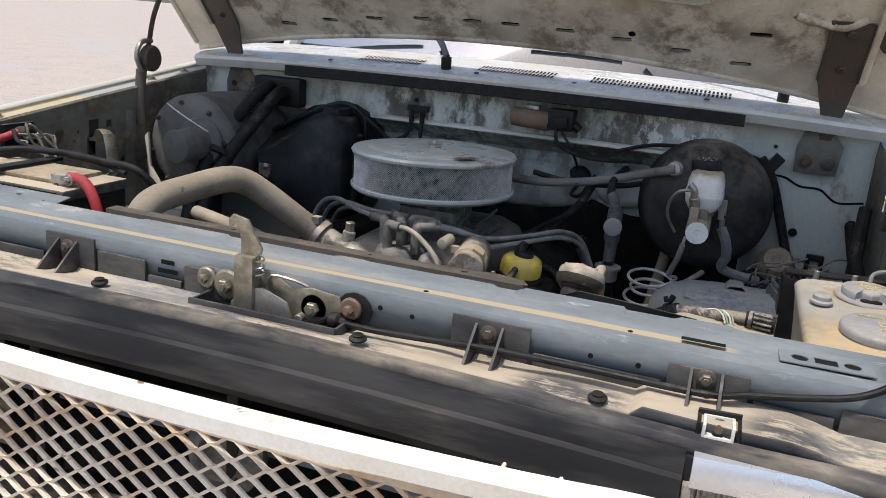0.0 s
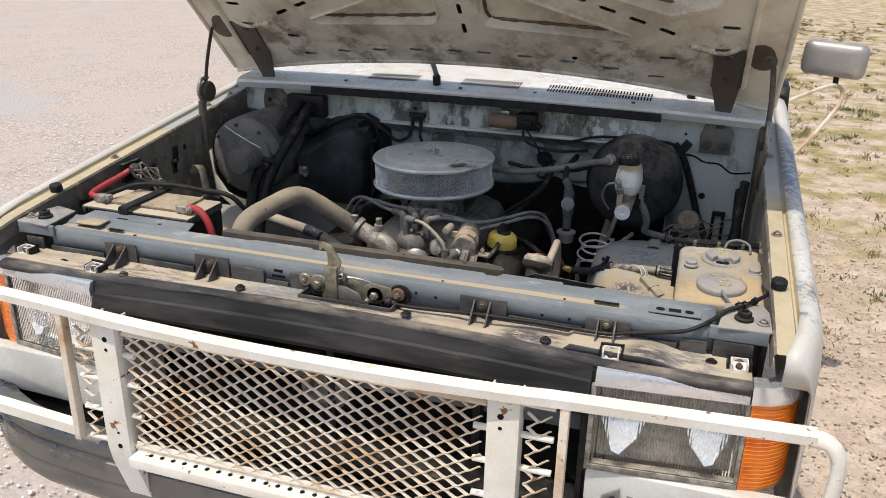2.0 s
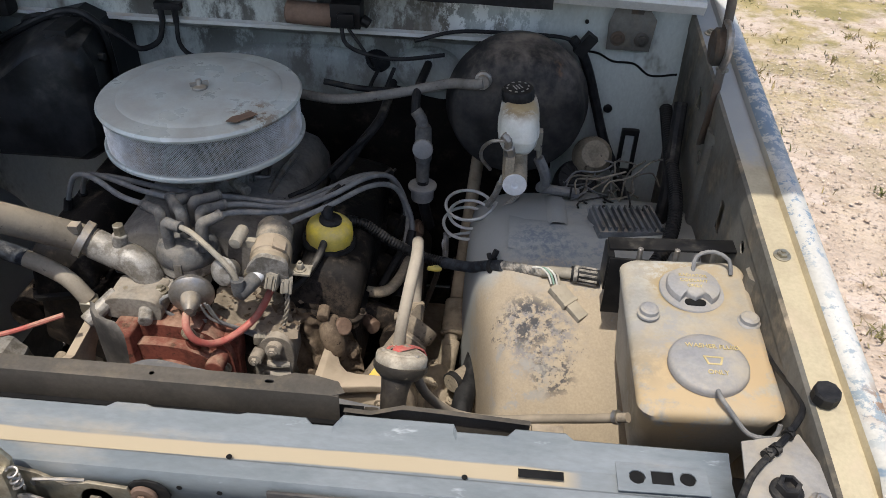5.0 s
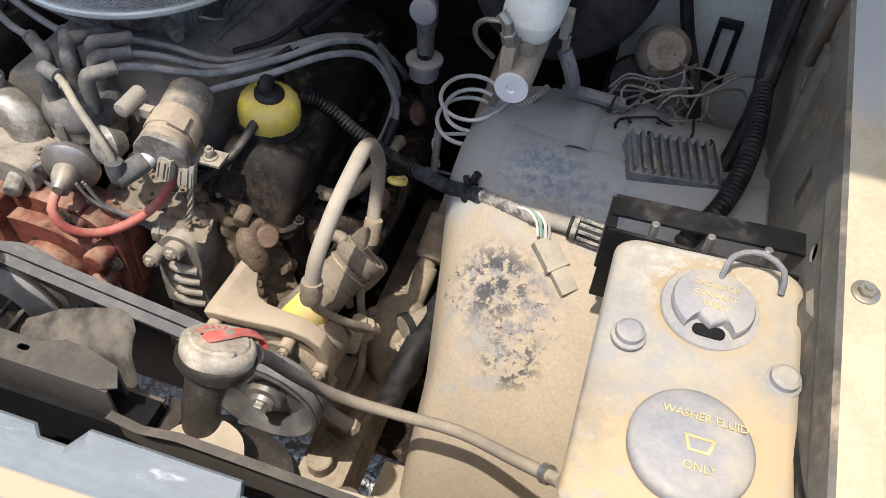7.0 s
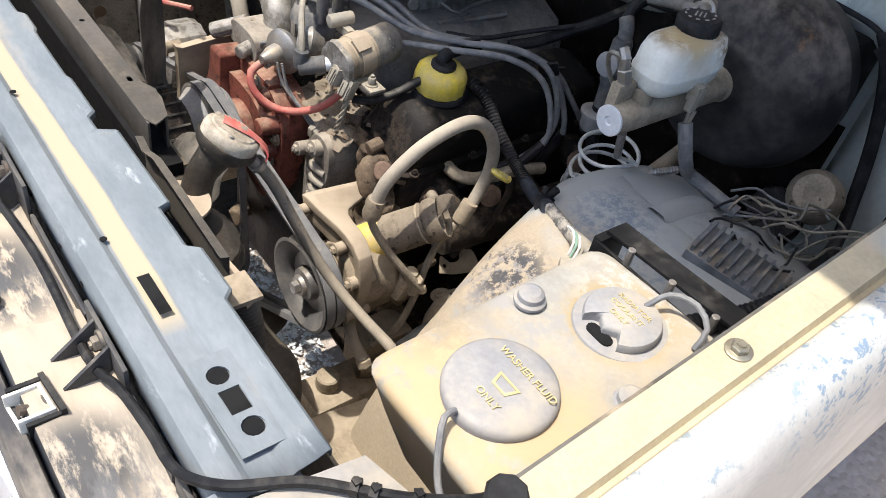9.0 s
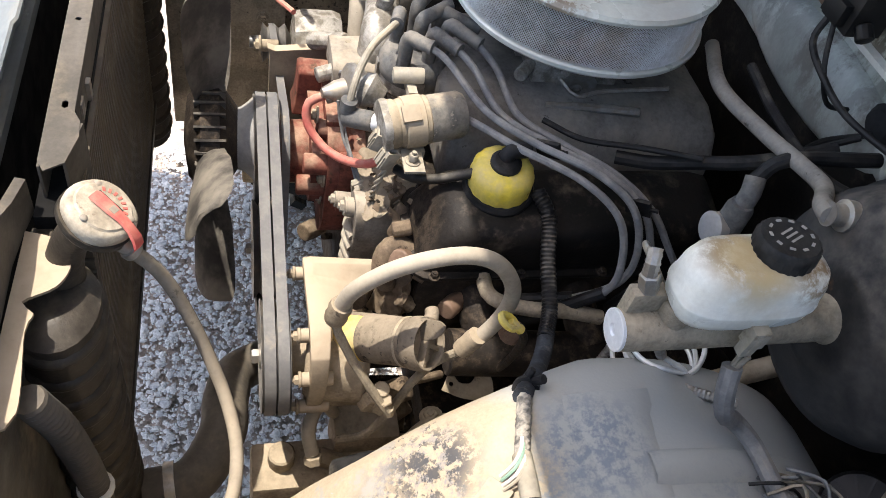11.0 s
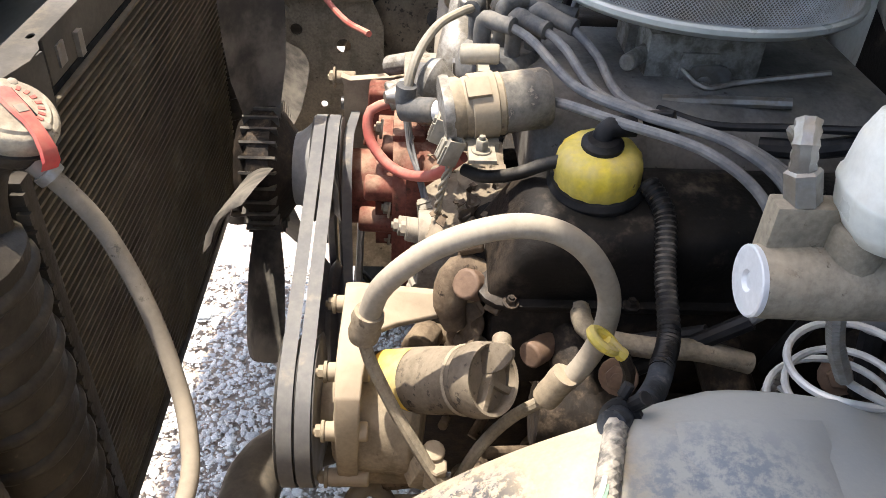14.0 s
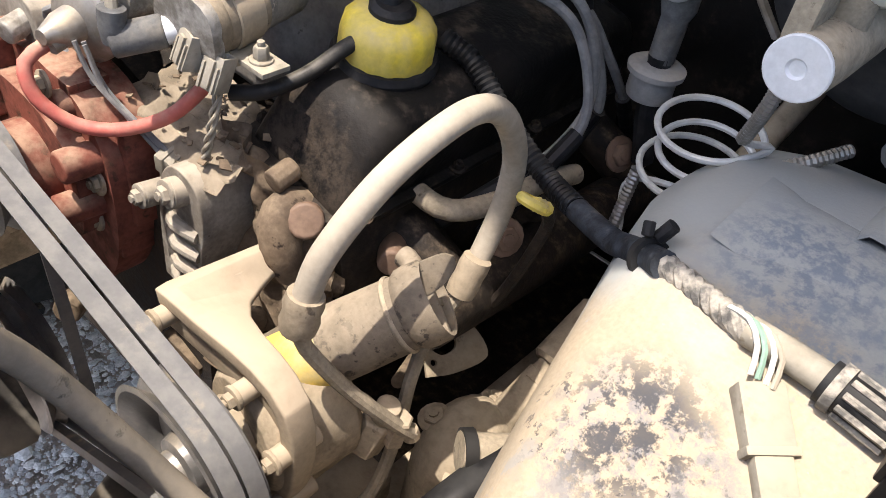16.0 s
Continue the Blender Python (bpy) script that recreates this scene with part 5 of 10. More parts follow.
for s in (1, -1):
    cp = G().sheet([(s * 0.702, 0.054), (s * 0.788, 0.060), (s * 0.797, 0.070), (s * 0.796, 0.118), (s * 0.779, 0.176), (s * 0.716, 0.160)], 0.004, XY(1.050))
    cpo = part("corner_plate", cp, M["plategrey"], sup, "pale grey corner plate", bevel=0.0015)
    part("corner_edge", G().box(min(s * 0.69, s * 0.786), max(s * 0.69, s * 0.786), 0.058, 0.066, 1.028, 1.052), M["bluegray"], cpo, bevel=0.002)
    bn = G().lathe([(0.016, 0), (0.016, 0.004), (0.0135, 0.006)], at((s * 0.745, 0.098, 1.055), (0, 0, 1)), 20).lathe([(0.0120, 0.006), (0.0120, 0.014), (0.0105, 0.0155), (0.007, 0.0155), (0.006, 0.010)], at((s * 0.745, 0.098, 1.055), (0, 0, 1)), 6)
    part("fender_adjuster", bn, M["rubber"], cpo, "large hexagon stop with a hollow centre", smooth=20)
    part("corner_bolt", G().bolt((s * 0.776, 0.09, 1.055), (0, 0, 1), 0.007), M["steel"], cpo)
    # rubber hood stop on the fender
    hs = G().lathe([(0.009, -0.012), (0.009, 0.0), (0.012, 0.001), (0.0140, 0.004), (0.0140, 0.016), (0.0120, 0.0185), (0.004, 0.0185)], at((s * 0.803, 0.202, zf(0.2) + 0.004), (0, -0.12, 1)), 18, wob=0.03, lobes=9)
    single("hood_stop", hs, M["rubber"], "black ribbed rubber hood stop on the fender flange", "hood stop", group="hood stops")

# plastic sight shield between support and grille
sh = thing("sight_shield", "black plastic cover panel smeared with tan dust", "cover panel", (0, 0.02, 0.98))
hump = lambda x: 0.014 * max(0, 1 - (x / 0.56) ** 2)
sy = [(-0.030, 0.976, 1), (-0.030, 0.988, 1), (-0.026, 0.993, 1), (-0.012, 0.995, 0.85), (-0.009, 0.9915, 0.85)]
sr = [(-0.009, 0.9915, 0.85), (-0.006, 0.9945, 0.8), (0.012, 0.9955, 0.55), (0.030, 0.993, 0.3), (0.050, 0.993, 0.1), (0.056, 0.998, 0)]
row = lambda x, pts: [(x, y + 0.02 * max(0, abs(x) - 0.6), z + hump(x) * w + (0.010 * min(1, max(0, (x - 0.452) / 0.012)) * min(1, max(0, (0.64 - x) / 0.03)) if y > -0.008 else 0) + 0.0015 * noise.noise(Vector((x * 9, y * 30, 1)))) for y, z, w in pts]
cols = sorted([-0.765 + 1.53 * k / 64 for k in range(65)] + [-0.066, 0.120, 0.452, 0.464])
shb = part("shield_panel", G().loft([row(x, sr) for x in cols if x <= -0.066], ring_closed=False).loft([row(x, sr[:3]) for x in cols if -0.066 <= x <= 0.120], ring_closed=False).loft([row(x, sr) for x in cols if x >= 0.120], ring_closed=False), M["shield"], sh, smooth=40)
shl = part("front_lip", G().loft([row(x, sy) for x in cols], ring_closed=False), M["tabs"], sh, "dark front lip of the cover", smooth=40)
for o_ in (shb, shl):
    smod = o_.modifiers.new("thick", "SOLIDIFY")
    smod.thickness, smod.offset = 0.002, 1
part("latch_well", G().box(-0.070, 0.124, 0.0105, 0.0145, 0.955, 1.010).box(-0.070, -0.066, 0.0145, 0.0565, 0.955, 1.008).box(0.120, 0.124, 0.0145, 0.050, 0.955, 1.008).box(-0.066, 0.120, 0.0145, 0.0565, 0.951, 0.955), M["tabs"], sh, "black sunken well below the latch", bevel=0.001)
wall = G()
segs = ((-0.765, -0.72, 1.022), (-0.70, -0.56, 1.008), (-0.555, -0.475, 1.037), (-0.47, -0.335, 1.010), (-0.33, -0.25, 1.040), (-0.245, -0.17, 1.026), (-0.165, -0.115, 1.008), (-0.11, -0.05, 1.030),
        (0.245, 0.335, 1.039), (0.34, 0.475, 1.012), (0.48, 0.56, 1.033), (0.565, 0.64, 1.010), (0.645, 0.69, 1.020), (0.70, 0.765, 1.026))
for x0, x1, zt in segs:
    wall.box(x0, x1, 0.0565, 0.0605, 0.994, zt)
pieces("upright_tab", wall, M["tabs"], sh, bevel=0.0015)
for x in (-0.515, -0.292, 0.289, 0.518):
    gus = G()
    for d in (-0.015, 0.015):
        gus.add([(x + d - 0.0015, 0.056, 1.034), (x + d + 0.0015, 0.056, 1.034), (x + d - 0.0015, 0.056, 0.992), (x + d + 0.0015, 0.056, 0.992), (x + d - 0.0015, 0.008, 0.9945), (x + d + 0.0015, 0.008, 0.9945)],
                [(0, 1, 5, 4), (0, 4, 2), (1, 3, 5), (2, 4, 5, 3), (0, 2, 3, 1)])
    pieces("gusset", gus, M["tabs"], shb, smooth=0)
    part("clip_bolt", G().bolt((x, 0.0555, 1.024), (0, -1, 0), 0.0065), M["hinge"], shb)
for x, y, z in ((-0.46, -0.008, 0.999), (-0.19, 0.0, 1.008), (0.16, -0.004, 1.011), (0.42, 0.0, 1.003), (0.62, 0.012, 0.994), (-0.63, 0.012, 0.994), (0.70, 0.040, 0.992)):
    part("push_clip", G().lathe([(0.010, 0), (0.010, 0.002), (0.006, 0.004), (0.006, 0.006)], at((x, y, z), (0, -0.1, 1)), 14), M["rubber"], shb)
edge_ = G()
for s in (1, -1):
    edge_.tube([(s * 0.565, 0.004, 0.996), (s * 0.63, 0.004, 0.995), (s * 0.73, 0.012, 0.992)], 0.007, 8, flat=0.6)
pieces("moulded_bead", edge_, M["shield"], shb)

# hood latch
la = thing("hood_latch", "zinc-plated hood latch with springs and bolts", "hood latch", (0.0, 0.05, 1.0))
part("back_plate", G().sheet([(-0.035, 0.985), (0.05, 0.985), (0.06, 1.0), (0.105, 1.003), (0.112, 1.015), (0.108, 1.032), (0.07, 1.036), (0.045, 1.03), (0.02, 1.045), (-0.012, 1.052), (-0.022, 1.03), (-0.035, 1.02)], 0.004, XZ(0.056)), M["zinc"], la, bevel=0.001)
part("upright", G().box(-0.022, 0.004, 0.032, 0.052, 0.998, 1.066), M["zinc"], la, bevel=0.003)
part("hook", G().sheet([(-0.018, 1.06), (0.006, 1.06), (0.010, 1.075), (-0.004, 1.098), (-0.010, 1.108), (-0.030, 1.112), (-0.036, 1.104), (-0.034, 1.094), (-0.027, 1.101), (-0.020, 1.095), (-0.018, 1.08)], 0.005, XZ(0.046)), M["zinc"], la, "curved striker hook", bevel=0.001)
part("front_plate", G().sheet([(-0.01, 0.988), (0.045, 0.986), (0.055, 1.0), (0.048, 1.018), (0.015, 1.03), (-0.012, 1.024)], 0.003, XZ(0.040)), M["steel"], la, bevel=0.001)
part("spring", G().tube([(0.012 + 0.0045 * math.cos(a * 0.9), 0.036 + 0.0045 * math.sin(a * 0.9), 1.040 + a * 0.0012) for a in range(26)], 0.0014, 5, step=0.003), M["steel"], la)
part("return_spring", G().tube([(0.016, 0.05, 1.03), (0.022, 0.045, 1.045), (0.05, 0.05, 1.042), (0.065, 0.055, 1.036)], 0.002, 6), M["steel"], la)
for x, z, r in ((-0.075, 1.022, 0.010), (-0.045, 1.018, 0.0145), (0.075, 1.012, 0.0145), (0.122, 1.020, 0.010)):
    part("mount_bolt", G().lathe([(r * 1.35, 0), (r * 1.35, 0.002), (r * 1.15, 0.004)], at((x, 0.056, z), (0, -1, 0)), 18).bolt((x, 0.052, z), (0, -1, 0), r * 0.62, 0.009, False), M["zinc"] if x < 0.1 else M["rustcan"], la)
part("side_plate", G().sheet(slot_pts(0.125, 1.018, 0.045, 0.042), 0.003, XZ(0.0605)), M["black"], la, bevel=0.001)
part("left_plate", G().sheet(slot_pts(-0.06, 1.02, 0.062, 0.030), 0.003, XZ(0.0605)), M["steel"], la, bevel=0.001)
pieces("lever", G().sheet(slot_pts(-0.012, 0.999, 0.04, 0.022), 0.003, XZ(0.044)).cyl((0.06, 0.054, 0.998), (0.06, 0.042, 0.998), 0.006), M["steel"], la, bevel=0.0008)

# hood release cable
rc = thing("release_cable", "black hood release cable clipped along the dusty panel", "cable", (0.3, 0.05, 1.0))
part("sleeve", G().tube([(0.115, 0.042, 1.006), (0.16, 0.040, 1.006), (0.235, 0.044, 1.008), (0.289, 0.038, 1.014), (0.40, 0.046, 1.012), (0.518, 0.044, 1.013), (0.56, 0.052, 1.018), (0.61, 0.055, 1.026), (0.655, 0.055, 1.038), (0.69, 0.072, 1.054), (0.715, 0.112, 1.060), (0.742, 0.143, 1.060), (0.764, 0.168, 1.061), (0.786, 0.200, 1.064), (0.79, 0.24, 1.055), (0.789, 0.32, 1.03), (0.78, 0.5, 1.0)], 0.0038, 10), M["rubber"], rc)
part("ferrule", G().lathe([(0.006, 0), (0.011, 0.003), (0.011, 0.012), (0.007, 0.016), (0.006, 0.028)], at((0.098, 0.048, 1.003), (1, 0, 0.05)), 12), M["black"], rc)
for p, q in (((0.736, 0.139, 1.060), (0.75, 0.6, 0.1)), ((0.746, 0.147, 1.060), (0.75, 0.6, 0.1)), ((0.764, 0.168, 1.061), (0.6, 0.8, 0.1))):
    part("cable_clip", G().lathe([(0.0040, -0.003), (0.0065, -0.003), (0.0065, 0.003), (0.0040, 0.003)], at(p, q), 10).box(p[0] - 0.0025, p[0] + 0.0025, p[1] - 0.0025, p[1] + 0.0025, p[2] - 0.009, p[2] + 0.008), M["black"], rc)

# grille opening
go = thing("grille_opening", "black plastic grille surround with the grille insert missing", "grille surround", (0, 0.0, 0.85))
tp = G().loft([[(x, -0.048, 0.918 + hump(x)), (x, -0.056, 0.930 + hump(x)), (x, -0.055, 0.937 + hump(x)), (x, -0.046, 0.960 + hump(x)), (x, -0.040, 0.963 + hump(x)), (x, -0.038, 0.970 + hump(x)), (x, -0.032, 0.984 + hump(x)), (x, 0.03, 0.982 + hump(x)), (x, 0.03, 0.962 + hump(x)), (x, -0.02, 0.926 + hump(x))] for x in [-0.51 + 1.02 * k / 30 for k in range(31)]])
part("top_bar", tp, M["topbar"], go, "dark dusty top bar")
part("bottom_bar", G().box(-0.51, 0.51, -0.050, 0.03, 0.66, 0.70), M["black"], go, bevel=0.004)
part("lower_shroud", G().loft([[(x, 0.10, 0.66), (x, 0.02, 0.655), (x, -0.06, 0.645), (x, -0.10, 0.64)] for x in [-0.80 + 1.60 * k / 20 for k in range(21)]], ring_closed=False), M["black"], go, "black plastic shroud above the bumper")
for s in (1, -1):
    part("side_bar", G().box(s * 0.508 - 0.010, s * 0.508 + 0.010, -0.034, 0.03, 0.69, 0.982), M["black"], go, bevel=0.003)
for x in (-0.30, 0.30, 0.0):
    part("strut", G().box(x - 0.008, x + 0.008, 0.0, 0.03, 0.69, 0.965), M["black"], go, bevel=0.002)
# made-up sheet that keeps the grille opening as dark as deep shade
part("grille_shade_sheet", G().box(-0.49, 0.49, 0.122, 0.126, 0.62, 0.985), M["dark"], go, "added dark sheet standing in for shade behind the grille opening")
part("cross_strut", G().box(-0.49, 0.49, 0.05, 0.075, 0.80, 0.835), M["bluegray"], go, bevel=0.004)
hrn = thing("horn", "round grey horn behind the grille mesh", "horn", (0.0, 0.05, 0.86))
part("bell", G().lathe([(0.02, 0), (0.05, 0.01), (0.055, 0.03), (0.03, 0.045), (0.028, 0.03)], at((-0.02, 0.045, 0.81), (0, -1, 0.1)), 24), M["greycan"], hrn)
part("bracket", G().box(-0.03, -0.01, 0.04, 0.08, 0.78, 0.835), M["steel"], hrn)

# headlights
for s in (1, -1):
    hl = thing("headlight", "rectangular headlight with fluted lens, chrome bezel and amber marker" if s > 0 else "dusty rectangular headlight with chrome bezel and amber marker", "headlight", (s * 0.64, 0.0, 0.79), "headlights")
    S = lambda a, b: (min(s * a, s * b), max(s * a, s * b))
    bx = S(0.517, 0.765)
    part("housing", G().box(*bx, -0.007, 0.05, 0.795, 0.955), M["alu"], hl, bevel=0.004)
    rf = G()
    for cx in (0.575, 0.705):
        q = 1 if cx > 0.64 else -1
        pet = [(-0.034 * q, 0.045), (0.028 * q, 0.050), (0.038 * q, 0.010), (0.020 * q, -0.046), (0.006 * q, -0.050), (-0.020 * q, -0.016)]
        rf.sheet(pet if q > 0 else pet[::-1], 0.002, axes((s * cx, -0.024, 0.872), (1, 0.10 * q, 0), (0, 0.42, 0.90)))
    pieces("reflector", rf, M["reflector"], hl, "bright reflector facets")
    part("reflector_plate", G().box(bx[0] + 0.004, bx[1] - 0.004, -0.010, -0.0075, 0.80, 0.95), M["alu"], hl)
    fl = G()
    n = 48
    fr, bk = [], []
    for k in range(n * 2 + 1):
        x = bx[0] + 0.003 + (bx[1] - bx[0] - 0.006) * k / (n * 2)
        fr.append((x, -0.040 - (0.0012 if k % 2 else 0)))
        bk.append((x, -0.036))
    loop = fr + bk[::-1]
    fl.loft([[(x, y, z) for x, y in loop] for z in (0.797, 0.957)])
    lens = part("lens", fl, M["lens"], hl, "clear fluted lens", smooth=0)
    lens.visible_shadow = False
    part("bezel", G().loft([[(x, -0.045, 0.957), (x, -0.047, 0.972), (x, -0.040, 0.986), (x, -0.005, 0.990), (x, 0.0, 0.975), (x, -0.02, 0.957)] for x in (bx[0], (bx[0] + bx[1]) / 2, bx[1])]), M["bezel"], hl, "bright upper bezel")
    part("frame", G().box(bx[0], bx[1], -0.043, -0.02, 0.786, 0.797).box(bx[0] - 0.006, bx[0] + 0.003, -0.043, -0.02, 0.786, 0.957).box(bx[1] - 0.003, bx[1] + 0.004, -0.043, -0.02, 0.786, 0.957), M["alu"], hl, bevel=0.0015)
    am, ac = [], []
    for z in (0.786, 0.80, 0.94, 0.957):
        am.append([(s * x, y, z) for x, y in ((0.770, -0.040), (0.80, -0.036), (0.828, -0.020), (0.845, 0.006), (0.852, 0.035), (0.84, 0.035), (0.83, 0.01), (0.81, -0.012), (0.770, -0.02))])
    amb = part("amber_lens", G().loft(am), M["amber"], hl, "amber turn signal lens", smooth=50)
    for k in range(20):
        z = 0.796 + 0.0079 * k
        part("lens_flute", G().tube([(s * xx, yy, z) for xx, yy in ((0.772, -0.0405), (0.80, -0.0365), (0.828, -0.0205), (0.845, 0.0055), (0.852, 0.034))], 0.0007, 6, step=0.01), M["amber"], amb)
    for z in (0.957, 0.968, 0.984, 0.988):
        k = 0 if z < 0.98 else 0.006
        ac.append([(s * x, y, z) for x, y in ((0.768, -0.045 + k), (0.80, -0.041 + k), (0.832 - k, -0.024 + k), (0.850 - k, 0.004), (0.858 - k, 0.04), (0.82, 0.04), (0.80, 0.0), (0.768, -0.005))])
    part("marker_bezel", G().loft(ac), M["bezel"], hl, smooth=50)
    for x, y in ((0.535, 0.0), (0.744, 0.012)):
        cl = G().box(s * x - 0.013, s * x + 0.013, y - 0.018, y - 0.015, 0.984, 0.998).box(s * x - 0.0145, s * x - 0.0115, y - 0.018, y + 0.008, 0.988, 1.009).box(s * x + 0.0115, s * x + 0.0145, y - 0.018, y + 0.008, 0.988, 1.009).box(s * x - 0.013, s * x + 0.013, y - 0.018, y + 0.008, 0.988, 0.992).box(s * x - 0.013, s * x + 0.013, y + 0.005, y + 0.008, 0.990, 1.009)
        part("clip_pocket", G().box(s * x - 0.020, s * x + 0.020, y + 0.009, y + 0.013, 0.986, 1.012).box(s * x - 0.020, s * x - 0.0165, y - 0.014, y + 0.010, 0.986, 1.008).box(s * x + 0.0165, s * x + 0.020, y - 0.014, y + 0.010, 0.986, 1.008), M["black"], hl, "black pocket round the clip")
        c = part("retainer_clip", cl, M["paper"], hl, "white plastic retainer clip", bevel=0.001)
        part("clip_cover", G().sheet(rect_pts(-0.0115, 0.0115, -0.009, 0.009), 0.002, axes((s * x, y - 0.006, 0.9975), (1, 0, 0), (0, 0.75, 0.66)), [ring_pts(0, 0, 0.0062, 12)]), M["paper"], c)
        part("clip_stud", G().lathe([(0.009, 0.0), (0.009, 0.004), (0.004, 0.006), (0.004, 0.020)], at((s * x, y + 0.006, 0.998), (0, -1, 0.3)), 10), M["hinge"], c)
    # the whole lamp sweeps back towards the fender
    for o_ in hl.children_recursive:
        for v_ in o_.data.vertices:
            v_.co.y += 0.10 * max(0.0, abs(v_.co.x) - 0.517)

# white panel below the lights with its raised badge
for s in (1, -1):
    out = [(s * 0.500, 0.668), (s * 0.80, 0.676), (s * 0.838, 0.69), (s * 0.858, 0.72), (s * 0.862, 0.786), (s * 0.500, 0.784)]
    out = out if s > 0 else out[::-1]
    pn = thing("valance_panel", "white painted panel below the headlight", "valance panel", (s * 0.68, -0.01, 0.67), "valance panels")
    part("panel", G().sheet(out, 0.03, XZ(-0.004)), M["white"], pn, bevel=0.008, segs=3)
    part("gap_shadow_strip", G().box(min(s * 0.50, s * 0.85), max(s * 0.50, s * 0.85), -0.02, 0.02, 0.62, 0.664), M["black"], pn)


def lettering(text, size, depth, m, material, name, parent=None, label=""):
    """Raised characters as one mesh."""
    cu = bpy.data.curves.new(name, "FONT")
    cu.body, cu.size, cu.extrude, cu.align_x, cu.align_y = text, size, depth, "CENTER", "CENTER"
    cu.resolution_u = 3
    ob = bpy.data.objects.new(name, cu)
    me = bpy.data.meshes.new_from_object(ob)
    bpy.data.objects.remove(ob)
    me.transform(m)
    me.materials.clear()
    me.materials.append(material)
    o = new(name, me)
    if parent is not None:
        o.parent = parent
        o.matrix_parent_inverse = (Matrix.Translation(parent.location) if parent.data is None else Matrix.Identity(4)).inverted()
    if label:
        o["label"] = label
    return o


badge = thing("badge", "grey raised 4x4 badge on the white panel", "badge", (0.60, -0.036, 0.72))
bmx = axes((0.612, -0.037, 0.732), (1, 0, 0), (0, 0, 1)) @ Matrix.Diagonal((1.6, 1, 1, 1))
for ch, dx in (("4", -0.0285), ("x", 0.0), ("4", 0.0285)):
    lettering(ch, 0.052, 0.004, bmx @ Matrix.Translation((dx, 0, 0)), M["badge"], "badge_character", badge)

# bumper
bp = thing("front_bumper", "dull weathered steel front bumper", "bumper", (0, -0.1, 0.5))
bprof = [(-0.080, 0.664), (-0.105, 0.668), (-0.122, 0.662), (-0.130, 0.648), (-0.131, 0.634), (-0.126, 0.629), (-0.126, 0.624), (-0.134, 0.619), (-0.135, 0.575), (-0.130, 0.570), (-0.130, 0.565), (-0.133, 0.559), (-0.128, 0.525), (-0.113, 0.50), (-0.09, 0.48), (-0.086, 0.486), (-0.108, 0.506), (-0.122, 0.55), (-0.126, 0.62), (-0.112, 0.655), (-0.080, 0.658)]
rings = []
for k in range(33):
    x = -0.86 + 1.72 * k / 32
    back = 0.10 * max(0, (abs(x) - 0.62) / 0.24) ** 2
    up = 0.03 * max(0, (abs(x) - 0.5) / 0.36)
    rings.append([(x, y + back, z + up) for y, z in bprof])
part("face_bar", G().loft(rings), M["bumper"], bp, smooth=45)
bb = G()
for x in (-0.60, -0.56, 0.56, 0.60, 0.78, -0.78):
    bb.lathe([(0.012, 0), (0.012, 0.003), (0.008, 0.006)], at((x, -0.131 + 0.10 * max(0, (abs(x) - 0.62) / 0.24) ** 2, 0.61 + 0.02 * (abs(x) > 0.7)), (0, -1, 0)), 14)
pieces("carriage_bolt", bb, M["bumper"], bp)
plt = thing("plate_board", "black front plate board with a red ring emblem", "plate board", (0.02, -0.15, 0.55))
part("board", G().sheet(slot_pts(0.05, 0.545, 0.31, 0.15)[:0] or rect_pts(-0.105, 0.205, 0.47, 0.61), 0.003, XZ(-0.138)), M["plate"], plt, bevel=0.001)
part("ring", G().lathe([(0.040, 0), (0.040, 0.001), (0.036, 0.001), (0.036, 0)], at((0.0, -0.1415, 0.56), (0, -1, 0)), 28, cap=False), M["redpaint"], plt)
part("emblem_bar", G().box(-0.014, -0.008, -0.1425, -0.1412, 0.54, 0.575).box(0.0, 0.006, -0.1425, -0.1412, 0.54, 0.575), M["paper"], plt)
part("plate_bolt", G().bolt((-0.075, -0.141, 0.595), (0, -1, 0), 0.007), M["steel"], plt)

# ---- grille guard ----
gd = thing("grille_guard", "white steel grille guard with rusty expanded-metal mesh", "grille guard", (0, -0.15, 0.40))
bow = lambda x: -0.165 - 0.022 * (1 - min(1, (x / 0.45) ** 2)) + (0.034 * max(0, (abs(x) - 0.42) / 0.46))
xs_ = [-0.85 + 1.70 * k / 48 for k in range(49)]
tops = [[(x, bow(x) - 0.011, 0.979), (x, bow(x) - 0.012, 0.995), (x, bow(x) - 0.006, 1.001), (x, bow(x) + 0.008, 1.001), (x, bow(x) + 0.012, 0.997), (x, bow(x) + 0.012, 0.979)] for x in xs_]
part("top_bar", G().loft(tops), M["guard"], gd, smooth=40)
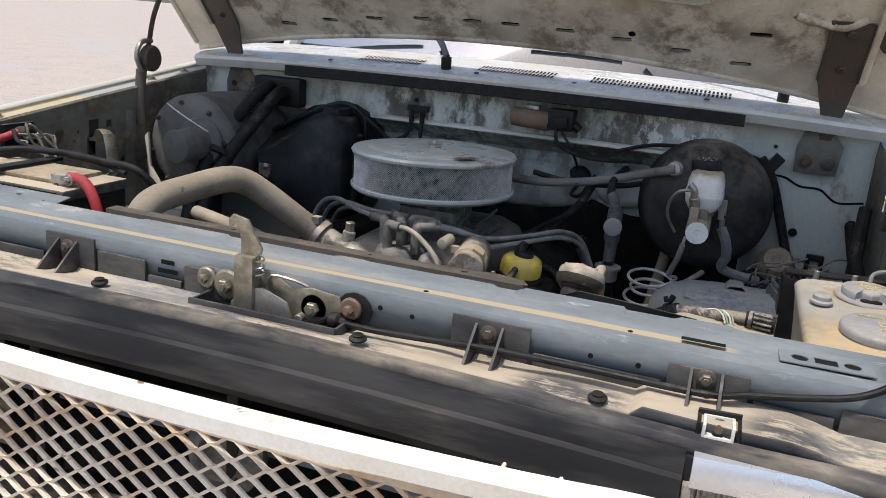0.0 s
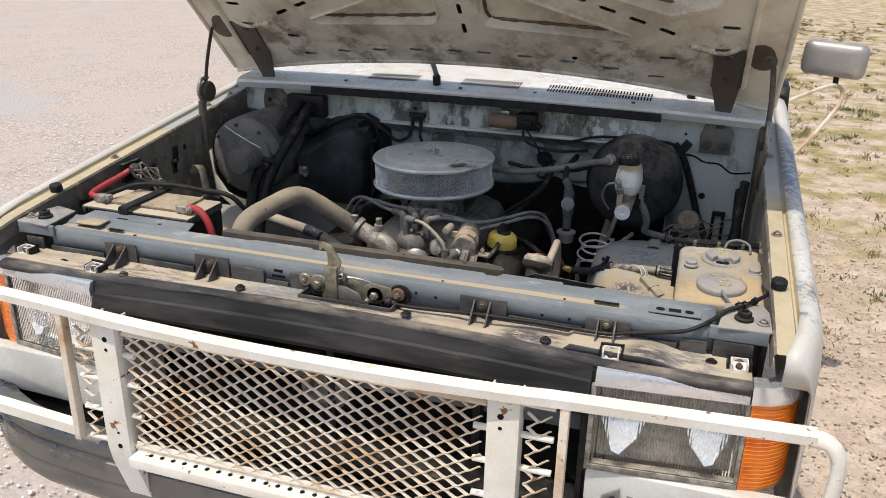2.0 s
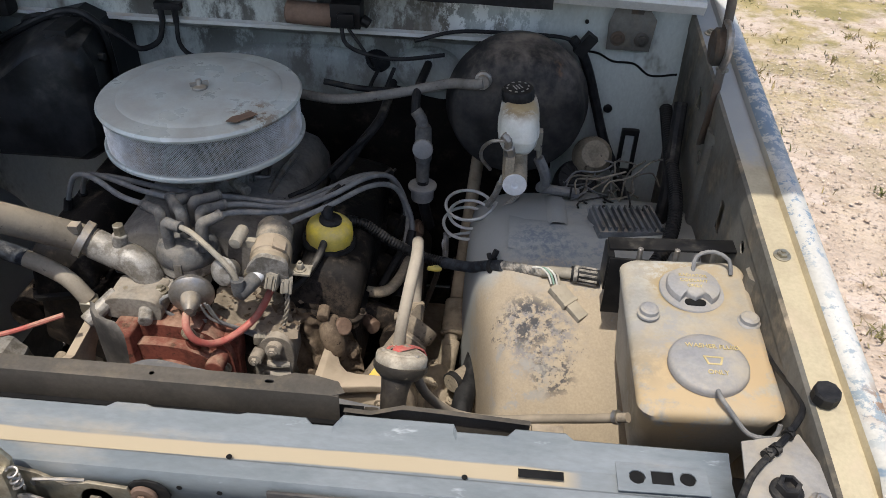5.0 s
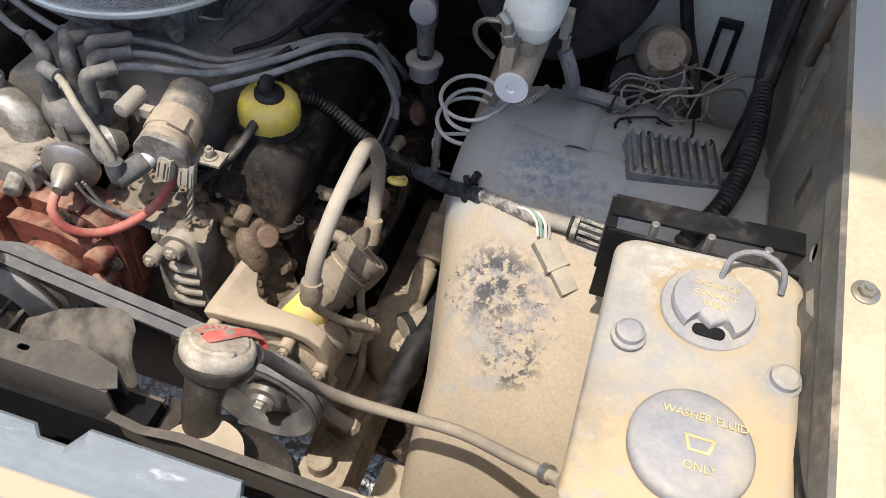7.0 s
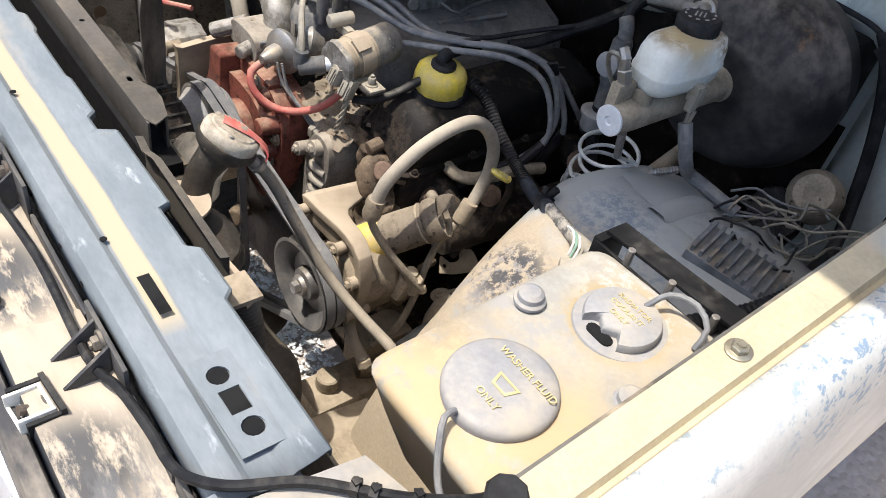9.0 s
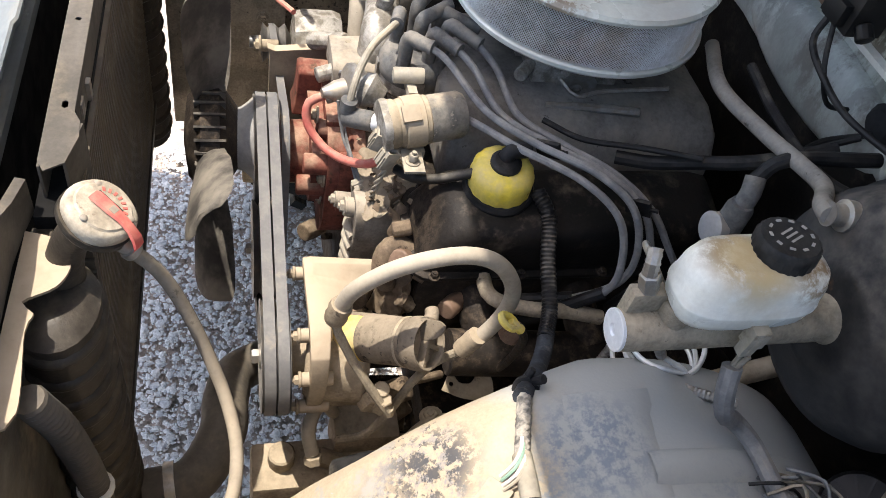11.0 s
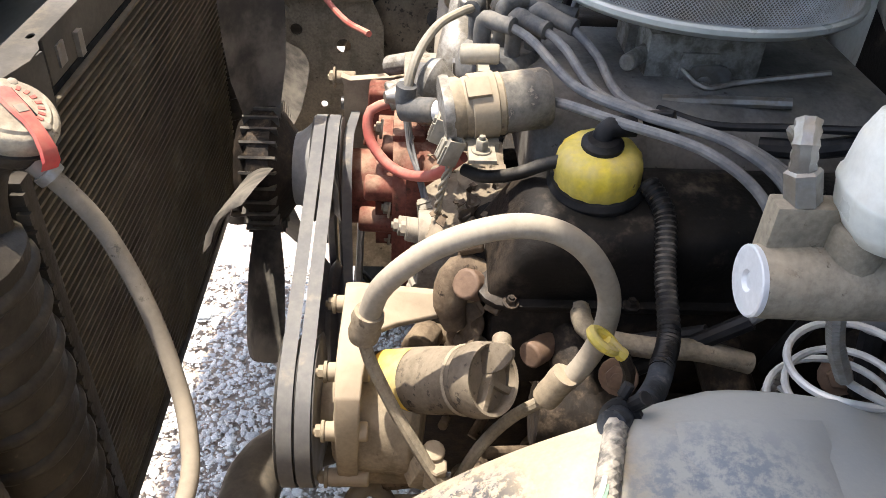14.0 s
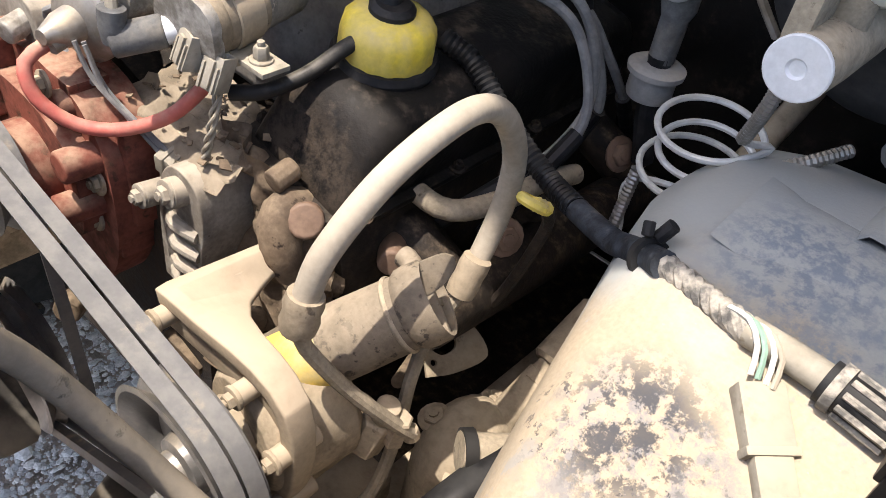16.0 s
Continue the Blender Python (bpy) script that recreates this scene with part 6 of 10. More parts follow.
for s in (1, -1):
    leg = G().tube([(s * 0.842, bow(0.85), 0.986), (s * 0.868, bow(0.87), 0.981), (s * 0.886, bow(0.88), 0.955), (s * 0.888, bow(0.88), 0.90), (s * 0.872, bow(0.88), 0.76), (s * 0.86, bow(0.88) + 0.01, 0.65), (s * 0.84, bow(0.88) + 0.03, 0.58)], 0.014, 10, flat=0.75)
    part("wing_leg", leg, M["guard"], gd, smooth=60)
    # channel post, bent under the bumper
    path = [(0.985, -0.168), (0.70, -0.168), (0.66, -0.162), (0.50, -0.115), (0.40, -0.085), (0.34, -0.02)]
    px = s * 0.388
    rr = []
    for i, (z, y) in enumerate(path):
        w = 0.027
        o = -s * 0.012 * max(0, (0.69 - z) / 0.3)
        rr.append([(px - w + o, y + 0.040, z), (px - w + o, y, z), (px + w + o, y, z), (px + w + o, y + 0.040, z), (px + w + o - 0.004, y + 0.040, z), (px + w + o - 0.004, y + 0.004, z), (px - w + o + 0.004, y + 0.004, z), (px - w + o + 0.004, y + 0.040, z)])
    po = part("channel_post", G().loft(rr), M["guard"], gd, bevel=0.002)
    ph = G()
    for z, w in ((0.942, 0.0055), (0.920, 0.0035), (0.735, 0.003), (0.704, 0.0055)):
        ph.lathe([(w, 0), (w, 0.0006)], at((px - s * 0.004, -0.1682, z), (0, -1, 0)), 10)
    pieces("drilled_hole", ph, M["dark"], po)
    part("outer_upright", G().box(s * 0.486 - 0.0075, s * 0.486 + 0.0075, -0.170, -0.150, 0.695, 0.979), M["mesh"], gd, bevel=0.003)
    for z in (0.70, 0.77, 0.84, 0.905, 0.965):
        pieces("tie_rod", G().cyl((s * 0.415, -0.150, z), (s * 0.47, -0.150, z), 0.006, 10).cyl((s * 0.335, -0.150, z), (s * 0.36, -0.150, z), 0.006, 10), M["guard"], gd)
    part("wing_bar", G().loft([[(s * x, bow(x) - 0.010, 0.706), (s * x, bow(x) - 0.010, 0.728), (s * x, bow(x) + 0.010, 0.732), (s * x, bow(x) + 0.010, 0.706)] for x in [0.48 + 0.40 * k / 10 for k in range(11)]]) if s < 0 else G().cyl((0.415, -0.15, 0.71), (0.47, -0.15, 0.71), 0.006), M["guard"], gd)
part("bottom_rail", G().box(-0.357, 0.357, -0.182, -0.150, 0.668, 0.690).box(-0.357, 0.357, -0.154, -0.150, 0.685, 0.712), M["guard"], gd, bevel=0.002)
rh = G()
for k in range(26):
    rh.lathe([(0.005, 0), (0.005, 0.0005)], at((-0.32 + k * 0.0256, -0.160, 0.6903), (0, 0, 1)), 8)
pieces("rail_hole", rh, M["dark"], gd)
pieces("mesh_rod", G().cyl((-0.357, -0.150, 0.952), (0.357, -0.150, 0.952), 0.006).cyl((-0.357, -0.150, 0.700), (0.357, -0.150, 0.700), 0.006), M["mesh"], gd)


def expanded(x0, x1, z0, z1, y, nx, nz, strand=0.0034, th=0.0030):
    """Expanded metal: diamonds of slanted flat strands."""
    g = G()
    dx, dz = (x1 - x0) / nx, (z1 - z0) / nz

    def strand_(a, b, lift):
        d = (b - a).normalized()
        nrm = Vector((-d.z, 0, d.x)) * strand * 0.5
        t = Vector((0, th * 0.5, 0.0))
        off = Vector((0, lift, 0))
        q = [a - nrm - t, a + nrm - t, a + nrm + t, a - nrm + t]
        w = [b - nrm - t, b + nrm - t, b + nrm + t, b - nrm + t]
        for e_ in (q[1], q[2], w[1], w[2]):
            e_.y -= 0.0022
        g.add([p + off for p in q + w], [(0, 1, 5, 4), (1, 2, 6, 5), (2, 3, 7, 6), (3, 0, 4, 7), (0, 3, 2, 1), (4, 5, 6, 7)])

    kn = 0.16 * dx
    for j in range(nz * 2):
        for i in range(nx + 1):
            zc = z0 + dz * j / 2
            xc = x0 + dx * (i + (0.5 if j % 2 else 0))
            if xc > x1 - dx * 0.2 or xc < x0 + dx * 0.05 and j % 2:
                continue
            for sx in (1, -1):
                xb = xc + sx * dx / 2
                if xb < x0 - 1e-4 or xb > x1 + 1e-4:
                    continue
                a, m1 = Vector((xc, y, zc)), Vector((xc + sx * kn * 0.5, y, zc + dz * 0.04))
                m2, b = Vector((xb - sx * kn * 0.5, y, zc + dz * 0.46)), Vector((xb, y, zc + dz / 2))
                strand_(a, m1, 0); strand_(m1, m2, 0); strand_(m2, b, 0)
    return g


part("expanded_mesh", expanded(-0.350, 0.350, 0.700, 0.952, -0.152, 17, 10), M["mesh"], gd, "rusty white expanded metal mesh", smooth=0)
for s in (1, -1):
    part("expanded_mesh", expanded(min(s * 0.425, s * 0.465), max(s * 0.425, s * 0.465), 0.70, 0.95, -0.152, 1, 9), M["mesh"], gd, smooth=0)


# ---- radiator and cooling ----
rad = thing("radiator", "dusty black crossflow radiator with crimped side tank", "radiator", (0, 0.21, 0.48))
# core coloured near black, so the grille gap's shade is painted on it
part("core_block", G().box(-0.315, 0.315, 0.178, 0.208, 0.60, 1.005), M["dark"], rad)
fins = G()
z = 0.603
while z < 1.0:
    fins.box(-0.313, 0.313, 0.208, 0.2135, z, z + 0.0026)
    z += 0.0082
pieces("fin", fins, M["core"], rad, smooth=0)
for s, x in ((1, 0.376), (-1, -0.376)):
    rings = []
    nz = 90
    for k in range(nz + 1):
        zz = 0.49 + 0.482 * k / nz
        r = 1.0
        sh_ = min(1, (0.972 - zz) / 0.02 + 0.55)
        rings.append([(x + 0.050 * r * sh_ * math.cos(a), 0.196 + 0.036 * r * sh_ * math.sin(a), zz) for a in [2 * math.pi * q / 20 for q in range(20)]])
    st = part("side_tank", G().loft(rings), M["rad"], rad, smooth=45)
    for k in range(13):
        zz = 0.512 + 0.036 * k
        part("tank_rib", G().loft([[(x + (0.0495 + e) * math.cos(a), 0.196 + (0.0355 + e) * math.sin(a), zz + d) for a in [2 * math.pi * q / 28 for q in range(28)]] for d, e in ((-0.007, 0.0), (-0.0035, 0.0036), (0.0, 0.0048), (0.0035, 0.0036), (0.007, 0.0))]), M["rad"], st, smooth=60)
part("tank_crimp", G().box(0.313, 0.330, 0.174, 0.222, 0.50, 0.99), M["rad"], rad, bevel=0.002)
for k in range(30):
    part("crimp_tab", G().box(0.329, 0.334, 0.2145, 0.2235, 0.51 + 0.016 * k, 0.519 + 0.016 * k), M["rad"], rad)
part("bottom_rail", G().box(-0.33, 0.33, 0.176, 0.216, 0.585, 0.601), M["rad"], rad, bevel=0.002)
tr = G().sheet([(-0.345, 0.184), (0.285, 0.184), (0.298, 0.190), (0.288, 0.206), (0.255, 0.214), (0.235, 0.213), (0.222, 0.207), (-0.345, 0.207)], 0.002, XY(1.042), [slot_pts(0.212, 0.198, 0.010, 0.005), ring_pts(0.08, 0.196, 0.003, 8), ring_pts(-0.13, 0.195, 0.003, 8)])
tr.box(-0.345, 0.215, 0.2040, 0.2068, 0.992, 1.043).box(-0.345, 0.292, 0.184, 0.1865, 1.005, 1.043)
tr.loft([[(0.236, 0.2125, 1.043), (0.287, 0.2035, 1.043), (0.287, 0.2065, 1.043), (0.236, 0.2155, 1.043)], [(0.236, 0.2125, 0.985), (0.287, 0.2035, 0.955), (0.287, 0.2065, 0.955), (0.236, 0.2155, 0.985)]])
part("top_rail", tr, M["rail"], rad, "dust-grey steel top rail", bevel=0.0008)
pieces("rail_clip", G().box(0.183, 0.197, 0.2068, 0.2085, 1.012, 1.030).box(0.150, 0.160, 0.2068, 0.211, 1.005, 1.026), M["steel"], rad)
nk = G().tube([(0.352, 0.198, 0.955), (0.350, 0.203, 0.985), (0.348, 0.212, 1.012), (0.350, 0.226, 1.032), (0.3525, 0.236, 1.046)], lambda t: 0.021 - 0.006 * math.sin(t * 3.1), 22).lathe([(0.027, -0.016), (0.031, -0.010), (0.031, -0.004)], at((0.3540, 0.240, 1.052), (0.08, 0.50, 0.86)), 26)
part("filler_neck", nk, M["rad"], rad)
part("overflow_nipple", G().cyl((0.360, 0.232, 1.030), (0.368, 0.258, 1.028), 0.006), M["rad"], rad)
br = G().loft([[(0.300, 0.176, z0), (0.330, 0.171, z0 + d * 0.2), (0.365, 0.168, z0 + d), (0.41, 0.168, z0 + d * 0.9), (0.50, 0.168, z0 + d * 0.6)] for z0, d in ((0.997, 0.002), (1.020, 0.014), (1.036, 0.020))], ring_closed=False)
br.loft([[(0.300, 0.176, 1.036), (0.330, 0.171, 1.040), (0.365, 0.168, 1.056), (0.41, 0.168, 1.054), (0.50, 0.168, 1.048)], [(0.300, 0.168, 1.038), (0.330, 0.163, 1.042), (0.365, 0.160, 1.058), (0.41, 0.160, 1.056), (0.50, 0.160, 1.050)]], ring_closed=False)
part("mount_bracket", br, M["rail"], rad, "dusty grey upright mounting bracket")
part("bracket_ledge", G().sheet(soft_pts([(0.325, 0.172), (0.335, 0.198), (0.360, 0.212), (0.385, 0.204), (0.400, 0.180), (0.412, 0.190), (0.43, 0.186), (0.50, 0.190), (0.50, 0.170)], 0.006), 0.003, XY(0.996)), M["bracket"], rad, "tan dust-covered ledge of the bracket")
capm = at((0.3540, 0.240, 1.052), (0.08, 0.50, 0.86))
LEV = math.atan2(*reversed((capm.to_3x3().inverted() @ Vector((0.5, 0.87, 0))).to_2d())) - math.pi / 2
cp = part("radiator_cap", G().lathe([(0.026, -0.007), (0.0288, -0.004), (0.0292, 0.003), (0.0284, 0.0065), (0.0262, 0.0085), (0.0235, 0.0088), (0.022, 0.0105), (0.010, 0.0112), (0.002, 0.0112)], capm, 64, wob=0.022, lobes=4), M["capdust"], rad, "dusty steel radiator cap with stamped writing", smooth=40)
lvm = capm @ Matrix.Rotation(LEV, 4, "Z")
lev = G().loft([[lvm @ Vector((sx * w, yy, zz + dz)) for sx, dz in ((-1, 0), (-0.8, 0.0022), (0.8, 0.0022), (1, 0))] for yy, zz, w in ((-0.013, 0.0112, 0.005), (-0.010, 0.0125, 0.0065), (0.006, 0.0128, 0.0062), (0.016, 0.0125, 0.0048), (0.026, 0.0105, 0.0050), (0.035, 0.0065, 0.0062), (0.040, 0.0015, 0.0064), (0.0405, -0.004, 0.0060))])
part("lever", lev, M["redpaint"], cp, "red safety lever bent over the rim", smooth=40)
part("lever_window", G().box(-0.0036, 0.0036, 0.004, 0.010, 0.0148, 0.0153, lvm), M["castgrey"], cp, smooth=0)
part("pivot_slot", G().box(-0.0085, -0.0062, -0.012, 0.012, 0.0108, 0.0116, lvm), M["dark"], cp, smooth=0)
for k in range(3):
    part("rivet", G().lathe([(0.0032, 0.009), (0.0030, 0.0108), (0.0015, 0.0116)], capm @ pose(0.0222 * math.cos(2.1 * k + 0.5), 0.0222 * math.sin(2.1 * k + 0.5), 0), 12), M["castgrey"], cp)
part("neck_collar", G().lathe([(0.0225, -0.020), (0.0262, -0.014), (0.0262, -0.005)], capm, 30), M["rad"], rad)
lt = G()
for k in range(7):
    a = LEV + radians(120 + k * 17)
    lt.box(-0.0011, 0.0011, -0.0020, 0.0020, 0.0104, 0.0114, capm @ pose(0.0165 * math.cos(a), 0.0165 * math.sin(a), 0, 0, 0, math.degrees(a) - 90))
part("stamped_mark", lt, M["redpaint"], cp, smooth=0)
oh = thing("overflow_hose", "tan dusty overflow hose from radiator to coolant tank", "hose", (0.5, 0.3, 0.9))
part("hose_run", G().tube([(0.368, 0.254, 1.030), (0.367, 0.270, 1.010), (0.367, 0.286, 0.980), (0.376, 0.304, 0.935), (0.396, 0.321, 0.892), (0.425, 0.335, 0.862), (0.470, 0.343, 0.850), (0.53, 0.335, 0.868), (0.59, 0.300, 0.915), (0.630, 0.275, 0.950)], 0.0063, 12), M["radhose"], oh)
for p, q in (((0.3675, 0.262, 1.022), (0, 0.6, -0.8)), ((0.618, 0.283, 0.940), (0.75, -0.45, 0.6))):
    part("hose_clip", G().lathe([(0.0075, -0.003), (0.0092, -0.003), (0.0092, 0.003), (0.0075, 0.003)], at(p, q), 14), M["steel"], oh)

uh = thing("radiator_hose", "thick tan-dusted upper radiator hose with steel clamps", "hose", (-0.3, 0.4, 0.95))
part("hose_run", G().tube([(-0.345, 0.235, 0.940), (-0.344, 0.244, 0.985), (-0.342, 0.260, 1.022), (-0.338, 0.292, 1.040), (-0.325, 0.360, 1.049), (-0.306, 0.428, 1.056), (-0.288, 0.464, 1.048), (-0.262, 0.493, 1.023), (-0.215, 0.532, 0.976), (-0.185, 0.550, 0.952), (-0.168, 0.552, 0.944)], 0.0232, 20), M["radhose"], uh)
part("hose_clamp", G().lathe([(0.0285, -0.006), (0.030, -0.006), (0.030, 0.006), (0.0285, 0.006)], at((-0.182, 0.551, 0.950), (0.6, 0.02, -0.35)), 24).box(-0.19, -0.175, 0.53, 0.545, 0.975, 0.988), M["steel"], uh)
lh = thing("lower_radiator_hose", "dusty black lower radiator hose", "hose", (0.3, 0.3, 0.55))
part("hose_run", G().tube([(0.385, 0.235, 0.585), (0.375, 0.29, 0.59), (0.32, 0.325, 0.60), (0.26, 0.33, 0.585), (0.20, 0.345, 0.55), (0.16, 0.40, 0.53)], 0.030, 18), M["rail"], lh)
part("hose_clamp", G().lathe([(0.031, -0.006), (0.033, -0.006), (0.033, 0.006), (0.031, 0.006)], at((0.382, 0.265, 0.588), (-0.1, 1, 0.05)), 22), M["steel"], lh)

# ---- engine ----
eng = thing("engine", "oily dust-caked V6 engine with black valve covers", "engine", (-0.03, 0.7, 0.40))
blk = G().box(-0.17, 0.13, 0.50, 1.02, 0.42, 0.78)
blk.loft([[(0.05, y, 0.62), (0.25, y, 0.72), (0.236, y, 0.812), (0.125, y, 0.836), (-0.02, y, 0.80)] for y in (0.56, 0.98)])
blk.loft([[(-0.11, y, 0.62), (-0.31, y, 0.72), (-0.296, y, 0.812), (-0.185, y, 0.836), (-0.04, y, 0.80)][::-1] for y in (0.56, 0.98)])
part("block", blk, M["iron"], eng, bevel=0.012)
for s in (1, -1):
    cx = -0.03 + s * 0.215
    mm = axes((cx, 0.556, 0.834), (math.cos(radians(12)), 0, -s * math.sin(radians(12))), (0, 1, 0))   # local z: outwards and up
    sgn = 1 if mm.to_3x3().col[2].z > 0 else -1
    prof_ = ((-1.0, 0.0), (-0.985, 0.30), (-0.95, 0.62), (-0.88, 0.82), (-0.76, 0.945), (-0.58, 0.99), (0.0, 1.0), (0.58, 0.99), (0.76, 0.945), (0.88, 0.82), (0.95, 0.62), (0.985, 0.30), (1.0, 0.0))
    rings = [[mm @ Vector((0.058 * k * x, v, 0.075 * q * h * sgn)) for x, h in prof_] for v, k, q in ((0.0, 0.86, 0.02), (0.002, 0.91, 0.10), (0.010, 0.96, 0.34), (0.020, 0.985, 0.64), (0.029, 0.995, 0.84), (0.040, 1.0, 0.955), (0.056, 1.0, 1.0), (0.2, 1.0, 1.0), (0.36, 1.0, 1.0), (0.385, 0.98, 0.9), (0.40, 0.92, 0.4))]
    vc = part("valve_cover", G().loft(rings), M["valve"], eng, "matt black valve cover with oily dust", smooth=60)
    fl = G().sheet(round_rect(0, 0.20, 0.134, 0.424, 0.03), 0.008 * sgn, mm @ Matrix.Translation((0, 0, -0.008 * sgn)))
    part("gasket_flange", fl, M["valve"], vc, bevel=0.003)
    bo = G()
    for v in (0.02, 0.13, 0.24, 0.36):
        for x in (-0.0625, 0.0625):
            bo.bolt(mm @ Vector((x, v, 0.0)), mm.to_3x3().col[2] * sgn, 0.005)
    pieces("cover_bolt", bo, M["iron"], vc)
    ex = G()
    xo = -0.03 + s * 0.33
    ex.tube([(xo, 0.60, 0.735), (xo + s * 0.005, 0.75, 0.725), (xo, 0.95, 0.70), (xo - s * 0.01, 1.06, 0.60)], 0.030, 14)
    for y in (0.64, 0.78, 0.92):
        ex.tube([(xo - s * 0.09, y, 0.775), (xo - s * 0.05, y, 0.765), (xo, y + 0.01, 0.735)], 0.024, 12)
        ex.box(xo - s * 0.09 - 0.012, xo - s * 0.09 + 0.012, y - 0.035, y + 0.035, 0.745, 0.80)
    pieces("exhaust_manifold", ex, M["iron"], eng, "rust-brown exhaust manifold", gap=-1)
it = G()
it.loft([[(-0.15 * k - 0.03, y, z) for k, z in ((1, 0.84), (0.98, 0.89), (0.85, 0.925), (0.55, 0.942), (-0.55, 0.942), (-0.85, 0.925), (-0.98, 0.89), (-1, 0.84))] for y in (0.60, 0.64, 0.92, 0.98)])
it.box(-0.11, 0.01, 0.72, 0.87, 0.91, 0.94)
part("intake_manifold", it, M["castdark"], eng, "dull dark grey cast intake manifold", bevel=0.012, smooth=60, segs=3)
carb = G().box(-0.095, 0.02, 0.725, 0.845, 0.935, 0.988).cyl((-0.034, 0.786, 0.98), (-0.034, 0.786, 1.008), 0.05, 20)
carb.box(0.0, 0.025, 0.76, 0.80, 0.94, 0.97).box(-0.08, -0.03, 0.715, 0.737, 0.945, 0.975).cyl((0.0, 0.73, 0.962), (0.035, 0.70, 0.962), 0.009).cyl((-0.13, 0.74, 0.955), (-0.10, 0.76, 0.955), 0.008)
for k in range(5):
    carb.bolt((-0.09 + 0.02 * k, 0.733, 0.978), (0, -1, 0), 0.004)
cb = part("carburetor", carb, M["alu"], eng, "grimy carburetor", bevel=0.003)
lk = G().tube([(0.03, 0.76, 0.955), (0.05, 0.78, 0.945), (0.045, 0.82, 0.95), (0.06, 0.90, 0.97)], 0.003, 6).tube([(0.06, 0.735, 0.935), (0.065, 0.80, 0.938), (0.08, 0.86, 0.945)], 0.006, 8)
lk.sheet(slot_pts(0.79, 0.945, 0.05, 0.03), 0.003, YZ(0.027)).bolt((0.032, 0.785, 0.94), (1, 0, 0), 0.006)
pieces("throttle_linkage", lk, M["steel"], cb)
hrnd = random.Random(29)
lump = [[hrnd.uniform(-1, 1) for _ in range(16)] for _ in range(16)]
def bump_at(u, v):
    i, j = min(int(u * 15), 14), min(int(v * 15), 14)
    a, b = u * 15 - i, v * 15 - j
    return (lump[i][j] * (1 - a) + lump[i + 1][j] * a) * (1 - b) + (lump[i][j + 1] * (1 - a) + lump[i + 1][j + 1] * a) * b
# front casting: water pump and timing cover
red = G()
red.sheet(soft_pts([(-0.115, 0.80), (-0.10, 0.842), (-0.06, 0.862), (0.0, 0.858), (0.032, 0.846), (0.058, 0.81), (0.060, 0.74), (0.042, 0.68), (0.0, 0.64), (-0.07, 0.66), (-0.11, 0.72)]), 0.05, XZ(0.515))
wp = part("water_pump", red, M["rustred"], eng, "rusty red-painted water pump casting", bevel=0.005, smooth=60, segs=3)
part("pump_face", G().sheet(soft_pts([(-0.105, 0.745), (-0.108, 0.800), (-0.090, 0.832), (-0.045, 0.838), (0.005, 0.830), (0.036, 0.808), (0.040, 0.765), (0.028, 0.722), (-0.035, 0.705), (-0.085, 0.712)], 0.006), 0.024, XZ(0.470)), M["rustred"], wp, bevel=0.005, smooth=60, segs=3)
part("pump_tower", G().loft([[(-0.118 + e, 0.432 + e, z), (-0.080 - e, 0.432 + e, z), (-0.074 - e, 0.498 - e, z), (-0.112 + e, 0.498 - e, z)] for z, e in ((0.795, -0.006), (0.812, -0.002), (0.830, 0.0), (0.862, 0.001), (0.866, 0.004))]), M["rustred"], wp, "square rusty outlet tower", bevel=0.004, smooth=50, segs=3)
red = G().cyl((-0.03, 0.47, 0.765), (-0.03, 0.405, 0.765), 0.045, 20)
red.cyl((0.042, 0.50, 0.806), (0.040, 0.434, 0.808), 0.0145, 18).cyl((0.034, 0.50, 0.758), (0.032, 0.427, 0.760), 0.0145, 18).cyl((0.010, 0.48, 0.838), (0.008, 0.452, 0.842), 0.014, 16)
red.box(0.020, 0.056, 0.468, 0.50, 0.700, 0.742).box(0.044, 0.066, 0.480, 0.515, 0.738, 0.835).box(-0.020, 0.018, 0.464, 0.50, 0.845, 0.862)
pieces("pump_boss", red, M["rustred"], wp, gap=-1, smooth=50, bevel=0.003)
wb = G()
for x, y, z in ((0.004, 0.452, 0.862), (0.046, 0.462, 0.785), (0.030, 0.462, 0.735), (-0.06, 0.456, 0.73)):
    wb.bolt((x, y, z), (0, -1, 0.1), 0.0075)
pieces("pump_bolt", wb, M["castdust"], wp)
part("dirt_shelf", G().loft([[(0.010 + 0.145 * u, 0.500 + 0.085 * v, 0.838 + 0.016 * v - 0.012 * u + 0.005 * bump_at(u, v) - 0.05 * max(0, 0.15 - v)) for u in [k / 30 for k in range(31)]] for v in [k / 20 for k in range(21)]], ring_closed=False), M["psbody"], eng, "ledge heaped with dry dirt", smooth=70)
drn = random.Random(77)
chips = G()
for k in range(46):
    u, v = drn.random(), drn.random()
    w = drn.uniform(0.002, 0.0065)
    chips.sheet([(-w, -w * 0.5), (w * 0.7, -w * 0.7), (w, w * 0.3), (-w * 0.3, w * 0.8)], 0.0012, pose(0.010 + 0.145 * u, 0.505 + 0.078 * v, 0.847 + 0.014 * v - 0.011 * u + 0.006 * drn.random(), drn.uniform(-22, 22), drn.uniform(-22, 22), drn.uniform(0, 360)))
pieces("dirt_flake", chips, M["headdust"], eng, gap=-1, smooth=0)
